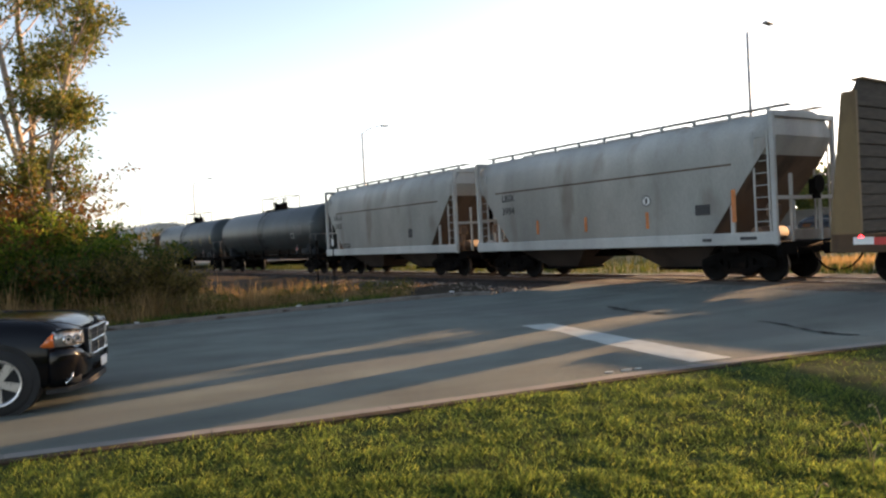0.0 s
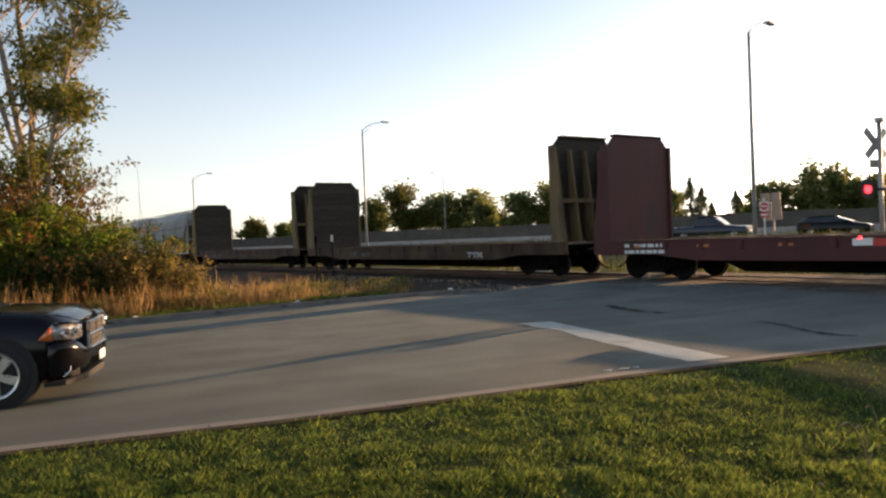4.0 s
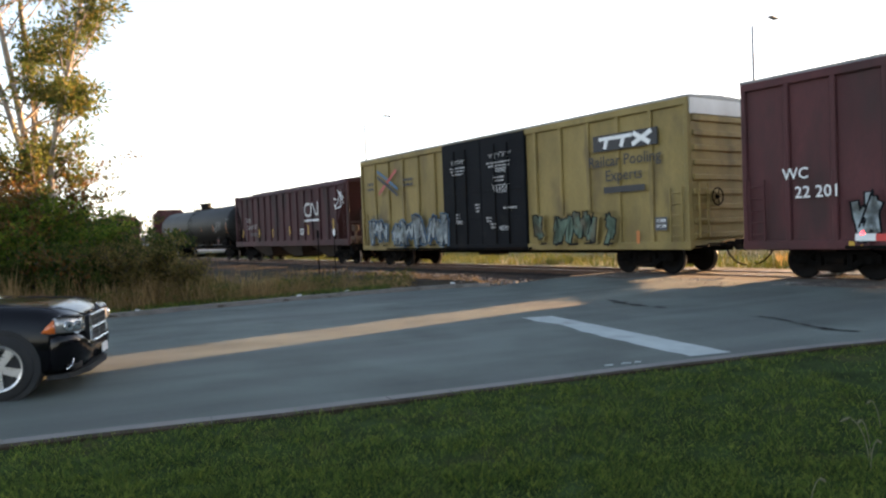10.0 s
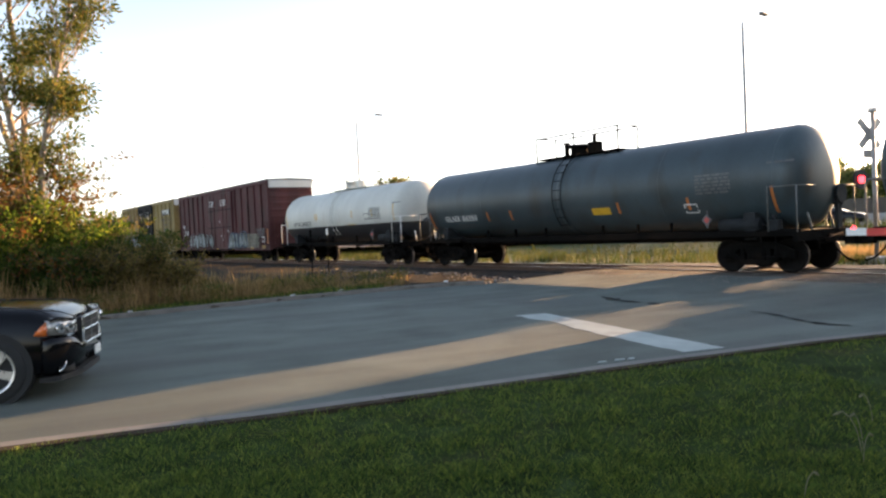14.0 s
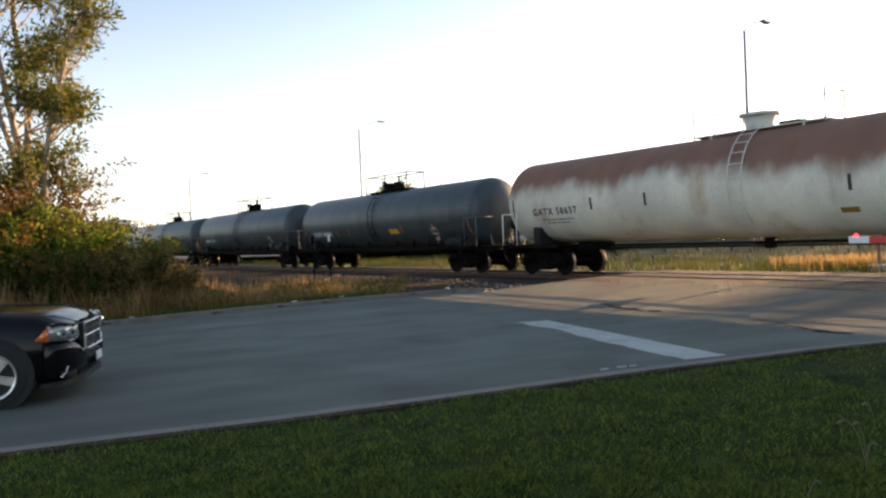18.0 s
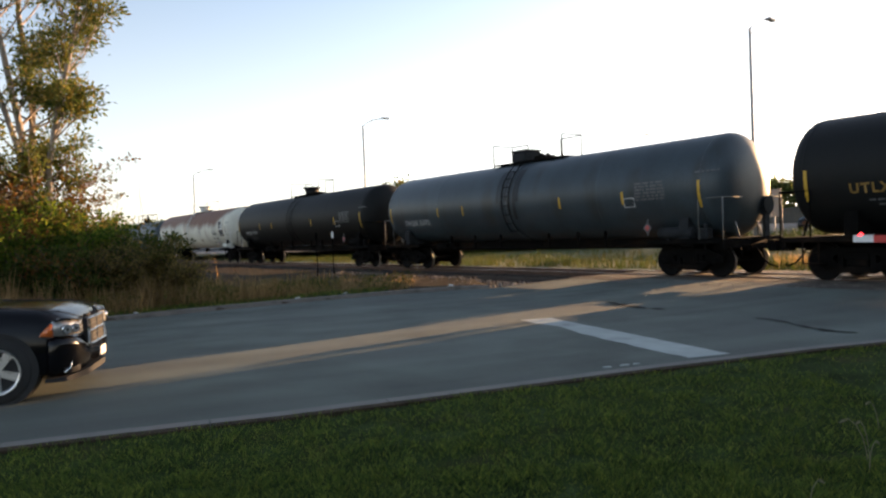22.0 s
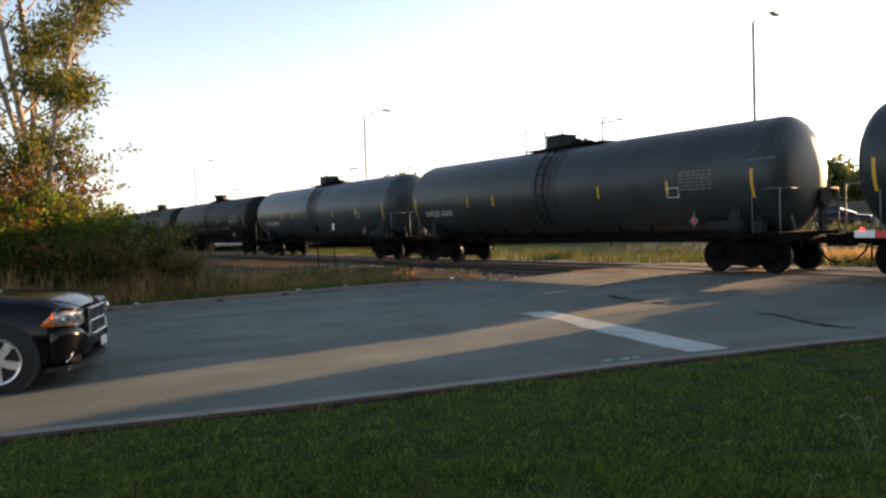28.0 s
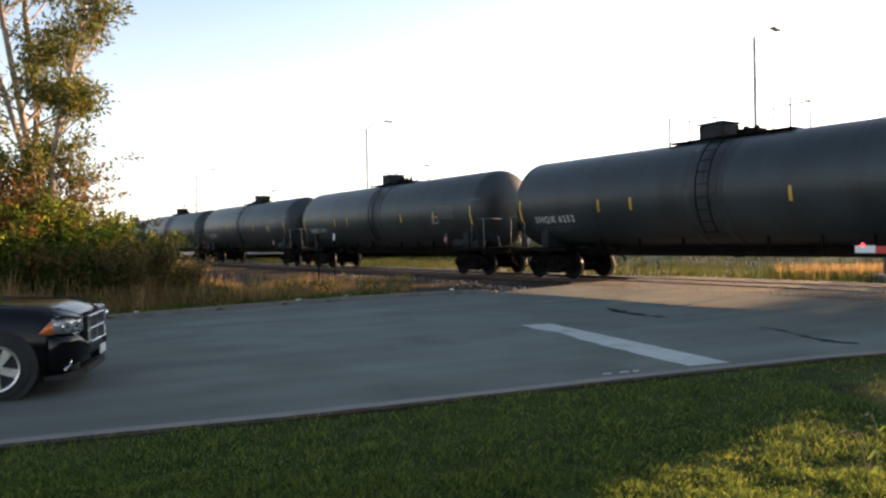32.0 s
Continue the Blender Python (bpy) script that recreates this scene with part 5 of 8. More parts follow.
    side_marks(c, [("I C G", 0.38, -5.98, 2.78, TANK_MARK), ("7 6  5 5  2 7", 0.36, -5.35, 2.3, TANK_MARK), (2, (1.3, 0.06), -5.0, 1.85, GREY_MARK), (1, (2.0, 0.13), 4.25, 2.42, WHITE_MARK), (3, (0.6, 0.07), 2.9, 1.95, WHITE_MARK)] + [(None, (0.11, 0.55), x, z, YELLOW_MARK) for x, z in ((-7.1, 1.95), (-4.0, 1.9), (-1.65, 1.85), (1.06, 1.95), (3.76, 1.94), (7.04, 2.2))], -1.612)
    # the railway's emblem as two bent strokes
    em = Shape()
    stroke(em, [tuple(p) for p in smooth_line([(4.05, 3.42), (3.62, 3.42), (3.4, 3.26), (3.4, 2.95), (3.62, 2.78), (4.12, 2.78), (4.24, 2.95), (4.26, 3.28), (4.4, 3.42), (4.62, 3.16), (4.86, 2.84), (5.02, 2.78), (5.12, 2.95), (5.12, 3.46)], 0.06)], 0.14, -1.612)
    part("emblem", em, WHITE_MARK, c, "white bent-line emblem")
    em = Shape()
    rng = random.Random(5)
    for k in range(9):
        a = rng.uniform(0, 6.28)
        stroke(em, [(7.8 + rng.uniform(-0.35, 0.35), 3.45 + rng.uniform(-0.45, 0.45)), (7.8 + 0.6 * math.cos(a), 3.45 + 0.55 * math.sin(a))], 0.06, -1.613 - 0.0005 * k)
    tagged(part("graffiti", em, WHITE_MARK, c, "white sprayed star scrawl"), kind="stuff")
    couple(c, 92.76, 73.8)
    c = boxcar("dull yellow high boxcar with a black door and graffiti", BOX_YELLOW, 21.5, 5.36, 15, (-2.55, 2.8, DOOR_BLACK, 2))
    y = -1.612
    side_marks(c, [(2, (0.6, 0.13), -8.9, 3.95, BLACK_MARK), (2, (0.8, 0.12), -5.4, 3.95, BLACK_MARK), ("TB OX", 0.28, -8.4, 2.35, BLACK_MARK), (None, (0.45, 0.4), 8.9, 1.55, GREY_MARK), (2, (0.35, 0.09), 8.9, 1.6, WHITE_MARK), (None, (0.12, 0.4), 8.0, 1.15, ORANGE_MARK)], y)
    for t, z in (("Railcar Pooling", 3.62), ("Experts", 3.14)):
        write_on(c, t, 0.50, 7.5, z, y - 0.03, BLACK_MARK, "dark painted lettering")
    part("lettering", Shape().box(6.65, y - 0.034, 2.60, 8.35, y - 0.028, 2.80), BLACK_MARK, c, "line of dark print")
    part("emblem_panel", Shape().box(6.24, y - 0.03, 3.97, 8.86, y + 0.02, 4.49), BLACK_MARK, c, "black emblem panel")
    em = Shape()
    for x in (6.8, 7.5):
        stroke(em, [(x - 0.26, 4.36), (x + 0.36, 4.36)], 0.12, y - 0.036)
        stroke(em, [(x + 0.06, 4.36), (x - 0.04, 4.08)], 0.15, y - 0.037)
    stroke(em, [(7.98, 4.39), (8.55, 4.07)], 0.15, y - 0.036)
    stroke(em, [(7.94, 4.07), (8.62, 4.39)], 0.15, y - 0.038)
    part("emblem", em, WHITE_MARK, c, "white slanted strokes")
    for k, (m, dz) in enumerate(((BLUE_MARK, 0.14), (RED_MARK, 0.0), (BLACK_MARK, -0.14))):
        em = Shape()
        stroke(em, [(-8.15, 4.45 + dz), (-7.25, 4.0 + dz), (-6.35, 3.5 + dz)] if k != 1 else [(-8.05, 3.5 + dz), (-7.25, 4.0 + dz), (-6.45, 4.5 + dz)], 0.15, y - 0.004 - 0.003 * k)
        part("emblem", em, m, c, "crossed coloured strokes")
    rng = random.Random(8)
    # stencilled lines and chalk scrawls on the black door
    for x, z, w, rows in ((-1.4, 4.12, 1.1, 3), (1.3, 4.12, 1.5, 2), (1.3, 3.55, 0.7, 2), (-0.1, 2.55, 0.3, 3), (-1.5, 2.2, 0.3, 2), (0.6, 2.0, 0.35, 2), (1.9, 2.35, 0.8, 1), (0.9, 1.75, 0.4, 2)):
        for k in range(rows):
            tagged(part("small_print", bars(1, w * (1 - 0.15 * k), 0.055, 0.1, 40 + k), TANK_MARK, c, "row of small stencilled print", at=pose(x, -1.672, z - 0.13 * k)), kind="stuff")
    for x, z, w in ((-1.4, 4.38, 0.45), (1.35, 4.42, 0.65), (1.4, 3.85, 0.3), (1.35, 3.2, 0.5), (1.35, 3.05, 0.4), (-1.4, 1.9, 0.2), (1.5, 1.6, 0.25)):
        pts = [(x - w + 2 * w * k / 14 + 0.09 * math.sin(2.3 * k), z + 0.11 * math.cos(2.3 * k) * (0.6 + 0.6 * rng.random())) for k in range(15)]
        part("chalk_mark", stroke(Shape(), [tuple(p) for p in smooth_line(pts, 0.05)], 0.024, -1.672), TANK_MARK, c, "chalk scrawl on the door")
    graffiti(c, -8.9, -1.8, 0.88, 2.22, -1.69, 11, PALE_MARK, DOOR_BLACK, BLUE_MARK, 7)
    graffiti(c, 3.4, 7.2, 0.86, 2.0, -1.69, 12, GREEN_MARK, DOOR_BLACK, BOX_YELLOW, 5)
    couple(c, 73.8, 52.3)
    c = boxcar("brown-red high boxcar with double doors and graffiti", BOX_RED, 21.16, 5.36, 16, (-2.2, 3.1, BOX_RED, 2))
    side_marks(c, [("WC", 0.40, -8.2, 2.68, WHITE_MARK), ("22 201", 0.42, -7.65, 2.2, WHITE_MARK), (None, (0.52, 0.36), 8.85, 1.46, WHITE_MARK), (6, (1.5, 0.05), 8.4, 2.12, GREY_MARK), (None, (0.4, 0.12), -6.7, 0.90, YELLOW_MARK), (None, (0.4, 0.12), -3.2, 0.86, YELLOW_MARK), (None, (0.4, 0.12), -0.2, 0.86, YELLOW_MARK), (None, (0.4, 0.12), 3.1, 0.86, YELLOW_MARK), (None, (0.55, 0.14), 6.9, 0.96, YELLOW_MARK), (None, (0.13, 0.95), 9.65, 1.65, ORANGE_MARK), (3, (1.05, 0.085), -1.0, 4.36, WHITE_MARK), (3, (1.1, 0.085), 1.5, 4.36, WHITE_MARK), (None, (0.6, 0.2), 8.9, 0.98, YELLOW_DIM)], -1.675)
    graffiti(c, -6.8, -1.0, 0.86, 2.0, -1.69, 21, PALE_MARK, DOOR_BLACK, BOX_RED, 7)
    graffiti(c, 2.4, 6.1, 0.84, 2.02, -1.69, 22, PALE_MARK, DOOR_BLACK, BLUE_MARK, 5)
    for k in range(5):
        for i in range(5):
            x0 = 5.95 + 0.44 * i + 0.2 * (k % 2) - 0.05 * k
            part("graffiti_brick", Shape().add([(x0, -1.69, 0.95 + 0.19 * k), (x0 + 0.38, -1.69, 0.95 + 0.19 * k), (x0 + 0.38, -1.69, 1.11 + 0.19 * k), (x0, -1.69, 1.11 + 0.19 * k)], [(0, 1, 2, 3)]), TAN_MARK, c)
    part("stencil_field", Shape().box(8.64, -1.682, 1.32, 9.06, -1.678, 1.6), BOX_RED, c)
    for z in (3.72, 2.46):
        for x0, x1 in ((-2.1, 0.30), (0.42, 3.0)):
            part("door_seam", Shape().box(x0, -1.662, z - 0.03, x1, -1.638, z + 0.03, 0.008), DOOR_BLACK, c, "dark seam across the door")
    rng = random.Random(77)
    for x, z in ((-1.4, 1.75), (-1.0, 1.75), (-1.2, 1.5), (0.95, 1.8), (1.35, 1.82), (1.2, 1.55), (2.4, 2.15), (0.7, 2.9)):
        part("chalk_mark", stroke(Shape(), [(x + rng.uniform(-0.12, 0.12), z + rng.uniform(-0.1, 0.1)) for _ in range(5)], 0.04, -1.69), TANK_MARK, c, "chalk mark on the door")
    couple(c, 52.3, 31.0)
    couple(tank_car("white tank car with a dark lower half", TANK_WHITE, 15.54, 1.42, 2.58, "UTLX 200527", BLACK_MARK, tape=YELLOW_MARK, dome="white", two_tone=(TANK_LOW, 2.02), sill=True, mark_z=-0.36, tape_z=-0.02, white_rails=True, seams=2, seed=9, sticker=True), 31.0, 15.6)
    couple(tank_car("blue-grey tank car with a yellow sticker", TANK_BLUE, 19.16, 1.42, 2.56, "GLNX 86355", WHITE_MARK, sill=True, tape_z=-0.6, tape=ORANGE_MARK, dome="valve", seed=10, sticker=True, tag=GREY_MARK), 15.6, -3.56)
    couple(tank_car("blue-grey tank car with a tall valve on top", TANK_BLUE, 19.73, 1.42, 2.56, "GLNX 23248", WHITE_MARK, sill=True, tape_z=-0.6, tape=ORANGE_MARK, dome="valve", seed=11, tag=GREY_MARK), -3.56, -23.29)
    couple(tank_car("blue-grey tank car with a yellow sticker and valves", TANK_BLUE, 18.91, 1.41, 2.54, "GLNX 86028", WHITE_MARK, sill=True, tape_z=-0.6, tape=ORANGE_MARK, dome="valve", seed=12, sticker=True, tag=GREY_MARK), -23.29, -42.2)
    c = tank_car("off-white tank car streaked with brown rust", TANK_RUSTY, 21.74, 1.52, 2.66, "GATX 58637", BLACK_MARK, mark_z=-0.4, tape=BLACK_MARK, dome="bucket", dome_x=-0.1, white_rails=True, seed=13, reach=0.3, gear=TANK_WHITE)

    def panel(name, x0, x1, z0, z1, m, label, off=0.008):
        """A flat sign on the tank's side, by heights above the rail."""
        lo, hi = (1.52 * math.asin((z - 2.66) / 1.52) for z in (z0, z1))
        part(name, on_shell(patch(x0, x1, lo, hi, 5), 1.52, 2.66, off), m, c, label)
    panel("stencil_frame", 7.72, 8.72, 2.02, 2.95, TAN_SCRAWL, "rust-stained stencil panel", 0.007)
    panel("stencil_field", 7.80, 8.62, 2.08, 2.92, TANK_WHITE, "off-white stencil field", 0.009)
    for x0, x1, z0, z1 in ((7.66, 8.25, 2.84, 3.14), (7.74, 8.28, 2.64, 2.78), (7.84, 8.6, 2.20, 2.50), (7.84, 8.66, 2.06, 2.16), (6.2, 7.15, 2.18, 2.29), (5.95, 6.36, 1.83, 1.91), (6.72, 7.08, 1.72, 1.92), (5.5, 7.0, 1.56, 1.61)):
        panel("stencil_block", x0, x1, z0, z1, BLACK_MARK, "black stencil block", 0.012)
    panel("sticker", 2.75, 3.2, 1.72, 1.85, YELLOW_DIM, "faded yellow sticker", 0.012)
    couple(c, -42.2, -63.94)
    couple(tank_car("black tank car with yellow reflectors", TANK_BLACK, 20.93, 1.55, 2.70, "SHQX 5033", seed=14, dome="bucket", dome_x=0.05, tag=GREY_MARK), -63.94, -84.87)
    couple(tank_car("grey tank car with a square dome", TANK_LIGHT, 20.38, 1.55, 2.68, "SHQX 5372", seed=15, spill=True, tape=YELLOW_MARK), -84.87, -105.25)
    couple(tank_car("black tank car with yellow lettering", TANK_BLACK, 19.6, 1.51, 2.66, "UTLX 67824", YELLOW_DIM, mark_z=-0.42, seed=16, dome="bucket", dome_x=0.55, tag=GREY_MARK), -105.25, -124.85)
    c = tank_car("black tank car with pale graffiti scrawls", TANK_BLACK, 19.91, 1.51, 2.66, "UTLX 618272", YELLOW_DIM, mark_z=-0.42, seed=17, dome="bucket", dome_x=-0.75, tag=GREY_MARK)
    rng = random.Random(31)
    for x0, wide, m in ((-2.0, 0.4, DULL_MARK), (-0.9, 0.7, DULL_MARK), (1.4, 0.35, TAN_SCRAWL), (3.7, 0.45, DULL_MARK), (4.6, 0.5, GREY_MARK)):
        s = Shape()
        pts = []
        for k in range(int(16 * wide) + 6):
            f = k / (16 * wide + 6)
            pts.append((x0 - wide + 2 * wide * f + 0.16 * math.sin(2.4 * k) + rng.uniform(-0.05, 0.05), -0.78 + 0.17 * math.cos(2.4 * k) * (0.5 + rng.random())))
        line = [tuple(p) for p in smooth_line(pts, 0.06)]
        stroke(s, line, 0.045, 0)
        part("graffiti", on_shell(s, 1.51, 2.66, 0.01), m, c, "sprayed scrawl on the tank")
    couple(c, -124.85, -144.76)
    couple(tank_car("pale grey tank car with a square dome", TANK_LIGHT, 19.56, 1.55, 2.68, "SHQX 5068", seed=18, spill=True), -144.76, -164.32)
    at = -164.32
    for k, (n, ln) in enumerate((("SHQX 6505", 19.88), ("SHQX 6534", 19.09), ("SHQX 6361", 19.41), ("SHQX 6252", 19.05), ("", 19.85), ("", 19.75), ("", 19.8))):
        couple(tank_car("grey tank car with a square dome", TANK_GREY, ln, 1.61, 2.71, n, mark_x=-ln / 2 + 3.3, seed=19 + k, seams=2, spill=k != 1, reach=-0.45 if k == 3 else 0.0, dome_x=0.3 if k == 1 else -0.3), at, at - ln)
        at -= ln


build_train()


def motions():
    turn = pose(0, 0, 0, 0, 0, math.degrees(ALONG) - 90)
    for car, middle in TRAIN:
        walk(car, [(t, Matrix.Translation(spot(middle + travelled(t), CENTRE)) @ turn) for t in range(0, 33, 2)])


# ---- things beside the railway ----
POLE = mat("galvanised lamp pole", (0.30, 0.30, 0.295), 0.45, 0.0, 0.12, 3, 30, 0.05)
WALL_TOP = 2.5
WALL = mat("grey-brown noise wall", (0.095, 0.086, 0.072), 0.9, 0, 0.2, 1, 20, 0.2, random_tone=0.15)
BARRIER = mat("pale concrete barrier", (0.36, 0.35, 0.33), 0.85, 0, 0.15, 1, 30, 0.15)
HIGHWAY = mat("highway asphalt", (0.14, 0.135, 0.13), 0.85, 0, 0.12, 0.4, 40, 0.1)
SIGN_GREEN = mat("green road sign", (0.01, 0.22, 0.13), 0.4, 0, 0.05, 3, 40, 0.0)
SIGN_WHITE = mat("white sign face", (0.75, 0.75, 0.73), 0.45, 0, 0.05, 3, 40, 0.0)
SIGN_RED = mat("red sign face", (0.50, 0.03, 0.03), 0.45, 0, 0.08, 3, 40, 0.0)
SIGN_BACK = mat("tan sign back", (0.36, 0.26, 0.19), 0.6, 0.1, 0.12, 3, 40, 0.0)
GATE_RED = mat("red gate stripe", (0.55, 0.05, 0.04), 0.5, 0, 0.1, 3, 40, 0.0)
MAST = mat("aluminium signal mast", (0.36, 0.35, 0.34), 0.5, 0.5, 0.15, 3, 40, 0.05)
HOOD = mat("black signal hood", (0.015, 0.015, 0.015), 0.6, 0, 0.2, 3, 40, 0.0)
LAMP_RED = glow_mat("lit red signal lens", (1.0, 0.03, 0.04), 2.2)
GUARD = mat("weathered guard rail", (0.10, 0.09, 0.08), 0.7, 0.3, 0.25, 3, 40, 0.1)
BARK = mat("pale grey bark", (0.30, 0.245, 0.19), 0.9, 0, 0.35, 4, 30, 0.5, stretch=(1, 1, 0.3))
BARK_DARK = mat("dark bark", (0.07, 0.055, 0.04), 0.9, 0, 0.35, 4, 30, 0.5, stretch=(1, 1, 0.3))
TWIG = mat("dry brown stems", (0.085, 0.060, 0.038), 0.9, 0, 0.3, 5, 30, 0.2)
CAR_BLACK = mat("black car lacquer", (0.003, 0.003, 0.004), 0.16, 0.0, 0.05, 1, 60, 0.0, spec=0.22, coat=0.12)
CAR_NAVY = mat("dark blue car lacquer", (0.012, 0.018, 0.034), 0.25, 0.0, 0.05, 1, 60, 0.0, spec=0.4, coat=0.3)
TYRE = mat("tyre rubber", (0.018, 0.018, 0.018), 0.85, 0, 0.2, 6, 60, 0.2)
RIM = mat("silver wheel rim", (0.55, 0.55, 0.55), 0.3, 0.85, 0.06, 4, 40, 0.0)
CHROME = mat("chrome trim", (0.72, 0.72, 0.72), 0.12, 1.0, 0.03, 4, 40, 0.0)
LENS = mat("clear lamp lens", (0.42, 0.41, 0.39), 0.22, 0.45, 0.35, 12, 40, 0.0, coat=1.0)
AMBER = mat("amber lamp lens", (0.65, 0.14, 0.02), 0.2, 0.0, 0.1, 12, 40, 0.0, coat=1.0)
GLASS = glass_mat("car glass")
GRAVEL = mat("pale gravel", (0.26, 0.22, 0.19), 0.9, 0, 0.4, 12, 60, 0.3, stain=(0.10, 0.08, 0.07), stain_scale=3.0)
LEAF_GREEN = leaf_mat("summer green leaves", [(0.024, 0.054, 0.009), (0.058, 0.108, 0.014), (0.115, 0.165, 0.021), (0.18, 0.18, 0.027)], through=0.7)
LEAF_AUTUMN = leaf_mat("turning leaves", [(0.032, 0.052, 0.016), (0.072, 0.096, 0.024), (0.135, 0.135, 0.034), (0.22, 0.14, 0.036)], through=0.56)
LEAF_TREE = leaf_mat("yellow-green leaves of the tall trees", [(0.034, 0.056, 0.015), (0.080, 0.108, 0.025), (0.15, 0.155, 0.036), (0.21, 0.155, 0.04)], through=0.6)
LEAF_RUST = leaf_mat("rust brown leaves", [(0.10, 0.045, 0.016), (0.18, 0.085, 0.024), (0.10, 0.085, 0.025), (0.06, 0.05, 0.018)], through=0.5)
LEAF_GOLD = leaf_mat("yellow and orange leaves", [(0.12, 0.10, 0.022), (0.16, 0.065, 0.02), (0.08, 0.08, 0.02)])
LEAF_BROWN = leaf_mat("olive brown leaves and seed heads", [(0.070, 0.072, 0.022), (0.135, 0.118, 0.036), (0.21, 0.16, 0.052), (0.30, 0.215, 0.08)], through=0.68)
LEAF_DARK = leaf_mat("dark green leaves", [(0.026, 0.046, 0.012), (0.055, 0.085, 0.018), (0.09, 0.115, 0.024)], through=0.62)
LEAF_FAR = leaf_mat("distant tree leaves", [(0.065, 0.10, 0.034), (0.115, 0.15, 0.05), (0.17, 0.19, 0.062), (0.22, 0.20, 0.066)], through=0.58)
NEEDLE = leaf_mat("distant spruce needles", [(0.04, 0.055, 0.025), (0.07, 0.085, 0.035)], through=0.3)
BLADE = leaf_mat("lawn blades", [(0.036, 0.055, 0.024), (0.058, 0.094, 0.030), (0.112, 0.178, 0.034), (0.275, 0.305, 0.058)], through=0.74)
WEED_PALE = leaf_mat("pale dead weed stalk", [(0.20, 0.19, 0.12), (0.30, 0.28, 0.19)], through=0.5)
STRAW = leaf_mat("dry golden grass", [(0.16, 0.105, 0.045), (0.29, 0.185, 0.075), (0.46, 0.31, 0.14), (0.10, 0.08, 0.042)], through=0.6)
WEED_GREEN = leaf_mat("dark green weed leaves", [(0.02, 0.035, 0.012), (0.04, 0.06, 0.018), (0.07, 0.08, 0.025)], through=0.4)
FIELD_GRASS = leaf_mat("tall green and yellow grass", [(0.026, 0.050, 0.014), (0.050, 0.080, 0.018), (0.11, 0.105, 0.024), (0.055, 0.056, 0.018)], through=0.48)


def flakes(name, at, size, seed, flat=0.0, slim=0.55):
    """Many small pointed leaves, four corners each, at the given places."""
    rng = np.random.default_rng(seed)
    at = np.asarray(at, float)
    n = len(at)
    d = rng.normal(size=(n, 3))
    d /= np.linalg.norm(d, axis=1)[:, None]
    e = rng.normal(size=(n, 3))
    e[:, 2] *= 1 - flat
    e -= d * (d * e).sum(1)[:, None]
    e /= np.linalg.norm(e, axis=1)[:, None]
    k = (size * rng.uniform(0.6, 1.3, n))[:, None]
    v = np.empty((n, 4, 3))
    v[:, 0], v[:, 2] = at - d * k, at + d * k
    v[:, 1], v[:, 3] = at + e * k * slim, at - e * k * slim
    return quads(name, v)


def quads(name, v):
    n = len(v)
    me = bpy.data.meshes.new(name)
    me.vertices.add(4 * n)
    me.vertices.foreach_set("co", v.reshape(-1).astype(np.float32))
    me.loops.add(4 * n)
    me.loops.foreach_set("vertex_index", np.arange(4 * n, dtype=np.int32))
    me.polygons.add(n)
    me.polygons.foreach_set("loop_start", np.arange(0, 4 * n, 4, dtype=np.int32))
    me.polygons.foreach_set("loop_total", np.full(n, 4, dtype=np.int32))
    me.update(calc_edges=True)
    return me


def blades(name, xy, z, height, width, seed, lean=0.25):
    """Upright blades of grass: slim tapered quads that lean their own way."""
    rng = np.random.default_rng(seed)
    n = len(xy)
    a = rng.uniform(0, 2 * np.pi, n)
    b = rng.uniform(0, 2 * np.pi, n)
    h = height * rng.uniform(0.55, 1.25, n)
    w = width * rng.uniform(0.7, 1.3, n)
    base = np.column_stack([xy, z])
    side = np.column_stack([np.cos(a), np.sin(a), np.zeros(n)]) * w[:, None] / 2
    tip = base + np.column_stack([np.cos(b) * lean * h, np.sin(b) * lean * h, h])
    v = np.empty((n, 4, 3))
    v[:, 0], v[:, 1], v[:, 2], v[:, 3] = base - side, base + side, tip + side * 0.25, tip - side * 0.25
    return quads(name, v)


def limb(s, p, d, length, r, depth, rng, tips, spread=0.6, seg=4, lift=0.12):
    """A branch that bends, tapers and divides; notes where its leaves sit."""
    d = Vector(d).normalized()
    p = Vector(p)
    for k in range(seg):
        q = p + d * (length / seg)
        r2 = r * 0.84
        s.tube(p, q, r, 7 if depth > 1 else 5, r2, caps=False)
        p, r = q, r2
        d = (d + Vector((rng.uniform(-1, 1), rng.uniform(-1, 1), rng.uniform(-0.6, 1) * 0.7 + lift)) * 0.13).normalized()
        if depth <= 1:
            tips.append(p.copy())
        if depth > 0 and k >= 1:
            for _ in range(2 if depth > 1 else 1):
                side = Vector((rng.uniform(-1, 1), rng.uniform(-1, 1), rng.uniform(-0.25, 0.7)))
                limb(s, p, d * (1 - spread) + side * spread, length * rng.uniform(0.42, 0.62), r * 0.6, depth - 1, rng, tips, spread, 3, lift)
    tips.append(p.copy())


def cloud(tips, per, radius, seed):
    """Leaf places about the twig ends, thinning outwards."""
    rng = np.random.default_rng(seed)
    t = np.array([tuple(p) for p in tips])
    at = np.repeat(t, per, axis=0)
    return at + rng.normal(size=at.shape) * radius * np.array([1, 1, 0.75])


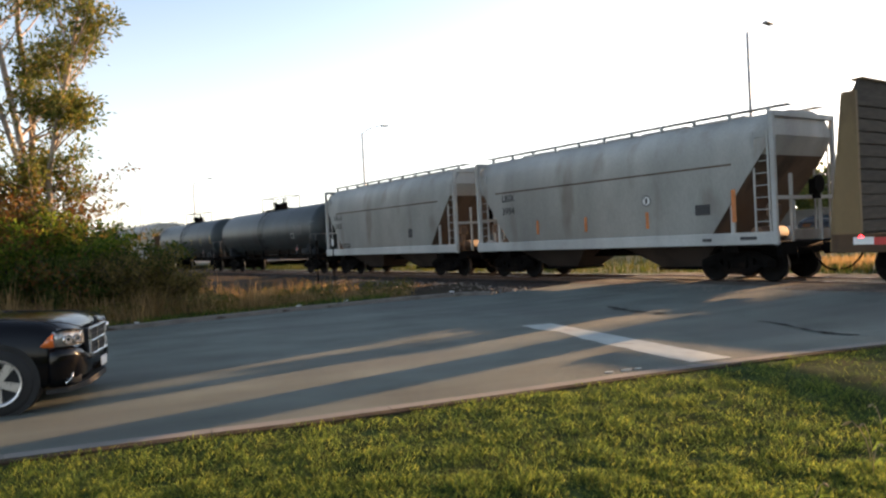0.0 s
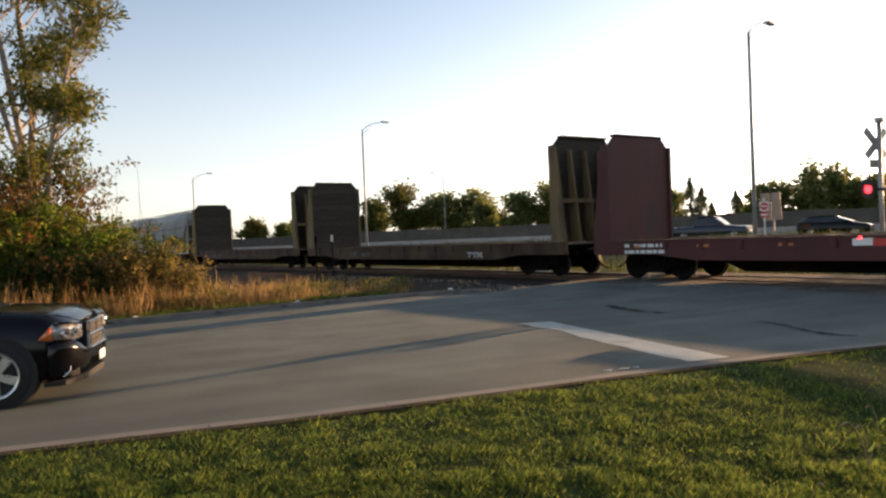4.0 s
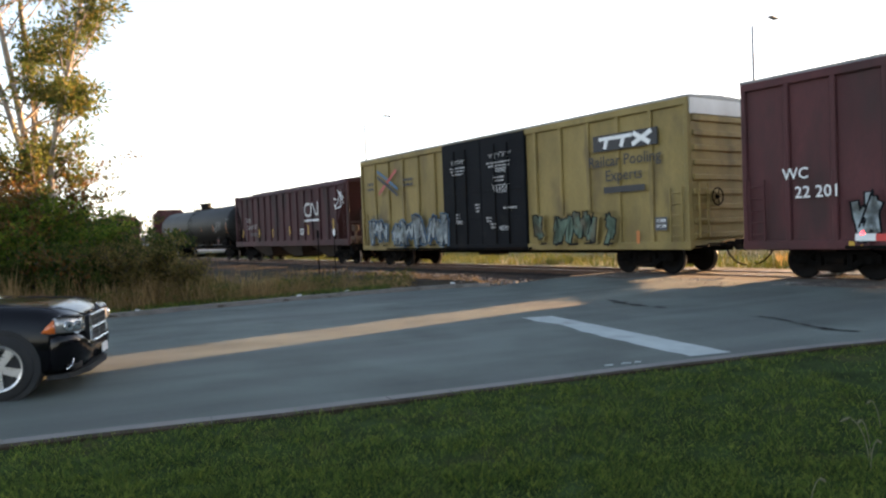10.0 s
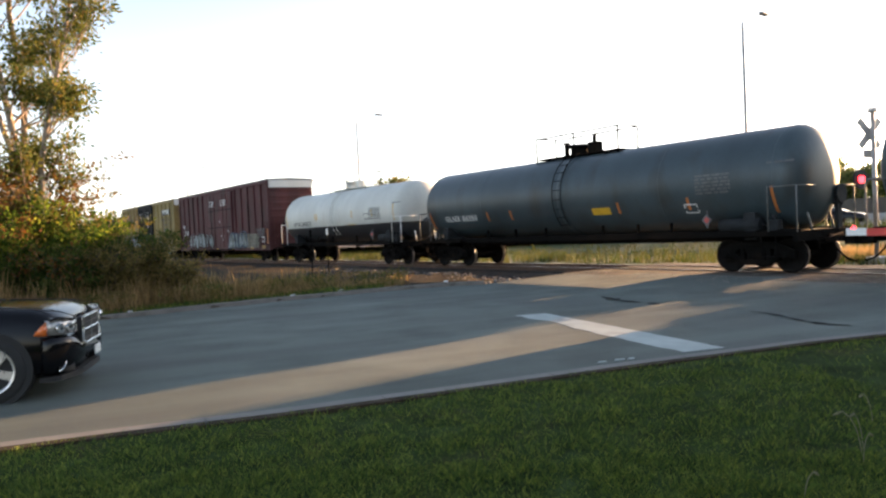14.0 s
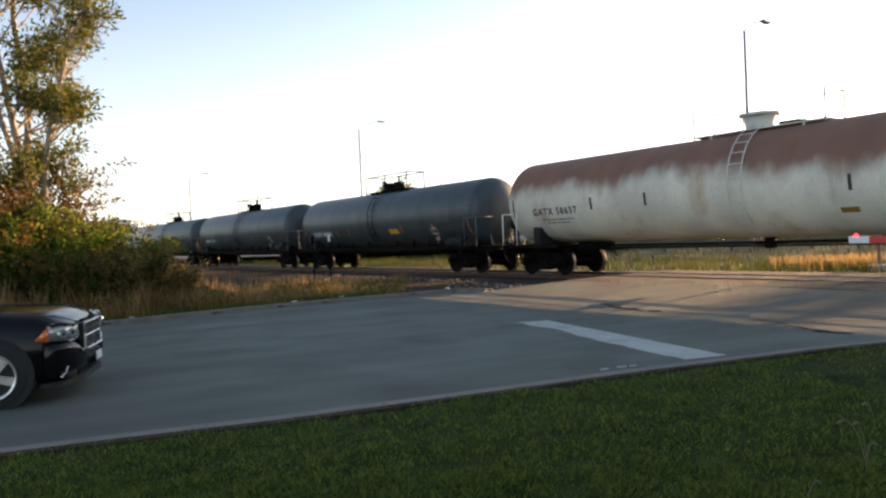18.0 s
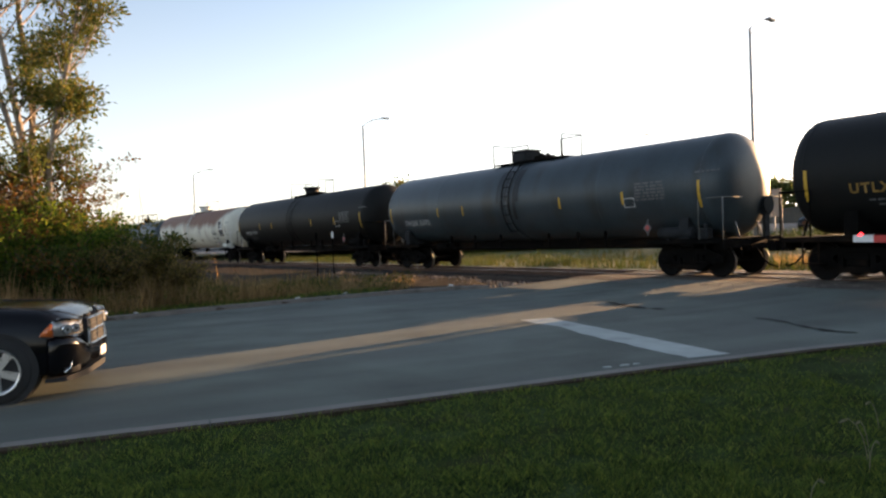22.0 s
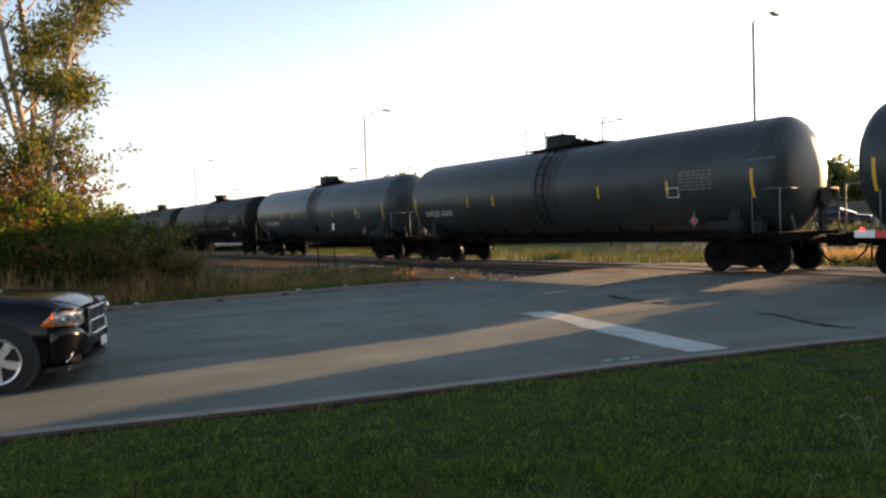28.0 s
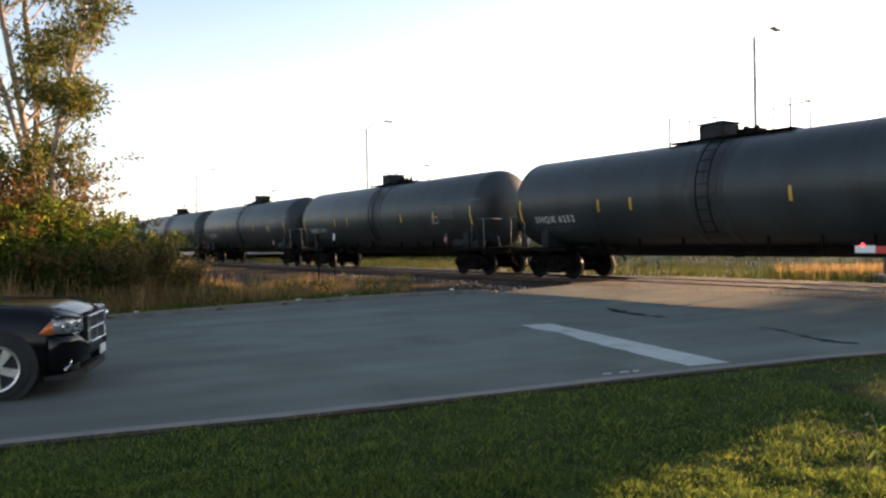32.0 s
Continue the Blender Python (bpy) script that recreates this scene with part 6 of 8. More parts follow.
def broad_tree(label, x, y, z, height, width, seed, leaf, bark, leaf_size, per, name="tree", group=""):
    rng = random.Random(seed)
    tree = thing(name, label, "tree", pose(x, y, z), group=group)
    s, tips = Shape(), []
    p = Vector((0, 0, -0.3))
    r = height * 0.025
    for k in range(4):
        q = p + Vector((rng.uniform(-0.2, 0.2), rng.uniform(-0.2, 0.2), height * 0.12))
        s.tube(p, q, r, 9, r * 0.9, caps=False)
        p, r = q, r * 0.9
        if k >= 1:
            for _ in range(4):
                a = rng.uniform(0, 6.28)
                limb(s, p, (math.cos(a), math.sin(a), rng.uniform(0.2, 0.9)), width * rng.uniform(0.5, 0.8), r * 0.5, 2, rng, tips, 0.6, 3)
    for _ in range(4):
        a = rng.uniform(0, 6.28)
        limb(s, p, (0.5 * math.cos(a), 0.5 * math.sin(a), 1), height * 0.42, r * 0.6, 2, rng, tips, 0.55, 4)
    top = max(t.z for t in tips)
    f = height * 0.97 / top
    s.v = [(a, b, c * f) for a, b, c in s.v]
    tips = [Vector((t.x, t.y, t.z * f)) for t in tips]
    part("trunk", s, bark, tree)
    part("crown", flakes("crown", cloud(tips, per, leaf_size * 1.7, seed), leaf_size, seed), leaf, tree)
    return tree


def spruce(label, x, y, z, height, seed):
    rng = np.random.default_rng(seed)
    tree = thing("spruce", label, "tree", pose(x, y, z), group="trees beyond the highway")
    part("trunk", Shape().tube((0, 0, -0.3), (0, 0, height * 0.96), 0.16, 8, 0.03), BARK_DARK, tree)
    at = []
    for k in range(26):
        zc = height * (0.12 + 0.88 * k / 26)
        rad = 0.40 * height * (1 - k / 26) ** 0.9 * rng.uniform(0.75, 1.15)
        for b in range(9):
            a = rng.uniform(0, 6.28)
            for t in np.linspace(0.15, 1, 7):
                at.append((rad * t * math.cos(a), rad * t * math.sin(a), zc - 0.25 * rad * t + rng.normal() * 0.08))
    part("crown", flakes("crown", at, 0.24, seed, 0.3, 0.4), NEEDLE, tree)


# the highway with its wall, beyond the railway
ALONG_W, ACROSS_W = Vector((-0.78, 0.62, 0)).normalized(), Vector((0.62, 0.78, 0)).normalized()


def hw(a, m, z):
    return ALONG_W * a + ACROSS_W * m + Vector((0, 0, z))


def build_highway():
    s = Shape()
    rings = [[tuple(hw(a, m, 0.45)) for m in (44.5, 48, 52, 57.6)] for a in range(-90, 330, 6)]
    n = 4
    vs = [p for r in rings for p in r]
    s.add(vs, [(k * n + i, k * n + i + 1, (k + 1) * n + i + 1, (k + 1) * n + i) for k in range(len(rings) - 1) for i in range(n - 1)])
    thing("highway", "grey asphalt highway beyond the railway", "road", shape=s, material=HIGHWAY, kind="structure")
    s = thing("highway_barrier", "pale concrete barrier beside the highway", "barrier", kind="structure")
    for k in range(60):
        a = -60 + 3.0 * k
        ring = lambda t: [tuple(hw(t, 57.8 + dy, dz)) for dy, dz in ((0, 0.3), (0.02, 0.55), (0.16, 0.70), (0.2, 1.30), (0.36, 1.30), (0.4, 0.70), (0.56, 0.55), (0.58, 0.3))]
        part("barrier_block", Shape().loft([ring(a), ring(a + 2.97)]), BARRIER, s)
    w = thing("noise_wall", "long grey-brown noise wall beyond the highway", "wall", kind="structure")
    for k in range(62):
        a = -50 + 3.0 * k
        h = WALL_TOP + (0.10 if (k // 7) % 2 else 0.0)
        ring = lambda t, o: [tuple(hw(t, 69.4 + o + dy, dz)) for dy, dz in ((0, 0.3), (0, h), (0.14, h), (0.14, 0.3))]
        part("wall_panel", Shape().loft([ring(a + 0.12, 0), ring(a + 2.98, 0)]), WALL, w)
        part("wall_post", Shape().loft([ring(a - 0.1, -0.04), ring(a + 0.12, -0.04)]), WALL, w)
    g = thing("guard_rail", "dark weathered guard rail on short posts", "guard rail", kind="structure")
    for k in range(38):
        a = -18 + 2.2 * k
        p = spot(a, 35.5)
        z = ground_z(p.x, p.y)
        q = spot(a + 2.2, 35.5)
        z2 = ground_z(q.x, q.y)
        part("post", Shape().box(p.x - 0.06, p.y - 0.06, z - 0.2, p.x + 0.06, p.y + 0.06, z + 0.62, 0.01), GUARD, g)
        off = Vector((0, 0, 0.14))
        lo, hi = Vector((p.x, p.y, z + 0.42)), Vector((q.x, q.y, z2 + 0.42))
        s = Shape().loft([[tuple(e - N * 0.1 - off), tuple(e - N * 0.16 - off * 0.4), tuple(e - N * 0.1), tuple(e - N * 0.16 + off * 0.4), tuple(e - N * 0.1 + off), tuple(e - N * 0.08 + off), tuple(e - N * 0.08 - off)] for e in (lo, hi)])
        part("rail", s, GUARD, g)


def street_lamp(x, y, h, label, way=1):
    lamp = thing("street_lamp", label, "street lamp", pose(x, y, ground_z(x, y)), group="lamps along the highway")
    part("pole", Shape().tube((0, 0, -0.1), (0, 0, h - 0.55), 0.13, 12, 0.07), POLE, lamp)
    part("base", Shape().tube((0, 0, -0.2), (0, 0, 0.35), 0.26, 12), BARRIER, lamp)
    ax, ay = 0.73 * way, 0.68 * way
    arm = Shape().path([(0, 0, h - 0.6), (0.35 * ax, 0.35 * ay, h - 0.35), (1.1 * ax, 1.1 * ay, h + 0.05), (2.4 * ax, 2.4 * ay, h + 0.32)], 0.035, 8).tube((0, 0, h - 1.0), (1.2 * ax, 1.2 * ay, h - 0.1), 0.02, 6)
    part("arm", arm, POLE, lamp)
    part("luminaire", Shape().box(2.3, -0.17, h + 0.28, 3.15, 0.17, h + 0.43, 0.05).moved(pose(0, 0, 0, 0, 0, math.degrees(math.atan2(ay, ax)))), POLE, lamp)
    return lamp


def build_signs():
    # red prohibition sign on its own pale post by the lamp
    d = thing("road_sign", "red and white no-entry sign on a pale post", "road sign", pose(18.05, 41.6, ground_z(18.05, 41.6), 0, 0, -24))
    part("post", Shape().box(-0.035, 0.02, -0.2, 0.035, 0.07, 2.7), SIGN_WHITE, d)
    part("plate", Shape().box(-0.24, -0.01, 2.0, 0.24, 0.015, 2.48, 0.005), SIGN_WHITE, d)
    part("disc", Shape().tube((0, -0.016, 2.25), (0, 0.0, 2.25), 0.21, 24), SIGN_RED, d)
    part("bar", Shape().box(-0.15, -0.022, 2.21, 0.15, -0.012, 2.29), SIGN_WHITE, d)
    part("lower_plate", Shape().box(-0.22, -0.01, 1.62, 0.22, 0.015, 1.93, 0.005), SIGN_RED, d)
    part("lower_bar", Shape().box(-0.17, -0.018, 1.72, 0.17, -0.008, 1.82), SIGN_WHITE, d)
    # the tan backs of a tall sign
    b = thing("sign_back", "tan backs of two tall sign panels on a post", "road sign", pose(22.3, 50.0, ground_z(22.3, 50), 0, 0, -35))
    part("post", Shape().box(-0.05, 0.03, -0.2, 0.05, 0.12, 3.0), POLE, b)
    for x in (-0.62, 0.03):
        part("panel", Shape().box(x, -0.02, 1.35, x + 0.59, 0.02, 3.2, 0.005).moved(pose(0, 0, 0, 0, -3, 0)), SIGN_BACK, b)
    # the small green guide sign on the barrier
    g = thing("guide_sign", "small green guide sign with white marks", "road sign", pose(14.9, 60.2, 1.30, 0, 0, -20))
    part("plate", Shape().box(-0.75, -0.02, 0.0, 0.75, 0.02, 1.25, 0.01), SIGN_GREEN, g)
    part("white_square", Shape().box(-0.55, -0.03, 0.6, -0.05, -0.018, 1.12), SIGN_WHITE, g)
    part("arrow", Shape().prism([(0.25, 0.62), (0.45, 0.8), (0.38, 0.86), (0.58, 1.08), (0.3, 1.02), (0.33, 0.92), (0.18, 0.7)], 1, -0.03, -0.018), SIGN_WHITE, g)
    for x0, x1 in ((-0.55, 0.0), (0.12, 0.55)):
        part("word_bar", Shape().box(x0, -0.03, 0.18, x1, -0.018, 0.4), SIGN_WHITE, g)
    for x in (-0.4, 0.4):
        part("leg", Shape().box(x - 0.04, 0.02, -0.75, x + 0.04, 0.07, 1.0), POLE, g)
    # thin markers on the verge
    for x, y, top, plate in ((-4.6, 27.3, 1.9, 0.0), (-4.55, 31.0, 1.95, 1.0)):
        z = ground_z(x, y)
        m = thing("marker_post", "thin dark steel marker post in the verge" if not plate else "thin steel post with a small pale plate", "post", pose(x, y, z))
        part("post", Shape().box(-0.02, -0.015, -0.3, 0.02, 0.015, top, 0.003), STEEL, m)
        part("plate", Shape().box(-0.045, -0.03, top - 0.25, 0.045, -0.016, top + 0.02, 0.003), SIGN_WHITE if plate else STEEL, m)


def build_crossing_signal():
    m = thing("crossing_signal", "railway crossing signal mast with a lit red lamp", "crossing signal", pose(14.25, 24.1, ground_z(14.25, 24.1), 0, 0, 20))
    part("mast", Shape().tube((0, 0, -0.2), (0, 0, 4.9), 0.07, 12), MAST, m)
    part("base", Shape().box(-0.25, -0.25, -0.2, 0.25, 0.25, 0.25, 0.04), MAST, m)
    for a in (45, -45):
        part("crossbuck_blade", Shape().box(-0.62, -0.02, -0.12, 0.62, 0.02, 0.12, 0.005).moved(pose(0, 0.12 + 0.03 * (a > 0), 4.25, 0, a, 0)), MAST, m, "grey back of a crossbuck blade")
    part("track_plate", Shape().box(-0.32, 0.1, 3.45, 0.32, 0.13, 3.72), MAST, m)
    part("lamp_bar", Shape().tube((-0.9, -0.1, 2.75), (0.75, -0.1, 2.75), 0.045, 10), HOOD, m)
    for x, lit in ((-0.78, True), (0.62, False)):
        lamp = part("lamp_plate", Shape().tube((x, -0.16, 2.75), (x, -0.12, 2.75), 0.30, 24), HOOD, m, "round black lamp backing")
        part("lens", Shape().tube((x, -0.20, 2.75), (x, -0.165, 2.75), 0.13, 20), LAMP_RED if lit else SIGN_RED, lamp, "lit red lens" if lit else "unlit red lens")
        part("hood", Shape().box(x - 0.16, -0.42, 2.86, x + 0.16, -0.16, 2.89), HOOD, lamp)
    part("bell", Shape().tube((0, 0, 4.9), (0, 0, 5.0), 0.14, 16).box(-0.1, -0.1, 5.0, 0.1, 0.1, 5.06), MAST, m)
    # the lowered gate on the near side; its arm reaches in from the mast
    tip, foot = Vector((8.64, 15.66, 1.127)), Vector((11.3, 9.9, 1.0))
    g = thing("crossing_gate", "lowered crossing gate arm in red and white", "crossing gate", pose(foot.x, foot.y, ground_z(foot.x, foot.y), 0, 0, math.degrees(math.atan2(tip.y - foot.y, tip.x - foot.x))))
    base = ground_z(foot.x, foot.y)
    part("gate_mast", Shape().tube((-0.3, 0, -0.2), (-0.3, 0, 3.6), 0.07, 12), MAST, g)
    part("gate_motor", Shape().box(-0.6, -0.25, 0.55, -0.05, 0.25, 1.35, 0.04), MAST, g)
    length = (tip - foot).length
    n = 14
    for k in range(n):
        a, b = length * k / n, length * (k + 1) / n
        za = foot.z - base + (tip.z - foot.z) * k / n
        part("arm_stripe", Shape().box(a, -0.02, za - 0.075, b, 0.02, za + 0.075), GATE_RED if (n - k) % 2 == 0 else SIGN_WHITE, g)
    part("tip_lamp", Shape().tube((length - 0.16, 0, za + 0.08), (length - 0.16, 0, za + 0.125), 0.026, 12).box(length - 0.2, -0.03, za + 0.06, length - 0.12, 0.03, za + 0.09), LAMP_RED, g, "small red lamp on the arm")


# ---- vehicles ----
def wheel_of(car, x, y, r, w, out, spokes=5):
    """A tyre with a spoked rim; out is the side that shows."""
    wh = part("wheel", Shape().lathe([(-w / 2, r * 0.66), (-w / 2, r * 0.92), (-w * 0.36, r), (w * 0.36, r), (w / 2, r * 0.92), (w / 2, r * 0.66), (-w / 2, r * 0.66)], 0, 0, 36, False).moved(pose(0, 0, 0, 0, 0, 90)), TYRE, car, at=pose(x, y, r))
    rim = Shape()
    ring = [(-0.03, r * 0.70), (-0.03, r * 0.64), (0.02, r * 0.60), (0.02, r * 0.70)]
    rim.lathe(ring + ring[:1], 0, 0, 36)
    rim.f, rim.s = rim.f[:-2], rim.s[:-2]
    rim.moved(pose(0, 0, 0, 0, 0, 90))
    part("rim", rim, RIM, wh, "silver rim", at=pose(0, out * (w / 2 - 0.01), 0))
    part("hub", Shape().tube((0, -0.02, 0), (0, 0.02, 0), r * 0.17, 16), RIM, wh, at=pose(0, out * (w / 2 - 0.02), 0))
    for k in range(spokes):
        a = 360 * k / spokes + 18
        s = Shape().prism([(r * 0.10, -r * 0.10), (r * 0.64, -r * 0.14), (r * 0.64, r * 0.14), (r * 0.10, r * 0.10)], 1, -0.018, 0.018)
        part("spoke", s, RIM, wh, at=pose(0, out * (w / 2 - 0.02), 0, 0, a, 0))
    part("brake_disc", Shape().tube((0, -0.01, 0), (0, 0.01, 0), r * 0.5, 24), STEEL, wh, at=pose(0, out * (w / 2 - 0.09), 0))


def body_ring(x, zb, hb, zs, hs, zt, ht):
    """One cross-section of a car body: sill, shoulder and top."""
    right = [(x, 0, zb), (x, hb * 0.8, zb), (x, hb, zb + 0.08), (x, (hb + hs) / 2 + 0.02, (zb + zs) / 2), (x, hs, zs), (x, hs - 0.06, zs + (zt - zs) * 0.55), (x, ht, zt - 0.012), (x, ht * 0.5, zt), (x, 0, zt + 0.006)]
    left = [(x, -y, z) for x, y, z in reversed(right[1:-1])]
    return right + left


def build_sedan():
    d = Vector((0.974, 0.225))
    side = Vector((-0.225, 0.974))
    wheel = Vector((-4.92, 8.21))
    centre = wheel + side * 0.80
    z = road_z(wheel.x, wheel.y) + 0.002
    car = thing("car", "glossy black sedan with silver wheels stopped on the road", "car", pose(centre.x, centre.y, z, 0, 0, math.degrees(math.atan2(d.y, d.x))))
    # x: metres ahead of the front axle
    st = [(-4.02, 0.45, 0.70, 0.80, 0.82, 0.98, 0.62), (-3.9, 0.32, 0.84, 0.82, 0.92, 1.02, 0.76), (-3.4, 0.24, 0.90, 0.84, 0.945, 1.03, 0.80), (-2.2, 0.20, 0.92, 0.82, 0.95, 1.0, 0.84), (-0.9, 0.20, 0.92, 0.80, 0.95, 0.98, 0.84), (-0.45, 0.20, 0.92, 0.84, 0.95, 1.045, 0.84), (0.05, 0.22, 0.92, 0.82, 0.945, 1.02, 0.84), (0.40, 0.22, 0.91, 0.83, 0.93, 1.00, 0.78), (0.66, 0.21, 0.88, 0.83, 0.905, 0.965, 0.72), (0.82, 0.20, 0.82, 0.81, 0.85, 0.93, 0.66), (0.92, 0.21, 0.70, 0.78, 0.73, 0.895, 0.56), (0.975, 0.24, 0.54, 0.74, 0.56, 0.865, 0.46), (0.99, 0.28, 0.44, 0.70, 0.46, 0.84, 0.40)]
    body = part("body", Shape().loft([body_ring(*q) for q in st], True), CAR_BLACK, car)
    cab = [(-3.55, 0.99, 0.80, 1.03, 0.78, 1.06, 0.60), (-2.75, 0.97, 0.84, 1.20, 0.74, 1.38, 0.56), (-1.9, 0.97, 0.84, 1.25, 0.74, 1.46, 0.58), (-1.2, 0.97, 0.84, 1.22, 0.74, 1.43, 0.58), (-0.35, 0.96, 0.84, 0.99, 0.82, 1.01, 0.7)]
    part("glasshouse", Shape().loft([body_ring(*q) for q in cab], True), GLASS, car, "dark car windows")
    part("roof", Shape().loft([[(x, -w, zt), (x, w, zt), (x, w * 0.9, zt + 0.035), (x, -w * 0.9, zt + 0.035)] for x, w, zt in ((-2.75, 0.56, 1.37), (-1.9, 0.59, 1.45), (-1.2, 0.59, 1.42))]), CAR_BLACK, car)
    for sy in (-1, 1):
        for x in (0.0, -3.05):
            part("wheel_well", Shape().tube((x, sy * 0.70, 0.37), (x, sy * 0.952, 0.37), 0.415, 32), TYRE, body)
            wheel_of(car, x, sy * 0.86, 0.362, 0.23, sy)
        part("mirror", Shape().box(-0.86, min(sy * 0.95, sy * 1.12), 0.98, -0.70, max(sy * 0.95, sy * 1.12), 1.12, 0.03), CAR_BLACK, car)
        for x in (-0.75, -1.85):
            part("door_handle", Shape().box(x - 0.85, min(sy * 0.945, sy * 0.975), 0.80, x - 0.65, max(sy * 0.945, sy * 0.975), 0.83, 0.008), CAR_BLACK, car)
    part("hood_crease", Shape().path([(0.62, -0.55, 0.955), (0.0, -0.62, 1.025), (-0.45, -0.66, 1.045)], 0.008, 6), CAR_BLACK, body)
    # the short blunt nose
    for ob in [body, *car.children_recursive]:
        if not ob.name.startswith(("wheel", "rim", "hub", "spoke", "tyre", "brake")) or ob.name.startswith("wheel_well"):
            for v in ob.data.vertices:
                if v.co.x > 0.42:
                    v.co.x = 0.42 + (v.co.x - 0.42) * 0.70
    def strip(pts, sy, deep=0.10):
        """A lamp that wraps round the front corner: (forward, out, low, high) from the wing to the grille."""
        return Shape().loft([[(x, sy * y, lo), (x - 0.012, sy * (y - 0.012), hi), (x - deep * 0.7, sy * (y - deep), hi - 0.012), (x - deep * 0.7, sy * (y - deep), lo + 0.012)] for x, y, lo, hi in pts], True)
    for sy in (-1, 1):
        head = part("headlamp", strip([(0.575, 0.930, 0.708, 0.862), (0.635, 0.905, 0.704, 0.898), (0.70, 0.865, 0.702, 0.892), (0.755, 0.79, 0.70, 0.878), (0.79, 0.69, 0.70, 0.862), (0.81, 0.60, 0.715, 0.848)], sy), LENS, car, "clear wrap-round headlamp")
        part("indicator", strip([(0.455, 0.956, 0.714, 0.724), (0.515, 0.950, 0.706, 0.79), (0.578, 0.937, 0.704, 0.855)], sy, 0.08), AMBER, head, "amber corner lamp")
        for x, y, r in ((0.70, 0.87, 0.052), (0.77, 0.77, 0.048)):
            part("reflector", Shape().tube((x - 0.03, sy * (y - 0.02), 0.775), (x + 0.012, sy * (y + 0.012), 0.775), r, 18), CHROME, head, "round bright reflector")
            part("bulb", Shape().tube((x, sy * y, 0.775), (x + 0.016, sy * (y + 0.016), 0.775), r * 0.35, 12), GLASS, head)
        part("lamp_brow", strip([(0.60, 0.935, 0.862, 0.884), (0.70, 0.876, 0.884, 0.904), (0.765, 0.79, 0.870, 0.890), (0.815, 0.60, 0.845, 0.862)], sy, 0.12), CAR_BLACK, head)
        part("fog_lamp", Shape().tube((0.66, sy * 0.70, 0.46), (0.735, sy * 0.735, 0.46), 0.036, 16), CHROME, car, "small round fog lamp")
        part("intake", strip([(0.66, 0.835, 0.28, 0.40), (0.72, 0.76, 0.27, 0.42), (0.775, 0.64, 0.27, 0.40)], sy, 0.08), TYRE, car)
        part("intake_trim", Shape().path([(0.655, sy * 0.855, 0.285), (0.70, sy * 0.80, 0.33), (0.72, sy * 0.765, 0.43)], 0.010, 6), CHROME, car)
    def fascia(x, w, lo, hi):
        """One cross-section of the bumper, rolled under at the bottom and drawn in below the lamps."""
        prof = ((-0.10, lo), (-0.03, lo + 0.03), (0.0, lo + 0.12), (0.022, (lo + hi) / 2), (0.030, hi - 0.10), (0.020, hi - 0.03), (-0.02, hi))
        out = [(x + a, -(w + a), z) for a, z in prof]
        return out + [(q[0], -q[1], q[2]) for q in reversed(out)]
    part("bumper", Shape().loft([fascia(*q) for q in ((0.50, 0.92, 0.25, 0.70), (0.60, 0.885, 0.24, 0.70), (0.68, 0.82, 0.235, 0.695), (0.74, 0.73, 0.235, 0.68), (0.78, 0.61, 0.24, 0.64), (0.805, 0.48, 0.25, 0.57), (0.812, 0.36, 0.26, 0.54))], True), CAR_BLACK, car, "black front bumper")
    grille = part("grille", Shape().box(0.74, -0.37, 0.53, 0.822, 0.37, 0.845, 0.015), TYRE, car, "split dark grille in a thin chrome frame")
    for k in range(5):
        z = 0.575 + 0.062 * k
        part("grille_slat", Shape().box(0.81, -0.35, z, 0.828, 0.35, z + 0.012), HOOD, grille)
    for z, out in ((0.838, 0.0), (0.688, 0.008), (0.540, 0.028)):
        part("grille_bar", Shape().box(0.80, -0.375, z - 0.012, 0.832 + out, 0.375, z + 0.012, 0.006), CHROME, grille, "bright chrome bar")
    for y in (-0.375, -0.012, 0.352):
        part("grille_bar", Shape().box(0.80, y, 0.54, 0.834, y + 0.023, 0.84, 0.006), CHROME, grille)
    part("number_plate", Shape().box(0.852, -0.02, 0.345, 0.866, 0.26, 0.455, 0.004), SIGN_WHITE, car, "pale number plate with plain bars")
    part("splitter", Shape().loft([[(0.46, -0.90, 0.19), (0.46, 0.90, 0.19), (0.46, 0.90, 0.23), (0.46, -0.90, 0.23)], [(0.66, -0.80, 0.18), (0.66, 0.80, 0.18), (0.66, 0.80, 0.235), (0.66, -0.80, 0.235)], [(0.81, -0.45, 0.19), (0.81, 0.45, 0.19), (0.81, 0.45, 0.26), (0.81, -0.45, 0.26)]]), TYRE, car)
    for sy in (-1, 1):
        part("hood_gap", Shape().path([(0.80, sy * 0.56, 0.872), (0.66, sy * 0.70, 0.945), (0.40, sy * 0.76, 0.992), (-0.3, sy * 0.80, 1.03)], 0.006, 5), TYRE, body)


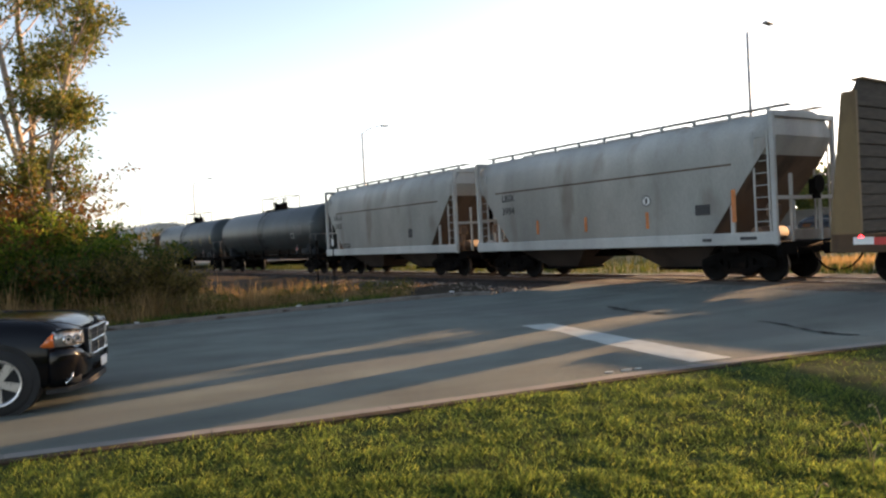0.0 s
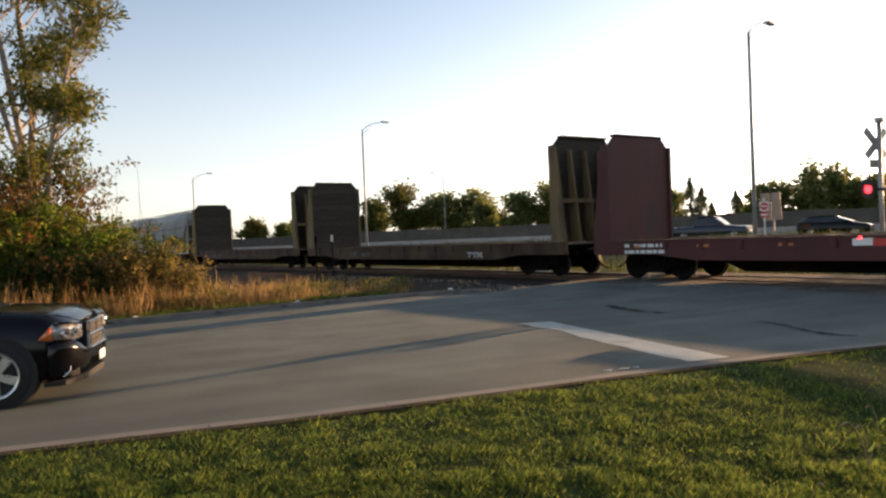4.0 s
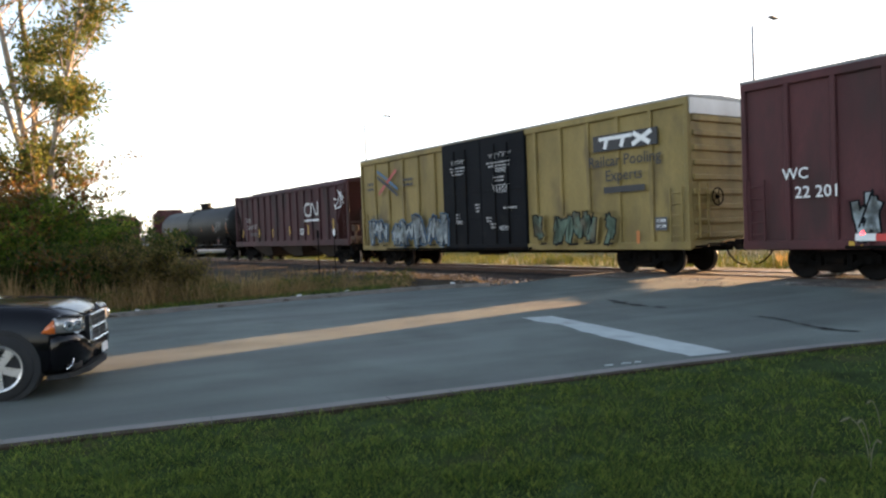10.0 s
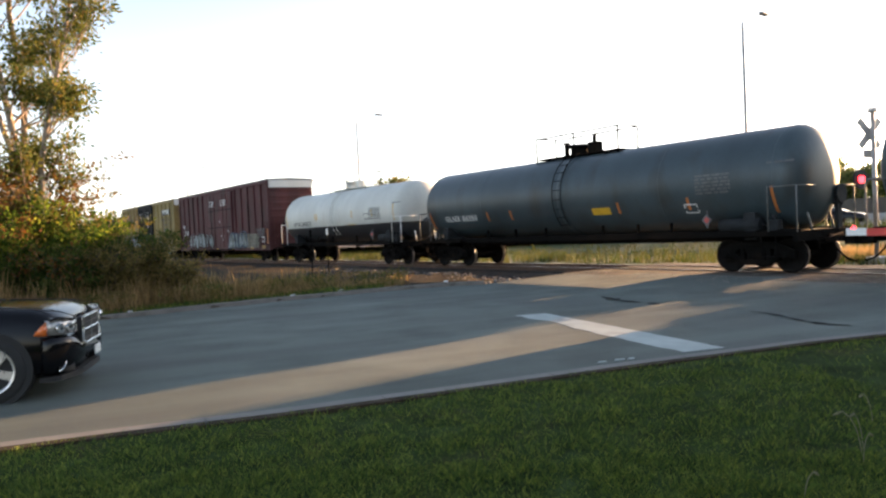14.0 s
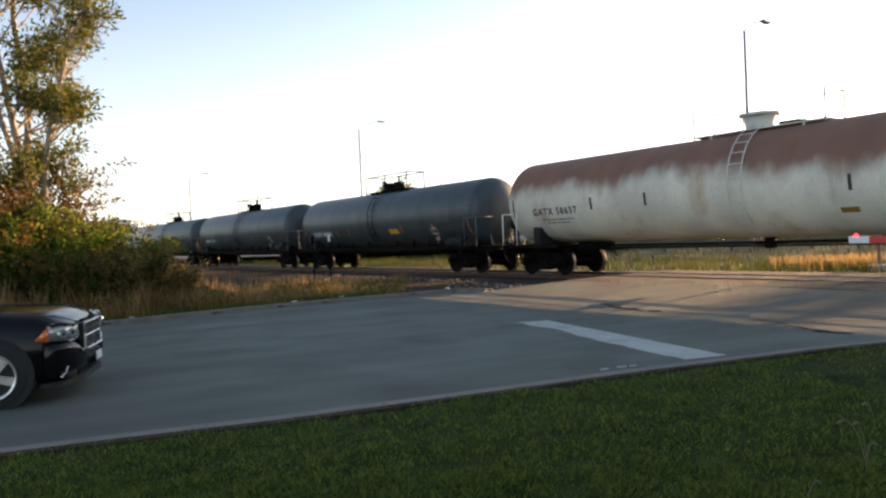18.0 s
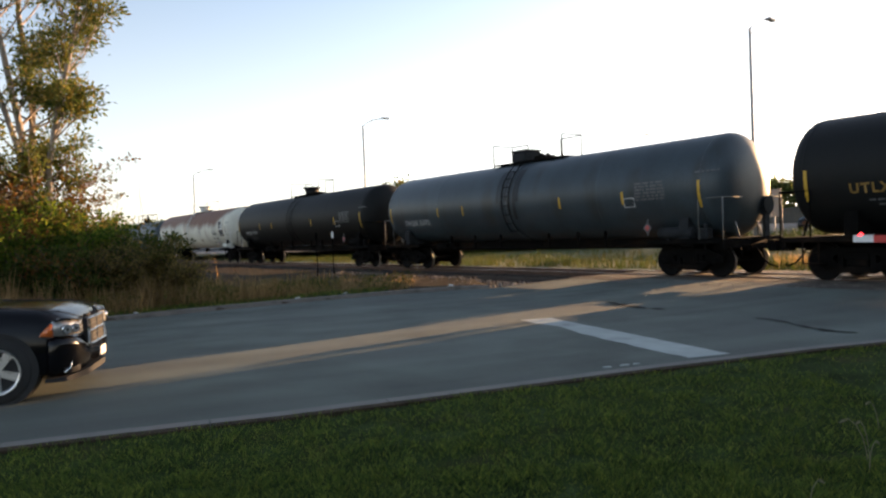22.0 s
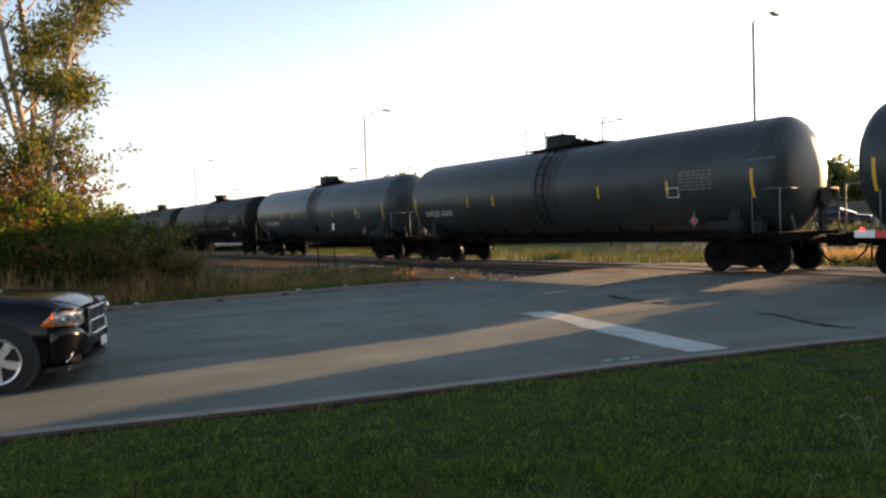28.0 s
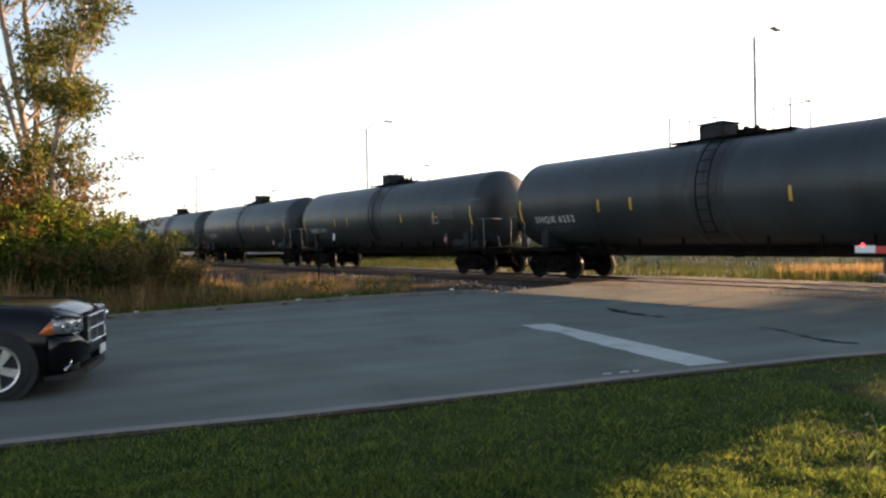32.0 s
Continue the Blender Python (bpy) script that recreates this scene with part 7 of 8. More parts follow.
def build_highway_cars():
    way = math.degrees(math.atan2(-ALONG_W.y, -ALONG_W.x))
    p = Vector((19.2, 53.0))
    c = thing("pickup_truck", "dark blue pickup truck waiting on the highway", "pickup truck", pose(p.x, p.y, 0.455, 0, 0, way))
    st = [(-2.75, 0.5, 0.90, 0.95, 0.93, 1.08, 0.88), (-2.6, 0.42, 0.95, 0.95, 0.97, 1.12, 0.92), (-0.9, 0.42, 0.95, 0.95, 0.98, 1.12, 0.92), (0.9, 0.42, 0.95, 0.95, 0.98, 1.12, 0.90), (1.2, 0.42, 0.95, 0.95, 0.97, 1.14, 0.86), (2.45, 0.42, 0.93, 0.9, 0.94, 1.06, 0.80), (2.75, 0.5, 0.82, 0.85, 0.85, 0.98, 0.7)]
    part("body", Shape().loft([body_ring(*q) for q in st], True), CAR_NAVY, c)
    part("cab_glass", Shape().loft([body_ring(*q) for q in ((-1.0, 1.05, 0.88, 1.15, 0.86, 1.2, 0.8), (-0.75, 1.05, 0.88, 1.45, 0.76, 1.74, 0.66), (0.35, 1.05, 0.88, 1.45, 0.76, 1.76, 0.66), (1.15, 1.05, 0.88, 1.15, 0.84, 1.18, 0.74))], True), GLASS, c, "cab windows")
    part("cab_roof", Shape().loft([[(x, -w, zt), (x, w, zt), (x, w * 0.92, zt + 0.05), (x, -w * 0.92, zt + 0.05)] for x, w, zt in ((-0.78, 0.68, 1.74), (-0.2, 0.69, 1.77), (0.4, 0.67, 1.75))]), CAR_NAVY, c)
    part("cab_pillar", Shape().box(-0.12, -0.80, 1.15, 0.0, -0.70, 1.76), CAR_NAVY, c)
    part("bumper", Shape().box(2.7, -0.85, 0.5, 2.85, 0.85, 0.72, 0.03), CHROME, c)
    part("headlamp", Shape().box(2.6, -0.90, 0.82, 2.78, -0.62, 0.98, 0.02), LENS, c)
    for sy in (-1, 1):
        for x in (1.85, -1.65):
            wheel_of(c, x, sy * 0.86, 0.38, 0.26, sy)
    p = Vector((26.6, 50.3))
    c = thing("sport_utility_car", "dark hatch-backed car waiting on the highway", "car", pose(p.x, p.y, 0.455, 0, 0, way))
    st = [(-2.25, 0.4, 0.80, 0.85, 0.85, 1.0, 0.80), (-2.1, 0.3, 0.90, 0.90, 0.93, 1.05, 0.86), (-0.5, 0.28, 0.92, 0.88, 0.95, 1.05, 0.86), (1.0, 0.28, 0.92, 0.86, 0.94, 1.03, 0.84), (1.9, 0.28, 0.86, 0.78, 0.88, 0.92, 0.75), (2.2, 0.34, 0.66, 0.65, 0.7, 0.78, 0.6)]
    part("body", Shape().loft([body_ring(*q) for q in st], True), CAR_BLACK, c)
    part("glasshouse", Shape().loft([body_ring(*q) for q in ((-2.15, 1.0, 0.84, 1.1, 0.82, 1.14, 0.7), (-1.6, 1.0, 0.85, 1.25, 0.76, 1.43, 0.64), (0.0, 1.0, 0.85, 1.28, 0.76, 1.48, 0.66), (1.15, 1.0, 0.84, 1.06, 0.8, 1.08, 0.7))], True), GLASS, c)
    part("roof", Shape().loft([[(x, -w, zt), (x, w, zt), (x, w * 0.92, zt + 0.04), (x, -w * 0.92, zt + 0.04)] for x, w, zt in ((-1.65, 0.64, 1.42), (-0.6, 0.67, 1.49), (0.15, 0.66, 1.46))]), CAR_BLACK, c)
    for sy in (-1, 1):
        for x in (1.35, -1.35):
            wheel_of(c, x, sy * 0.83, 0.34, 0.22, sy)


# ---- plants ----
def build_left_trees():
    z = -0.12
    # a clump of tall leaning trunks
    rng = random.Random(41)
    t = thing("tree", "tall autumn tree with pale leaning trunks and sparse leaves", "tree", pose(-12.2, 22.2, z))
    s, tips = Shape(), []
    for pts, r in (([(0.55, 0, -0.3), (0.35, 0, 2.2), (-0.05, 0, 4.6), (-0.55, 0.1, 7.2), (-1.0, 0.2, 9.6), (-1.2, 0.2, 12)], 0.16), ([(0.3, 0.3, -0.3), (0.0, 0.3, 2.4), (-0.45, 0.3, 4.8), (-1.1, 0.3, 7.0), (-1.8, 0.4, 9.5)], 0.13), ([(-0.4, 0.8, -0.3), (-0.5, 0.9, 3.0), (-0.3, 1.0, 6.0), (-0.6, 1.0, 9.0), (-0.4, 1.0, 12)], 0.14)):
        line = [Vector(p) for p in pts]
        for k, (a, b) in enumerate(zip(line, line[1:])):
            s.tube(a, b, r, 10, r * 0.82, caps=False)
            r *= 0.82
            if k >= 1:
                for _ in range(4):
                    ang = rng.uniform(0, 6.28)
                    limb(s, a.lerp(b, rng.uniform(0.1, 0.9)), (0.8 * math.cos(ang) - 0.1, 0.7 * math.sin(ang), rng.uniform(0.3, 0.95)), rng.uniform(1.1, 1.9), r * 0.42, 2, rng, tips, 0.55, 3)
    part("trunk", s, BARK, t, "pale leaning trunks with bare twigs")
    keep = [p for p in tips if p.z > 2.8 and p.x < 1.2 + 0.05 * p.z]
    part("crown", flakes("crown", cloud(keep, 8, 0.18, 42), 0.084, 42, 0.0, 0.36), LEAF_TREE, t)
    rng = random.Random(44)
    t = thing("tree", "slender tree with upswept limbs and green-yellow leaves", "tree", pose(-11.05, 21.6, z))
    s, tips = Shape(), []
    line = [Vector(p) for p in ((-0.35, 0, -0.3), (-0.25, 0, 2.6), (-0.2, 0, 4.2), (0.1, 0, 5.6), (0.55, 0, 7.2), (0.95, 0, 9.0), (1.15, 0, 10.6))]
    r = 0.11
    for k, (a, b) in enumerate(zip(line, line[1:])):
        s.tube(a, b, r, 9, r * 0.84, caps=False)
        r *= 0.84
        if k >= 1:
            for _ in range(5):
                ang = rng.uniform(0, 6.28)
                limb(s, a.lerp(b, rng.uniform(0, 1)), (0.68 * math.cos(ang) + 0.10 + 0.09 * k, 0.6 * math.sin(ang), rng.uniform(0.6, 1.3)), rng.uniform(0.8, 1.2) * (0.62 + 0.17 * k), r * 0.45, 2, rng, tips, 0.5, 3)
    part("trunk", s, BARK, t, "slender pale trunk and limbs")
    keep = [p for p in tips if p.z > 2.2 and p.x < 0.85 + 0.2 * (p.z - 2)]
    part("crown", flakes("crown", cloud(keep, 8, 0.19, 45), 0.082, 45, 0.0, 0.36), LEAF_TREE, t)
    # a rust-leaved small tree under them
    bush("rust-leaved small tree under the tall ones", -12.4, 21.0, 4.2, 1.0, LEAF_RUST, 51, 0.055, 13, z, 20)
    bush("rust-orange leafy small tree beside the pale trunks", -13.1, 21.9, 4.9, 0.6, LEAF_RUST, 68, 0.06, 13, z, 14)
    bush("olive and rust leafy small tree", -14.2, 22.9, 4.6, 1.3, LEAF_RUST, 63, 0.06, 14, z, 22)
    bush("olive leafy small tree in the thicket", -13.2, 22.8, 3.7, 1.0, LEAF_AUTUMN, 64, 0.06, 14, z, 20)
    bush("olive leafy bush below the tall trees", -11.9, 21.3, 3.4, 0.8, LEAF_AUTUMN, 65, 0.055, 14, z, 18)
    bush("yellow-green leafy bush beside the road", -10.7, 19.9, 2.9, 1.5, LEAF_GREEN, 52, 0.055, 15, z, 20)
    bush("yellow-green leafy bush beside the road", -12.6, 20.4, 3.3, 1.5, LEAF_GREEN, 53, 0.055, 15, z, 20)
    bush("olive bush at the edge of the thicket", -9.2, 20.6, 1.75, 1.2, LEAF_AUTUMN, 54, 0.05, 15, z, 20)
    bush("bush with yellow and orange autumn leaves", -9.4, 19.0, 2.0, 0.5, LEAF_GOLD, 55, 0.05, 3, z)
    bush("dark green low bush under the trees", -9.9, 19.0, 1.7, 1.3, LEAF_DARK, 56, 0.055, 16, z)
    bush("dark green low bush beside the road", -11.6, 18.3, 1.7, 1.4, LEAF_DARK, 66, 0.055, 16, z)
    bush("dark green bush at the edge of the thicket", -8.9, 19.6, 2.1, 1.1, LEAF_DARK, 67, 0.055, 16, z)
    bush("olive-brown brushy thicket of thin stems", -8.3, 19.5, 2.05, 1.15, LEAF_BROWN, 57, 0.04, 10, z, stems=170)
    bush("olive-brown brushy thicket of thin stems", -7.6, 20.2, 1.4, 1.0, LEAF_BROWN, 58, 0.038, 10, z, stems=150)
    bush("low brown thicket of thin stems", -6.8, 20.7, 0.75, 0.7, LEAF_BROWN, 62, 0.032, 8, z, stems=100)
    bush("dark bushes filling the thicket", -13.8, 23.5, 3.4, 2.2, LEAF_DARK, 59, 0.09, 7, z)
    bush("dark bushes filling the thicket", -16.5, 21.5, 3.6, 2.6, LEAF_GREEN, 60, 0.09, 7, z)
    # bare twigs reaching out over the railway side
    t = thing("sapling", "bare leafless sapling with thin twigs", "tree", pose(-10.4, 22.4, z))
    s, tips = Shape(), []
    rng = random.Random(61)
    for k in range(2):
        limb(s, (0.1 * k, 0, -0.2), (0.3 + 0.22 * k, 0.1, 1.0), 2.9 + 0.2 * k, 0.022, 1, rng, tips, 0.4, 5)
    part("stem", s, TWIG, t)


def bush(label, x, y, height, radius, leaf, seed, size, per, z, stems=14):
    rng = random.Random(seed)
    b = thing("bush", label, "bush", pose(x, y, z))
    s, tips = Shape(), []
    for k in range(stems):
        a = rng.uniform(0, 6.28)
        rr = rng.uniform(0, 0.55) * radius
        p = Vector((rr * math.cos(a), rr * math.sin(a), -0.1))
        d = Vector((0.45 * math.cos(a), 0.45 * math.sin(a), 1))
        ln = height * rng.uniform(0.45, 0.92)
        if stems > 30:
            q = p + d.normalized() * ln * 1.1
            s.tube(p, p.lerp(q, 0.6) + Vector((rng.uniform(-0.1, 0.1), rng.uniform(-0.1, 0.1), 0)), 0.012, 5, 0.008, caps=False)
            for _ in range(5):
                f = rng.uniform(0.35, 1)
                w = p.lerp(q, f)
                e = w + Vector((rng.uniform(-0.35, 0.35), rng.uniform(-0.35, 0.35), rng.uniform(0.05, 0.4)))
                s.tube(w, e, 0.007, 4, 0.003, caps=False)
                tips += [w, e]
        else:
            limb(s, p, d, ln, 0.03, 2, rng, tips, 0.6, 3)
    top = max(t.z for t in tips)
    f = height / top
    s.v = [(p[0], p[1], p[2] * f) for p in s.v]
    tips = [Vector((t.x, t.y, t.z * f)) for t in tips]
    tagged(part("brushwood", s, TWIG if stems > 30 else BARK_DARK, b), kind="stuff")
    part("leaves", flakes("leaves", cloud(tips, per, size * 1.9, seed), size, seed), leaf, b)
    return b


def build_grass():
    rng = np.random.default_rng(71)
    # lawn: dense near the camera, thinner farther off
    xs, ys = [], []
    pts = []
    for n, y0, y1, spread in ((125000, 2.6, 5.4, 0.66), (95000, 5.4, 9.9, 0.66)):
        y = rng.uniform(y0, y1, n)
        x = y * (rng.uniform(-spread, spread, n) + rng.normal(0, 0.05, n))
        y = y - np.where(y < y0 + 0.8, rng.exponential(0.35, n), 0.0) * (y0 < 3)
        pts.append(np.column_stack([x, y]))
    pts.append(np.column_stack([rng.uniform(-14, 14, 70000), rng.uniform(-6, 11, 70000)]))
    pts = np.concatenate(pts)
    edge = np.interp(pts[:, 0], *NEAR_XY)
    pts = pts[pts[:, 1] < edge - 0.13]
    bare = np.array([noise.noise(Vector((p[0] * 0.8, p[1] * 0.8, 5))) for p in pts])
    pts = pts[(bare < 0.4) | (rng.uniform(size=len(pts)) < 0.6)]
    # worn bare patches, and a thin brown strip along the kerb
    wob = np.array([0.35 * noise.noise(Vector((p[0] * 1.7, p[1] * 1.7, 11))) for p in pts])
    for px, py, pa, pb in ((4.6, 8.0, 0.72, 0.85), (2.67, 8.22, 0.30, 0.16), (5.6, 8.9, 0.7, 0.4)):
        pts_far = np.hypot((pts[:, 0] - px) / pa, (pts[:, 1] - py) / pb) + wob > 1
        take = pts_far | (rng.uniform(size=len(pts)) < 0.14)
        pts, wob = pts[take], wob[take]
    d = np.interp(pts[:, 0], *NEAR_XY) - pts[:, 1]
    pts = pts[rng.uniform(size=len(pts)) < np.clip((d + 0.5 * wob) / 0.42, 0.12, 1)]
    z = np.array([ground_z(p[0], p[1]) for p in pts]) - 0.005
    clump = np.array([noise.noise(Vector((p[0] * 3.0, p[1] * 3.0, 8))) + 0.6 * noise.noise(Vector((p[0] * 9.0, p[1] * 9.0, 3))) for p in pts])
    me = blades("lawn_grass", pts, z, 0.038 + 0.034 * np.clip(clump, -0.6, 1), 0.0085, 72, 0.8)
    thing("lawn_grass", "short mown green grass with dry tips", "grass", shape=me, material=BLADE, kind="stuff")
    # tall weeds at the lawn's far corner
    for wx, wy, h, lean in ((2.98, 5.30, 0.36, -0.12), (3.06, 5.42, 0.30, -0.05), (2.90, 5.14, 0.24, 0.06), (2.2, 4.56, 0.20, 0.07), (3.5, 6.05, 0.26, -0.06)):
        w = thing("weed_stalk", "tall pale weed stalk with a drooping head", "weed", pose(wx, wy, ground_z(wx, wy) - 0.01))
        pts = [(lean * f * f, 0.02 * f, h * (1.25 * f - 0.3 * f ** 3)) for f in (0, 0.25, 0.5, 0.75, 1.0)]
        part("stem", Shape().path(pts, 0.0034, 5), WEED_PALE, w)
        e = Vector(pts[-1])
        tip = e + Vector((lean * 0.55, 0.01, -0.03))
        part("seed_head", Shape().tube(e, e.lerp(tip, 0.5), 0.004, 6, 0.011).tube(e.lerp(tip, 0.5), tip, 0.011, 6, 0.003), WEED_PALE, w, "pale drooping seed head")
        for side in (-1, 1):
            b = Vector(pts[1])
            part("leaf", Shape().add([b, b + Vector((side * 0.05, 0.01, 0.06)), b + Vector((side * 0.12, 0.0, 0.05)), b + Vector((side * 0.055, -0.006, 0.045))], [(0, 1, 2, 3)]), BLADE, w)
    # golden grass on the verge, between the far kerb and the railway
    n = 16000
    x = rng.uniform(-16, 0.5, n)
    y = np.interp(x, *FAR_XY) + 0.25 + rng.gamma(2.0, 1.35, n)
    p = np.column_stack([x, y])
    across = p @ np.array([N.x, N.y])
    clump = np.array([noise.noise(Vector((q[0] * 0.55, q[1] * 0.55, 2))) for q in p])
    keep = (across < 16.6) & ((clump > -0.12) | (rng.uniform(size=n) < 0.25)) & (x < -0.9 - 0.6 * rng.uniform(size=n))
    p = p[keep]
    d = p[:, 1] - np.interp(p[:, 0], *FAR_XY)
    bunch = np.array([noise.noise(Vector((a * 1.3, b * 1.3, 6))) for a, b in p])
    tall = np.clip(0.26 + 0.085 * (-2.5 - p[:, 0]), 0.2, 0.8) * np.clip(d / 1.1, 0.25, 1) * np.clip(0.95 + 0.9 * bunch, 0.35, 1.6)
    z = np.array([ground_z(q[0], q[1]) for q in p]) - 0.02
    weeds = p[bunch < -0.05]
    at = np.repeat(weeds, 3, axis=0) + rng.normal(size=(3 * len(weeds), 2)) * 0.08
    at = np.column_stack([at, rng.uniform(0.0, 0.5, len(at)) + np.repeat(z[bunch < -0.05], 3)])
    thing("verge_weeds", "low brown and green weeds among the dry grass", "weeds", shape=flakes("verge_weeds", at, 0.035, 77), material=LEAF_AUTUMN, kind="stuff")
    thing("verge_grass", "tall dry golden grass on the verge", "grass", shape=blades("verge_grass", p, z, tall, 0.022, 74, 0.25), material=STRAW, kind="stuff")
    n = 9000
    x = rng.uniform(-16, -1.6, n)
    p = np.column_stack([x, np.interp(x, *FAR_XY) + rng.uniform(0.18, 1.3, n)])
    z = np.array([ground_z(q[0], q[1]) for q in p]) - 0.01
    thing("kerb_grass", "short green grass behind the far kerb", "grass", shape=blades("kerb_grass", p, z, 0.12, 0.016, 75, 0.5), material=BLADE, kind="stuff")
    # the field behind the railway
    n = 36000
    s, q = rng.uniform(-16, 75, n), 23.4 + rng.gamma(1.6, 3.4, n)
    patchy = np.array([noise.noise(Vector((a * 0.35, b * 0.6, 4))) for a, b in zip(s, q)])
    keep = (q < 43) & ~((s < 3) & (q < 27 - 0.5 * s)) & ((patchy > -0.1) | (rng.uniform(size=n) < 0.3))
    s, q = s[keep], q[keep]
    p = np.column_stack([U.x * s + N.x * q, U.y * s + N.y * q])
    z = np.array([ground_z(a, b) for a, b in p]) - 0.03
    n = 1700
    dx, dy = np.clip(rng.normal(0, 1.0, n), -2, 2), rng.normal(0, 0.8, n)
    dry = np.column_stack([14.9 + 1.1 * dx * 1.0 + 0.4 * dy, 26.9 - 0.75 * dx + 1.0 * dy])
    dry = dry[dry @ np.array([N.x, N.y]) > 23.2]
    zd = np.array([ground_z(a, b) for a, b in dry]) - 0.02
    thing("dry_grass", "stand of tall dry orange-brown grass behind the railway", "grass", shape=blades("dry_grass", dry, zd, 0.42, 0.03, 78, 0.25), material=STRAW, kind="stuff")
    k = rng.uniform(size=12000)
    s2, q2 = rng.uniform(-10, 80, 12000), 37.5 + 6.6 * k
    p2 = np.column_stack([U.x * s2 + N.x * q2, U.y * s2 + N.y * q2])
    z2 = np.array([ground_z(a, b) for a, b in p2]) - 0.03
    thing("roadside_weeds", "dark green weeds along the edge of the highway", "weeds", shape=blades("roadside_weeds", p2, z2, 0.5 + 0.2 * rng.uniform(size=12000), 0.06, 79, 0.3), material=WEED_GREEN, kind="stuff")
    thing("field_grass", "tall green and yellow grass behind the railway", "grass", shape=blades("field_grass", p, z, 0.34, 0.035, 76, 0.3), material=FIELD_GRASS, kind="stuff")


def build_stones():
    """Loose ballast stones and litter beside the track."""
    rng = random.Random(81)
    s = Shape()
    for k in range(3600):
        a, c = rng.uniform(12, 62), CENTRE - abs(rng.gauss(1.2, 0.9)) - 0.3
        if a < 24 and c > 17.9 and rng.random() < 0.8:
            continue
        p = spot(a, c)
        r = rng.uniform(0.02, 0.055) * (1.5 if rng.random() < 0.06 else 1)
        zz = -0.2 - 0.22 * ease(CENTRE - c, 1.8, 3.1)
        if region(p.x, p.y) == "verge":
            zz = ground_z(p.x, p.y)
        vs = [(r, 0, 0), (-r, 0, 0), (0, r, 0), (0, -r, 0), (0, 0, r * 0.8), (0, 0, -r * 0.8)]
        m = Matrix.Translation((p.x, p.y, zz + r * 0.4)) @ Euler((rng.uniform(0, 3), rng.uniform(0, 3), rng.uniform(0, 3))).to_matrix().to_4x4() @ Matrix.Diagonal((1, rng.uniform(0.6, 1), rng.uniform(0.6, 1), 1))
        s.add([m @ Vector(v) for v in vs], [(0, 2, 4), (2, 1, 4), (1, 3, 4), (3, 0, 4), (2, 0, 5), (1, 2, 5), (3, 1, 5), (0, 3, 5)])
    me = raw("ballast_stones", s.v, s.f)
    thing("ballast_stones", "loose grey-brown ballast stones beside the rails", "stones", shape=me, material=BALLAST, kind="stuff")
    s = Shape()
    for k in range(900):
        a, c = rng.uniform(13, 33), 17.4 - abs(rng.gauss(0, 1.3))
        p = spot(a, c)
        if region(p.x, p.y) not in ("verge", "bed"):
            continue
        r = rng.uniform(0.015, 0.05)
        zz = ground_z(p.x, p.y) if region(p.x, p.y) == "verge" else -0.27
        vs = [(r, 0, 0), (-r, 0, 0), (0, r, 0), (0, -r, 0), (0, 0, r * 0.8), (0, 0, -r * 0.8)]
        m = Matrix.Translation((p.x, p.y, zz + r * 0.5)) @ Euler((rng.uniform(0, 3), rng.uniform(0, 3), rng.uniform(0, 3))).to_matrix().to_4x4()
        s.add([m @ Vector(v) for v in vs], [(0, 2, 4), (2, 1, 4), (1, 3, 4), (3, 0, 4), (2, 0, 5), (1, 2, 5), (3, 1, 5), (0, 3, 5)])
    thing("roadside_gravel", "pale loose gravel and chips beside the track", "gravel", shape=raw("roadside_gravel", s.v, s.f), material=GRAVEL, kind="stuff")
    # grit and broken asphalt crumbs carried onto the crossing
    s = Shape()
    for k in range(2600):
        a, c = rng.uniform(-6, 17.5), CENTRE - 2.25 - abs(rng.gauss(0, 1.1))
        p = spot(a, c)
        if noise.noise(Vector((p.x * 0.7, p.y * 0.7, 9))) < -0.08 or region(p.x, p.y) != "road":
            continue
        r = rng.uniform(0.008, 0.03)
        zz = road_z(p.x, p.y) + 0.004
        ang = rng.uniform(0, 3)
        vs = [(p.x + r * math.cos(ang + q), p.y + r * math.sin(ang + q) * 0.8, zz + (0 if q else r * 0.4)) for q in (0, 2.0, 4.1)] + [(p.x, p.y, zz + r * 0.7)]
        s.add(vs, [(0, 1, 3), (1, 2, 3), (2, 0, 3)])
    thing("crossing_grit", "brown grit and crumbs of asphalt on the crossing", "grit", shape=raw("crossing_grit", s.v, s.f), material=GRAVEL, kind="stuff")
    # rubble at the end of the kerb
    for k in range(34):
        x, y = rng.uniform(-0.6, 4.6), 0
        y = 22.2 + (x - 1.3) * 0.5 + rng.uniform(0.0, 1.3)
        r = rng.uniform(0.03, 0.09)
        st = Shape()
        ring = lambda q, zz: [(q * r * math.cos(6.283 * i / 6 + k) * (1 + 0.25 * math.sin(i * 7 + k)), q * r * math.sin(6.283 * i / 6 + k), zz * r) for i in range(6)]
        st.loft([ring(0.7, -0.5), ring(1, 0.1), ring(0.6, 0.8)])
        thing("rubble_stone", "lump of broken stone at the roadside", "stone", pose(x, y, -0.2 + r * 0.4), shape=st, material=CONCRETE, group="rubble at the roadside")
    for x, y in ((-2.75, 20.75), (-3.9, 19.85), (0.2, 22.3), (-7.2, 17.35)):
        st = Shape().prism([(-0.07, -0.04), (0.05, -0.05), (0.08, 0.03), (-0.02, 0.06)], 2, 0, 0.03)
        thing("litter", "scrap of white litter on the verge", "litter", pose(x, y, ground_z(x, y) + 0.02, 8, 5, 40 * x), shape=st, material=SIGN_WHITE, group="litter on the verge")


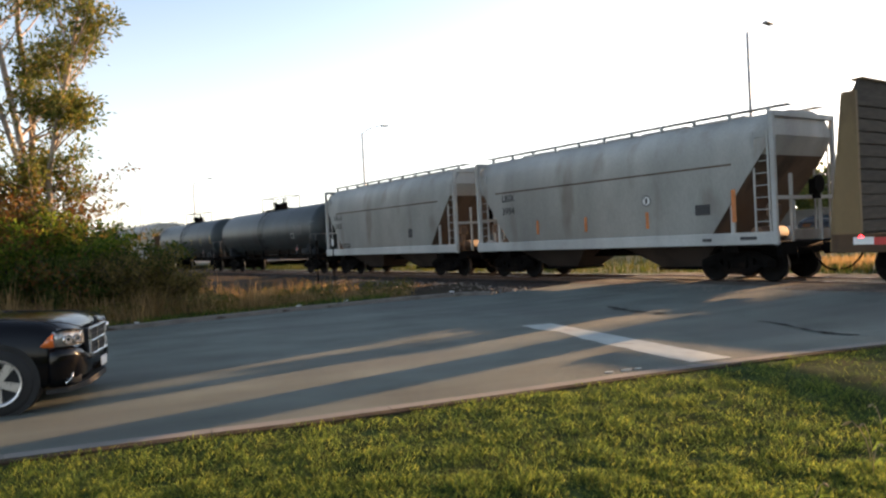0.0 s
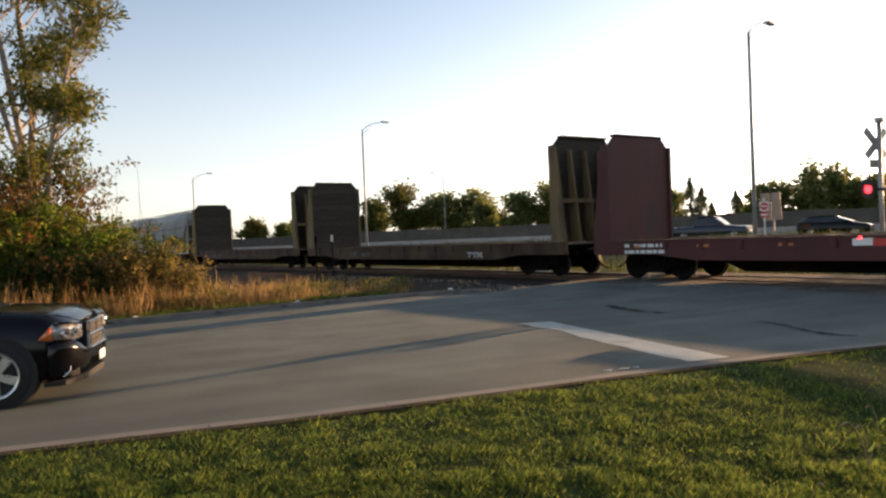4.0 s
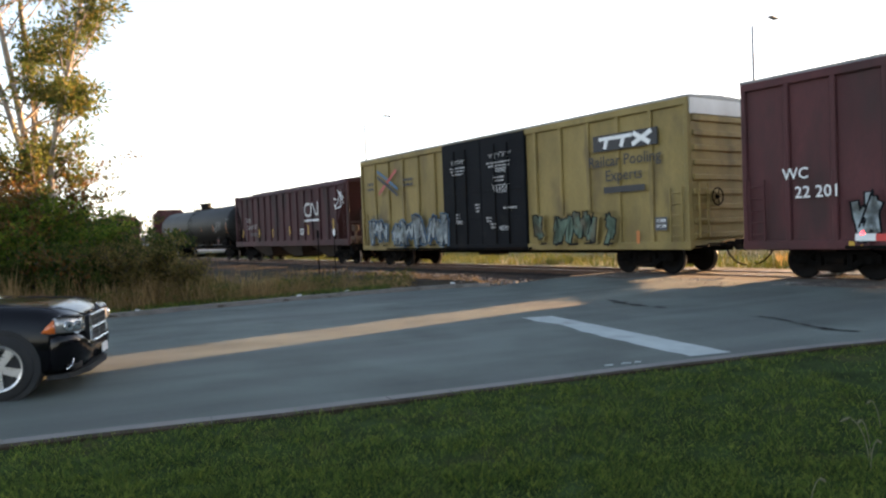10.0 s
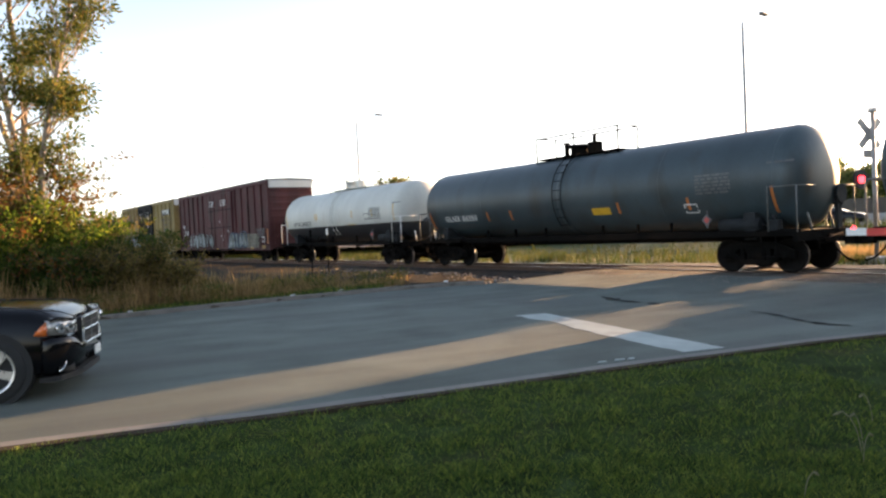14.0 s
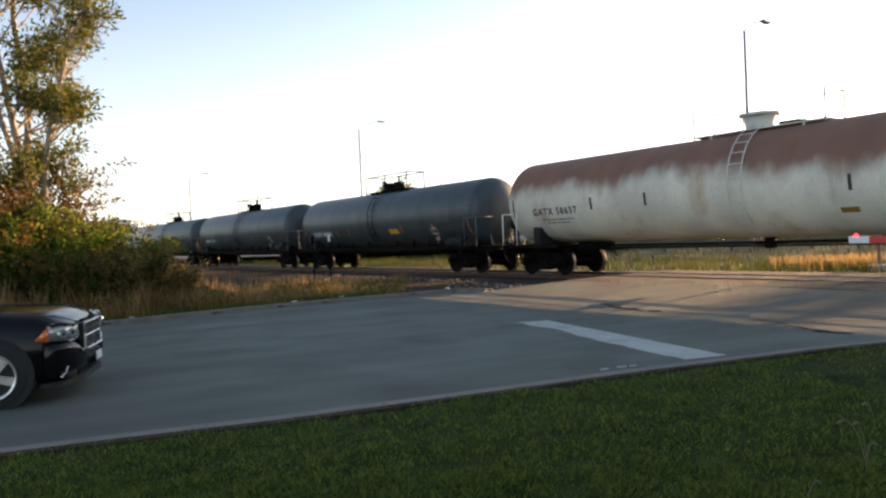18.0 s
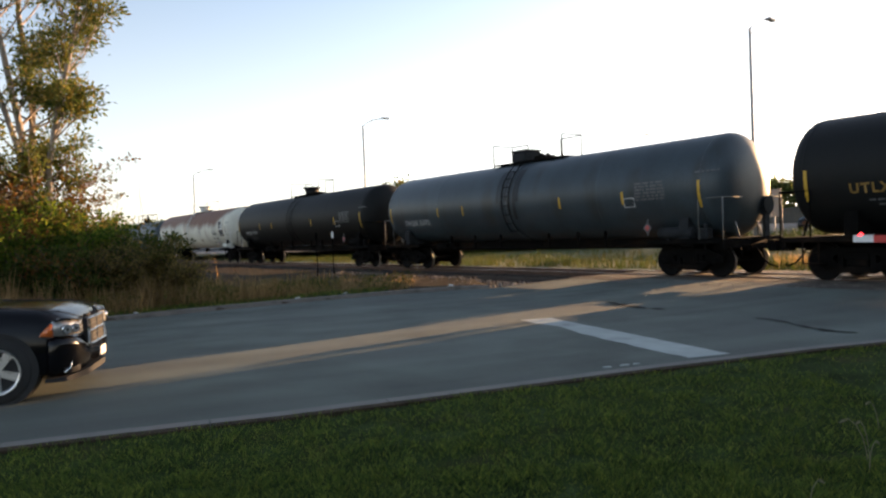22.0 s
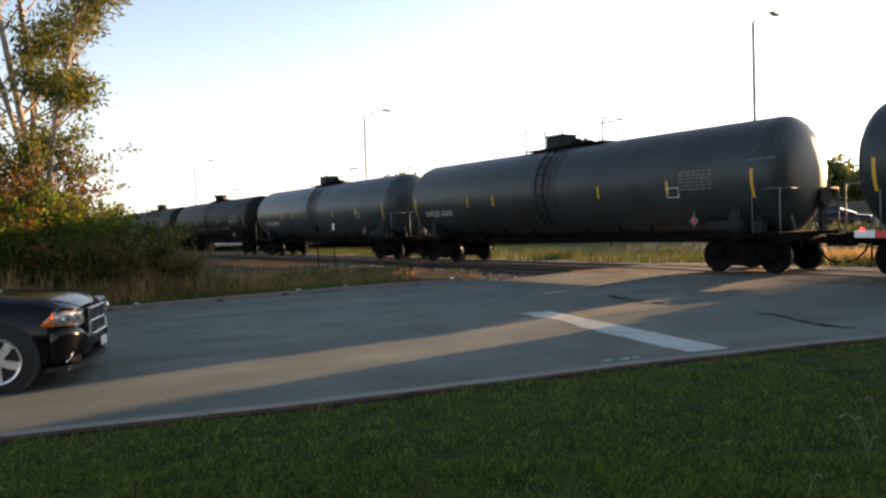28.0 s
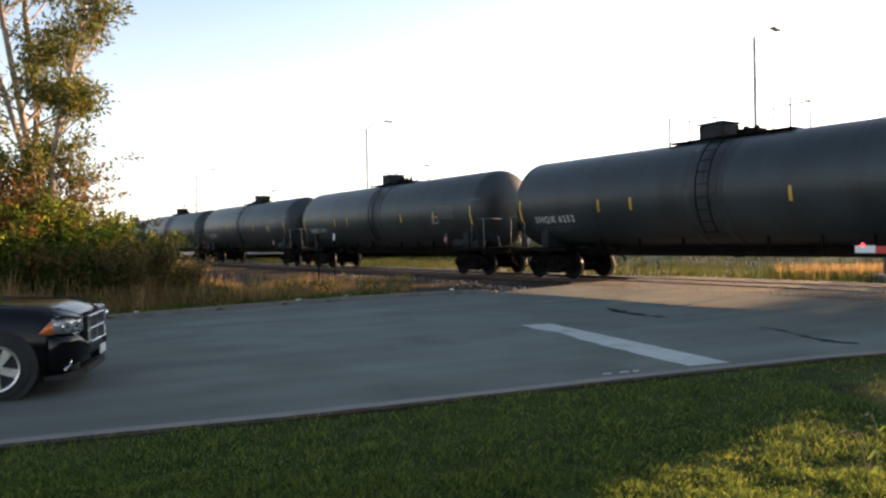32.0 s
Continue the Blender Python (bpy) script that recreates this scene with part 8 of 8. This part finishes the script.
def build_far_trees():
    g = "trees beyond the highway"
    for k, (x, y, h, w) in enumerate(((12.0, 112, 7.4, 3.2), (17.0, 114, 9.2, 3.6), (22.5, 110, 10.6, 4.2), (28.0, 111, 9.6, 3.4), (7.0, 118, 7.0, 3.2), (45.5, 90, 8.6, 4.0), (40.5, 92, 6.4, 2.6), (51.5, 90, 6.8, 3.4), (58.0, 92, 7.4, 3.6), (-19, 140, 7.0, 3.0), (-13.0, 141, 9.0, 3.6), (-6.0, 139, 11.6, 4.2), (0.5, 141, 9.6, 4.0), (6.0, 140, 10.2, 3.8), (-26, 146, 6.0, 3.0), (-50, 200, 7.8, 4.4), (-42, 202, 6.4, 3.6), (-60, 204, 6.6, 3.6), (-75, 215, 6.0, 4.0), (-90, 240, 8.5, 5.0), (-105, 245, 8.0, 5.0), (66, 95, 7.6, 3.8), (75, 96, 8.0, 4.0), (36, 118, 6.6, 3.2), (32.5, 116, 6.2, 3.0))):
        auto = k in (11, 15)
        broad_tree("leafy tree beyond the highway wall" if not auto else "tree turning yellow beyond the highway", x, y, 0.4, h, w, 100 + k, LEAF_AUTUMN if auto else LEAF_FAR, BARK_DARK, 0.27 if y < 130 else 0.34, 6, group=g)
    # unseen trees added towards the low sun, to dim its light under the train
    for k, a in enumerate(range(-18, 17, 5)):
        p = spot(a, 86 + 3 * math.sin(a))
        broad_tree("unseen thinly leaved tree added to dim the low sun", p.x, p.y, 0.4, 9.7 + 0.4 * math.sin(2.3 * k), 4.6, 300 + k, LEAF_FAR, BARK_DARK, 0.30, 5, group=g)
    for k, (x, y, h) in enumerate(((36.2, 108, 8.4), (38.2, 109, 7.0), (40.0, 110, 4.6), (42.8, 108, 6.2), (44.6, 111, 5.2), (-16.0, 136, 7.8))):
        spruce("dark pointed spruce beyond the highway wall", x, y, 0.4, h, 200 + k)


build_highway()
for lx, ly, way in ((17.25, 41.0, 1), (-7.0, 70.0, 1), (-37.2, 113.0, 1), (-71.5, 163.0, 1), (0.8, 136.0, -1), (28.8, 98.0, -1)):
    street_lamp(lx, ly, 12.4, "tall grey street lamp with a curved arm", way)
build_signs()
build_crossing_signal()
build_sedan()
build_highway_cars()
build_left_trees()
build_stones()
build_grass()
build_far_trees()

motions()
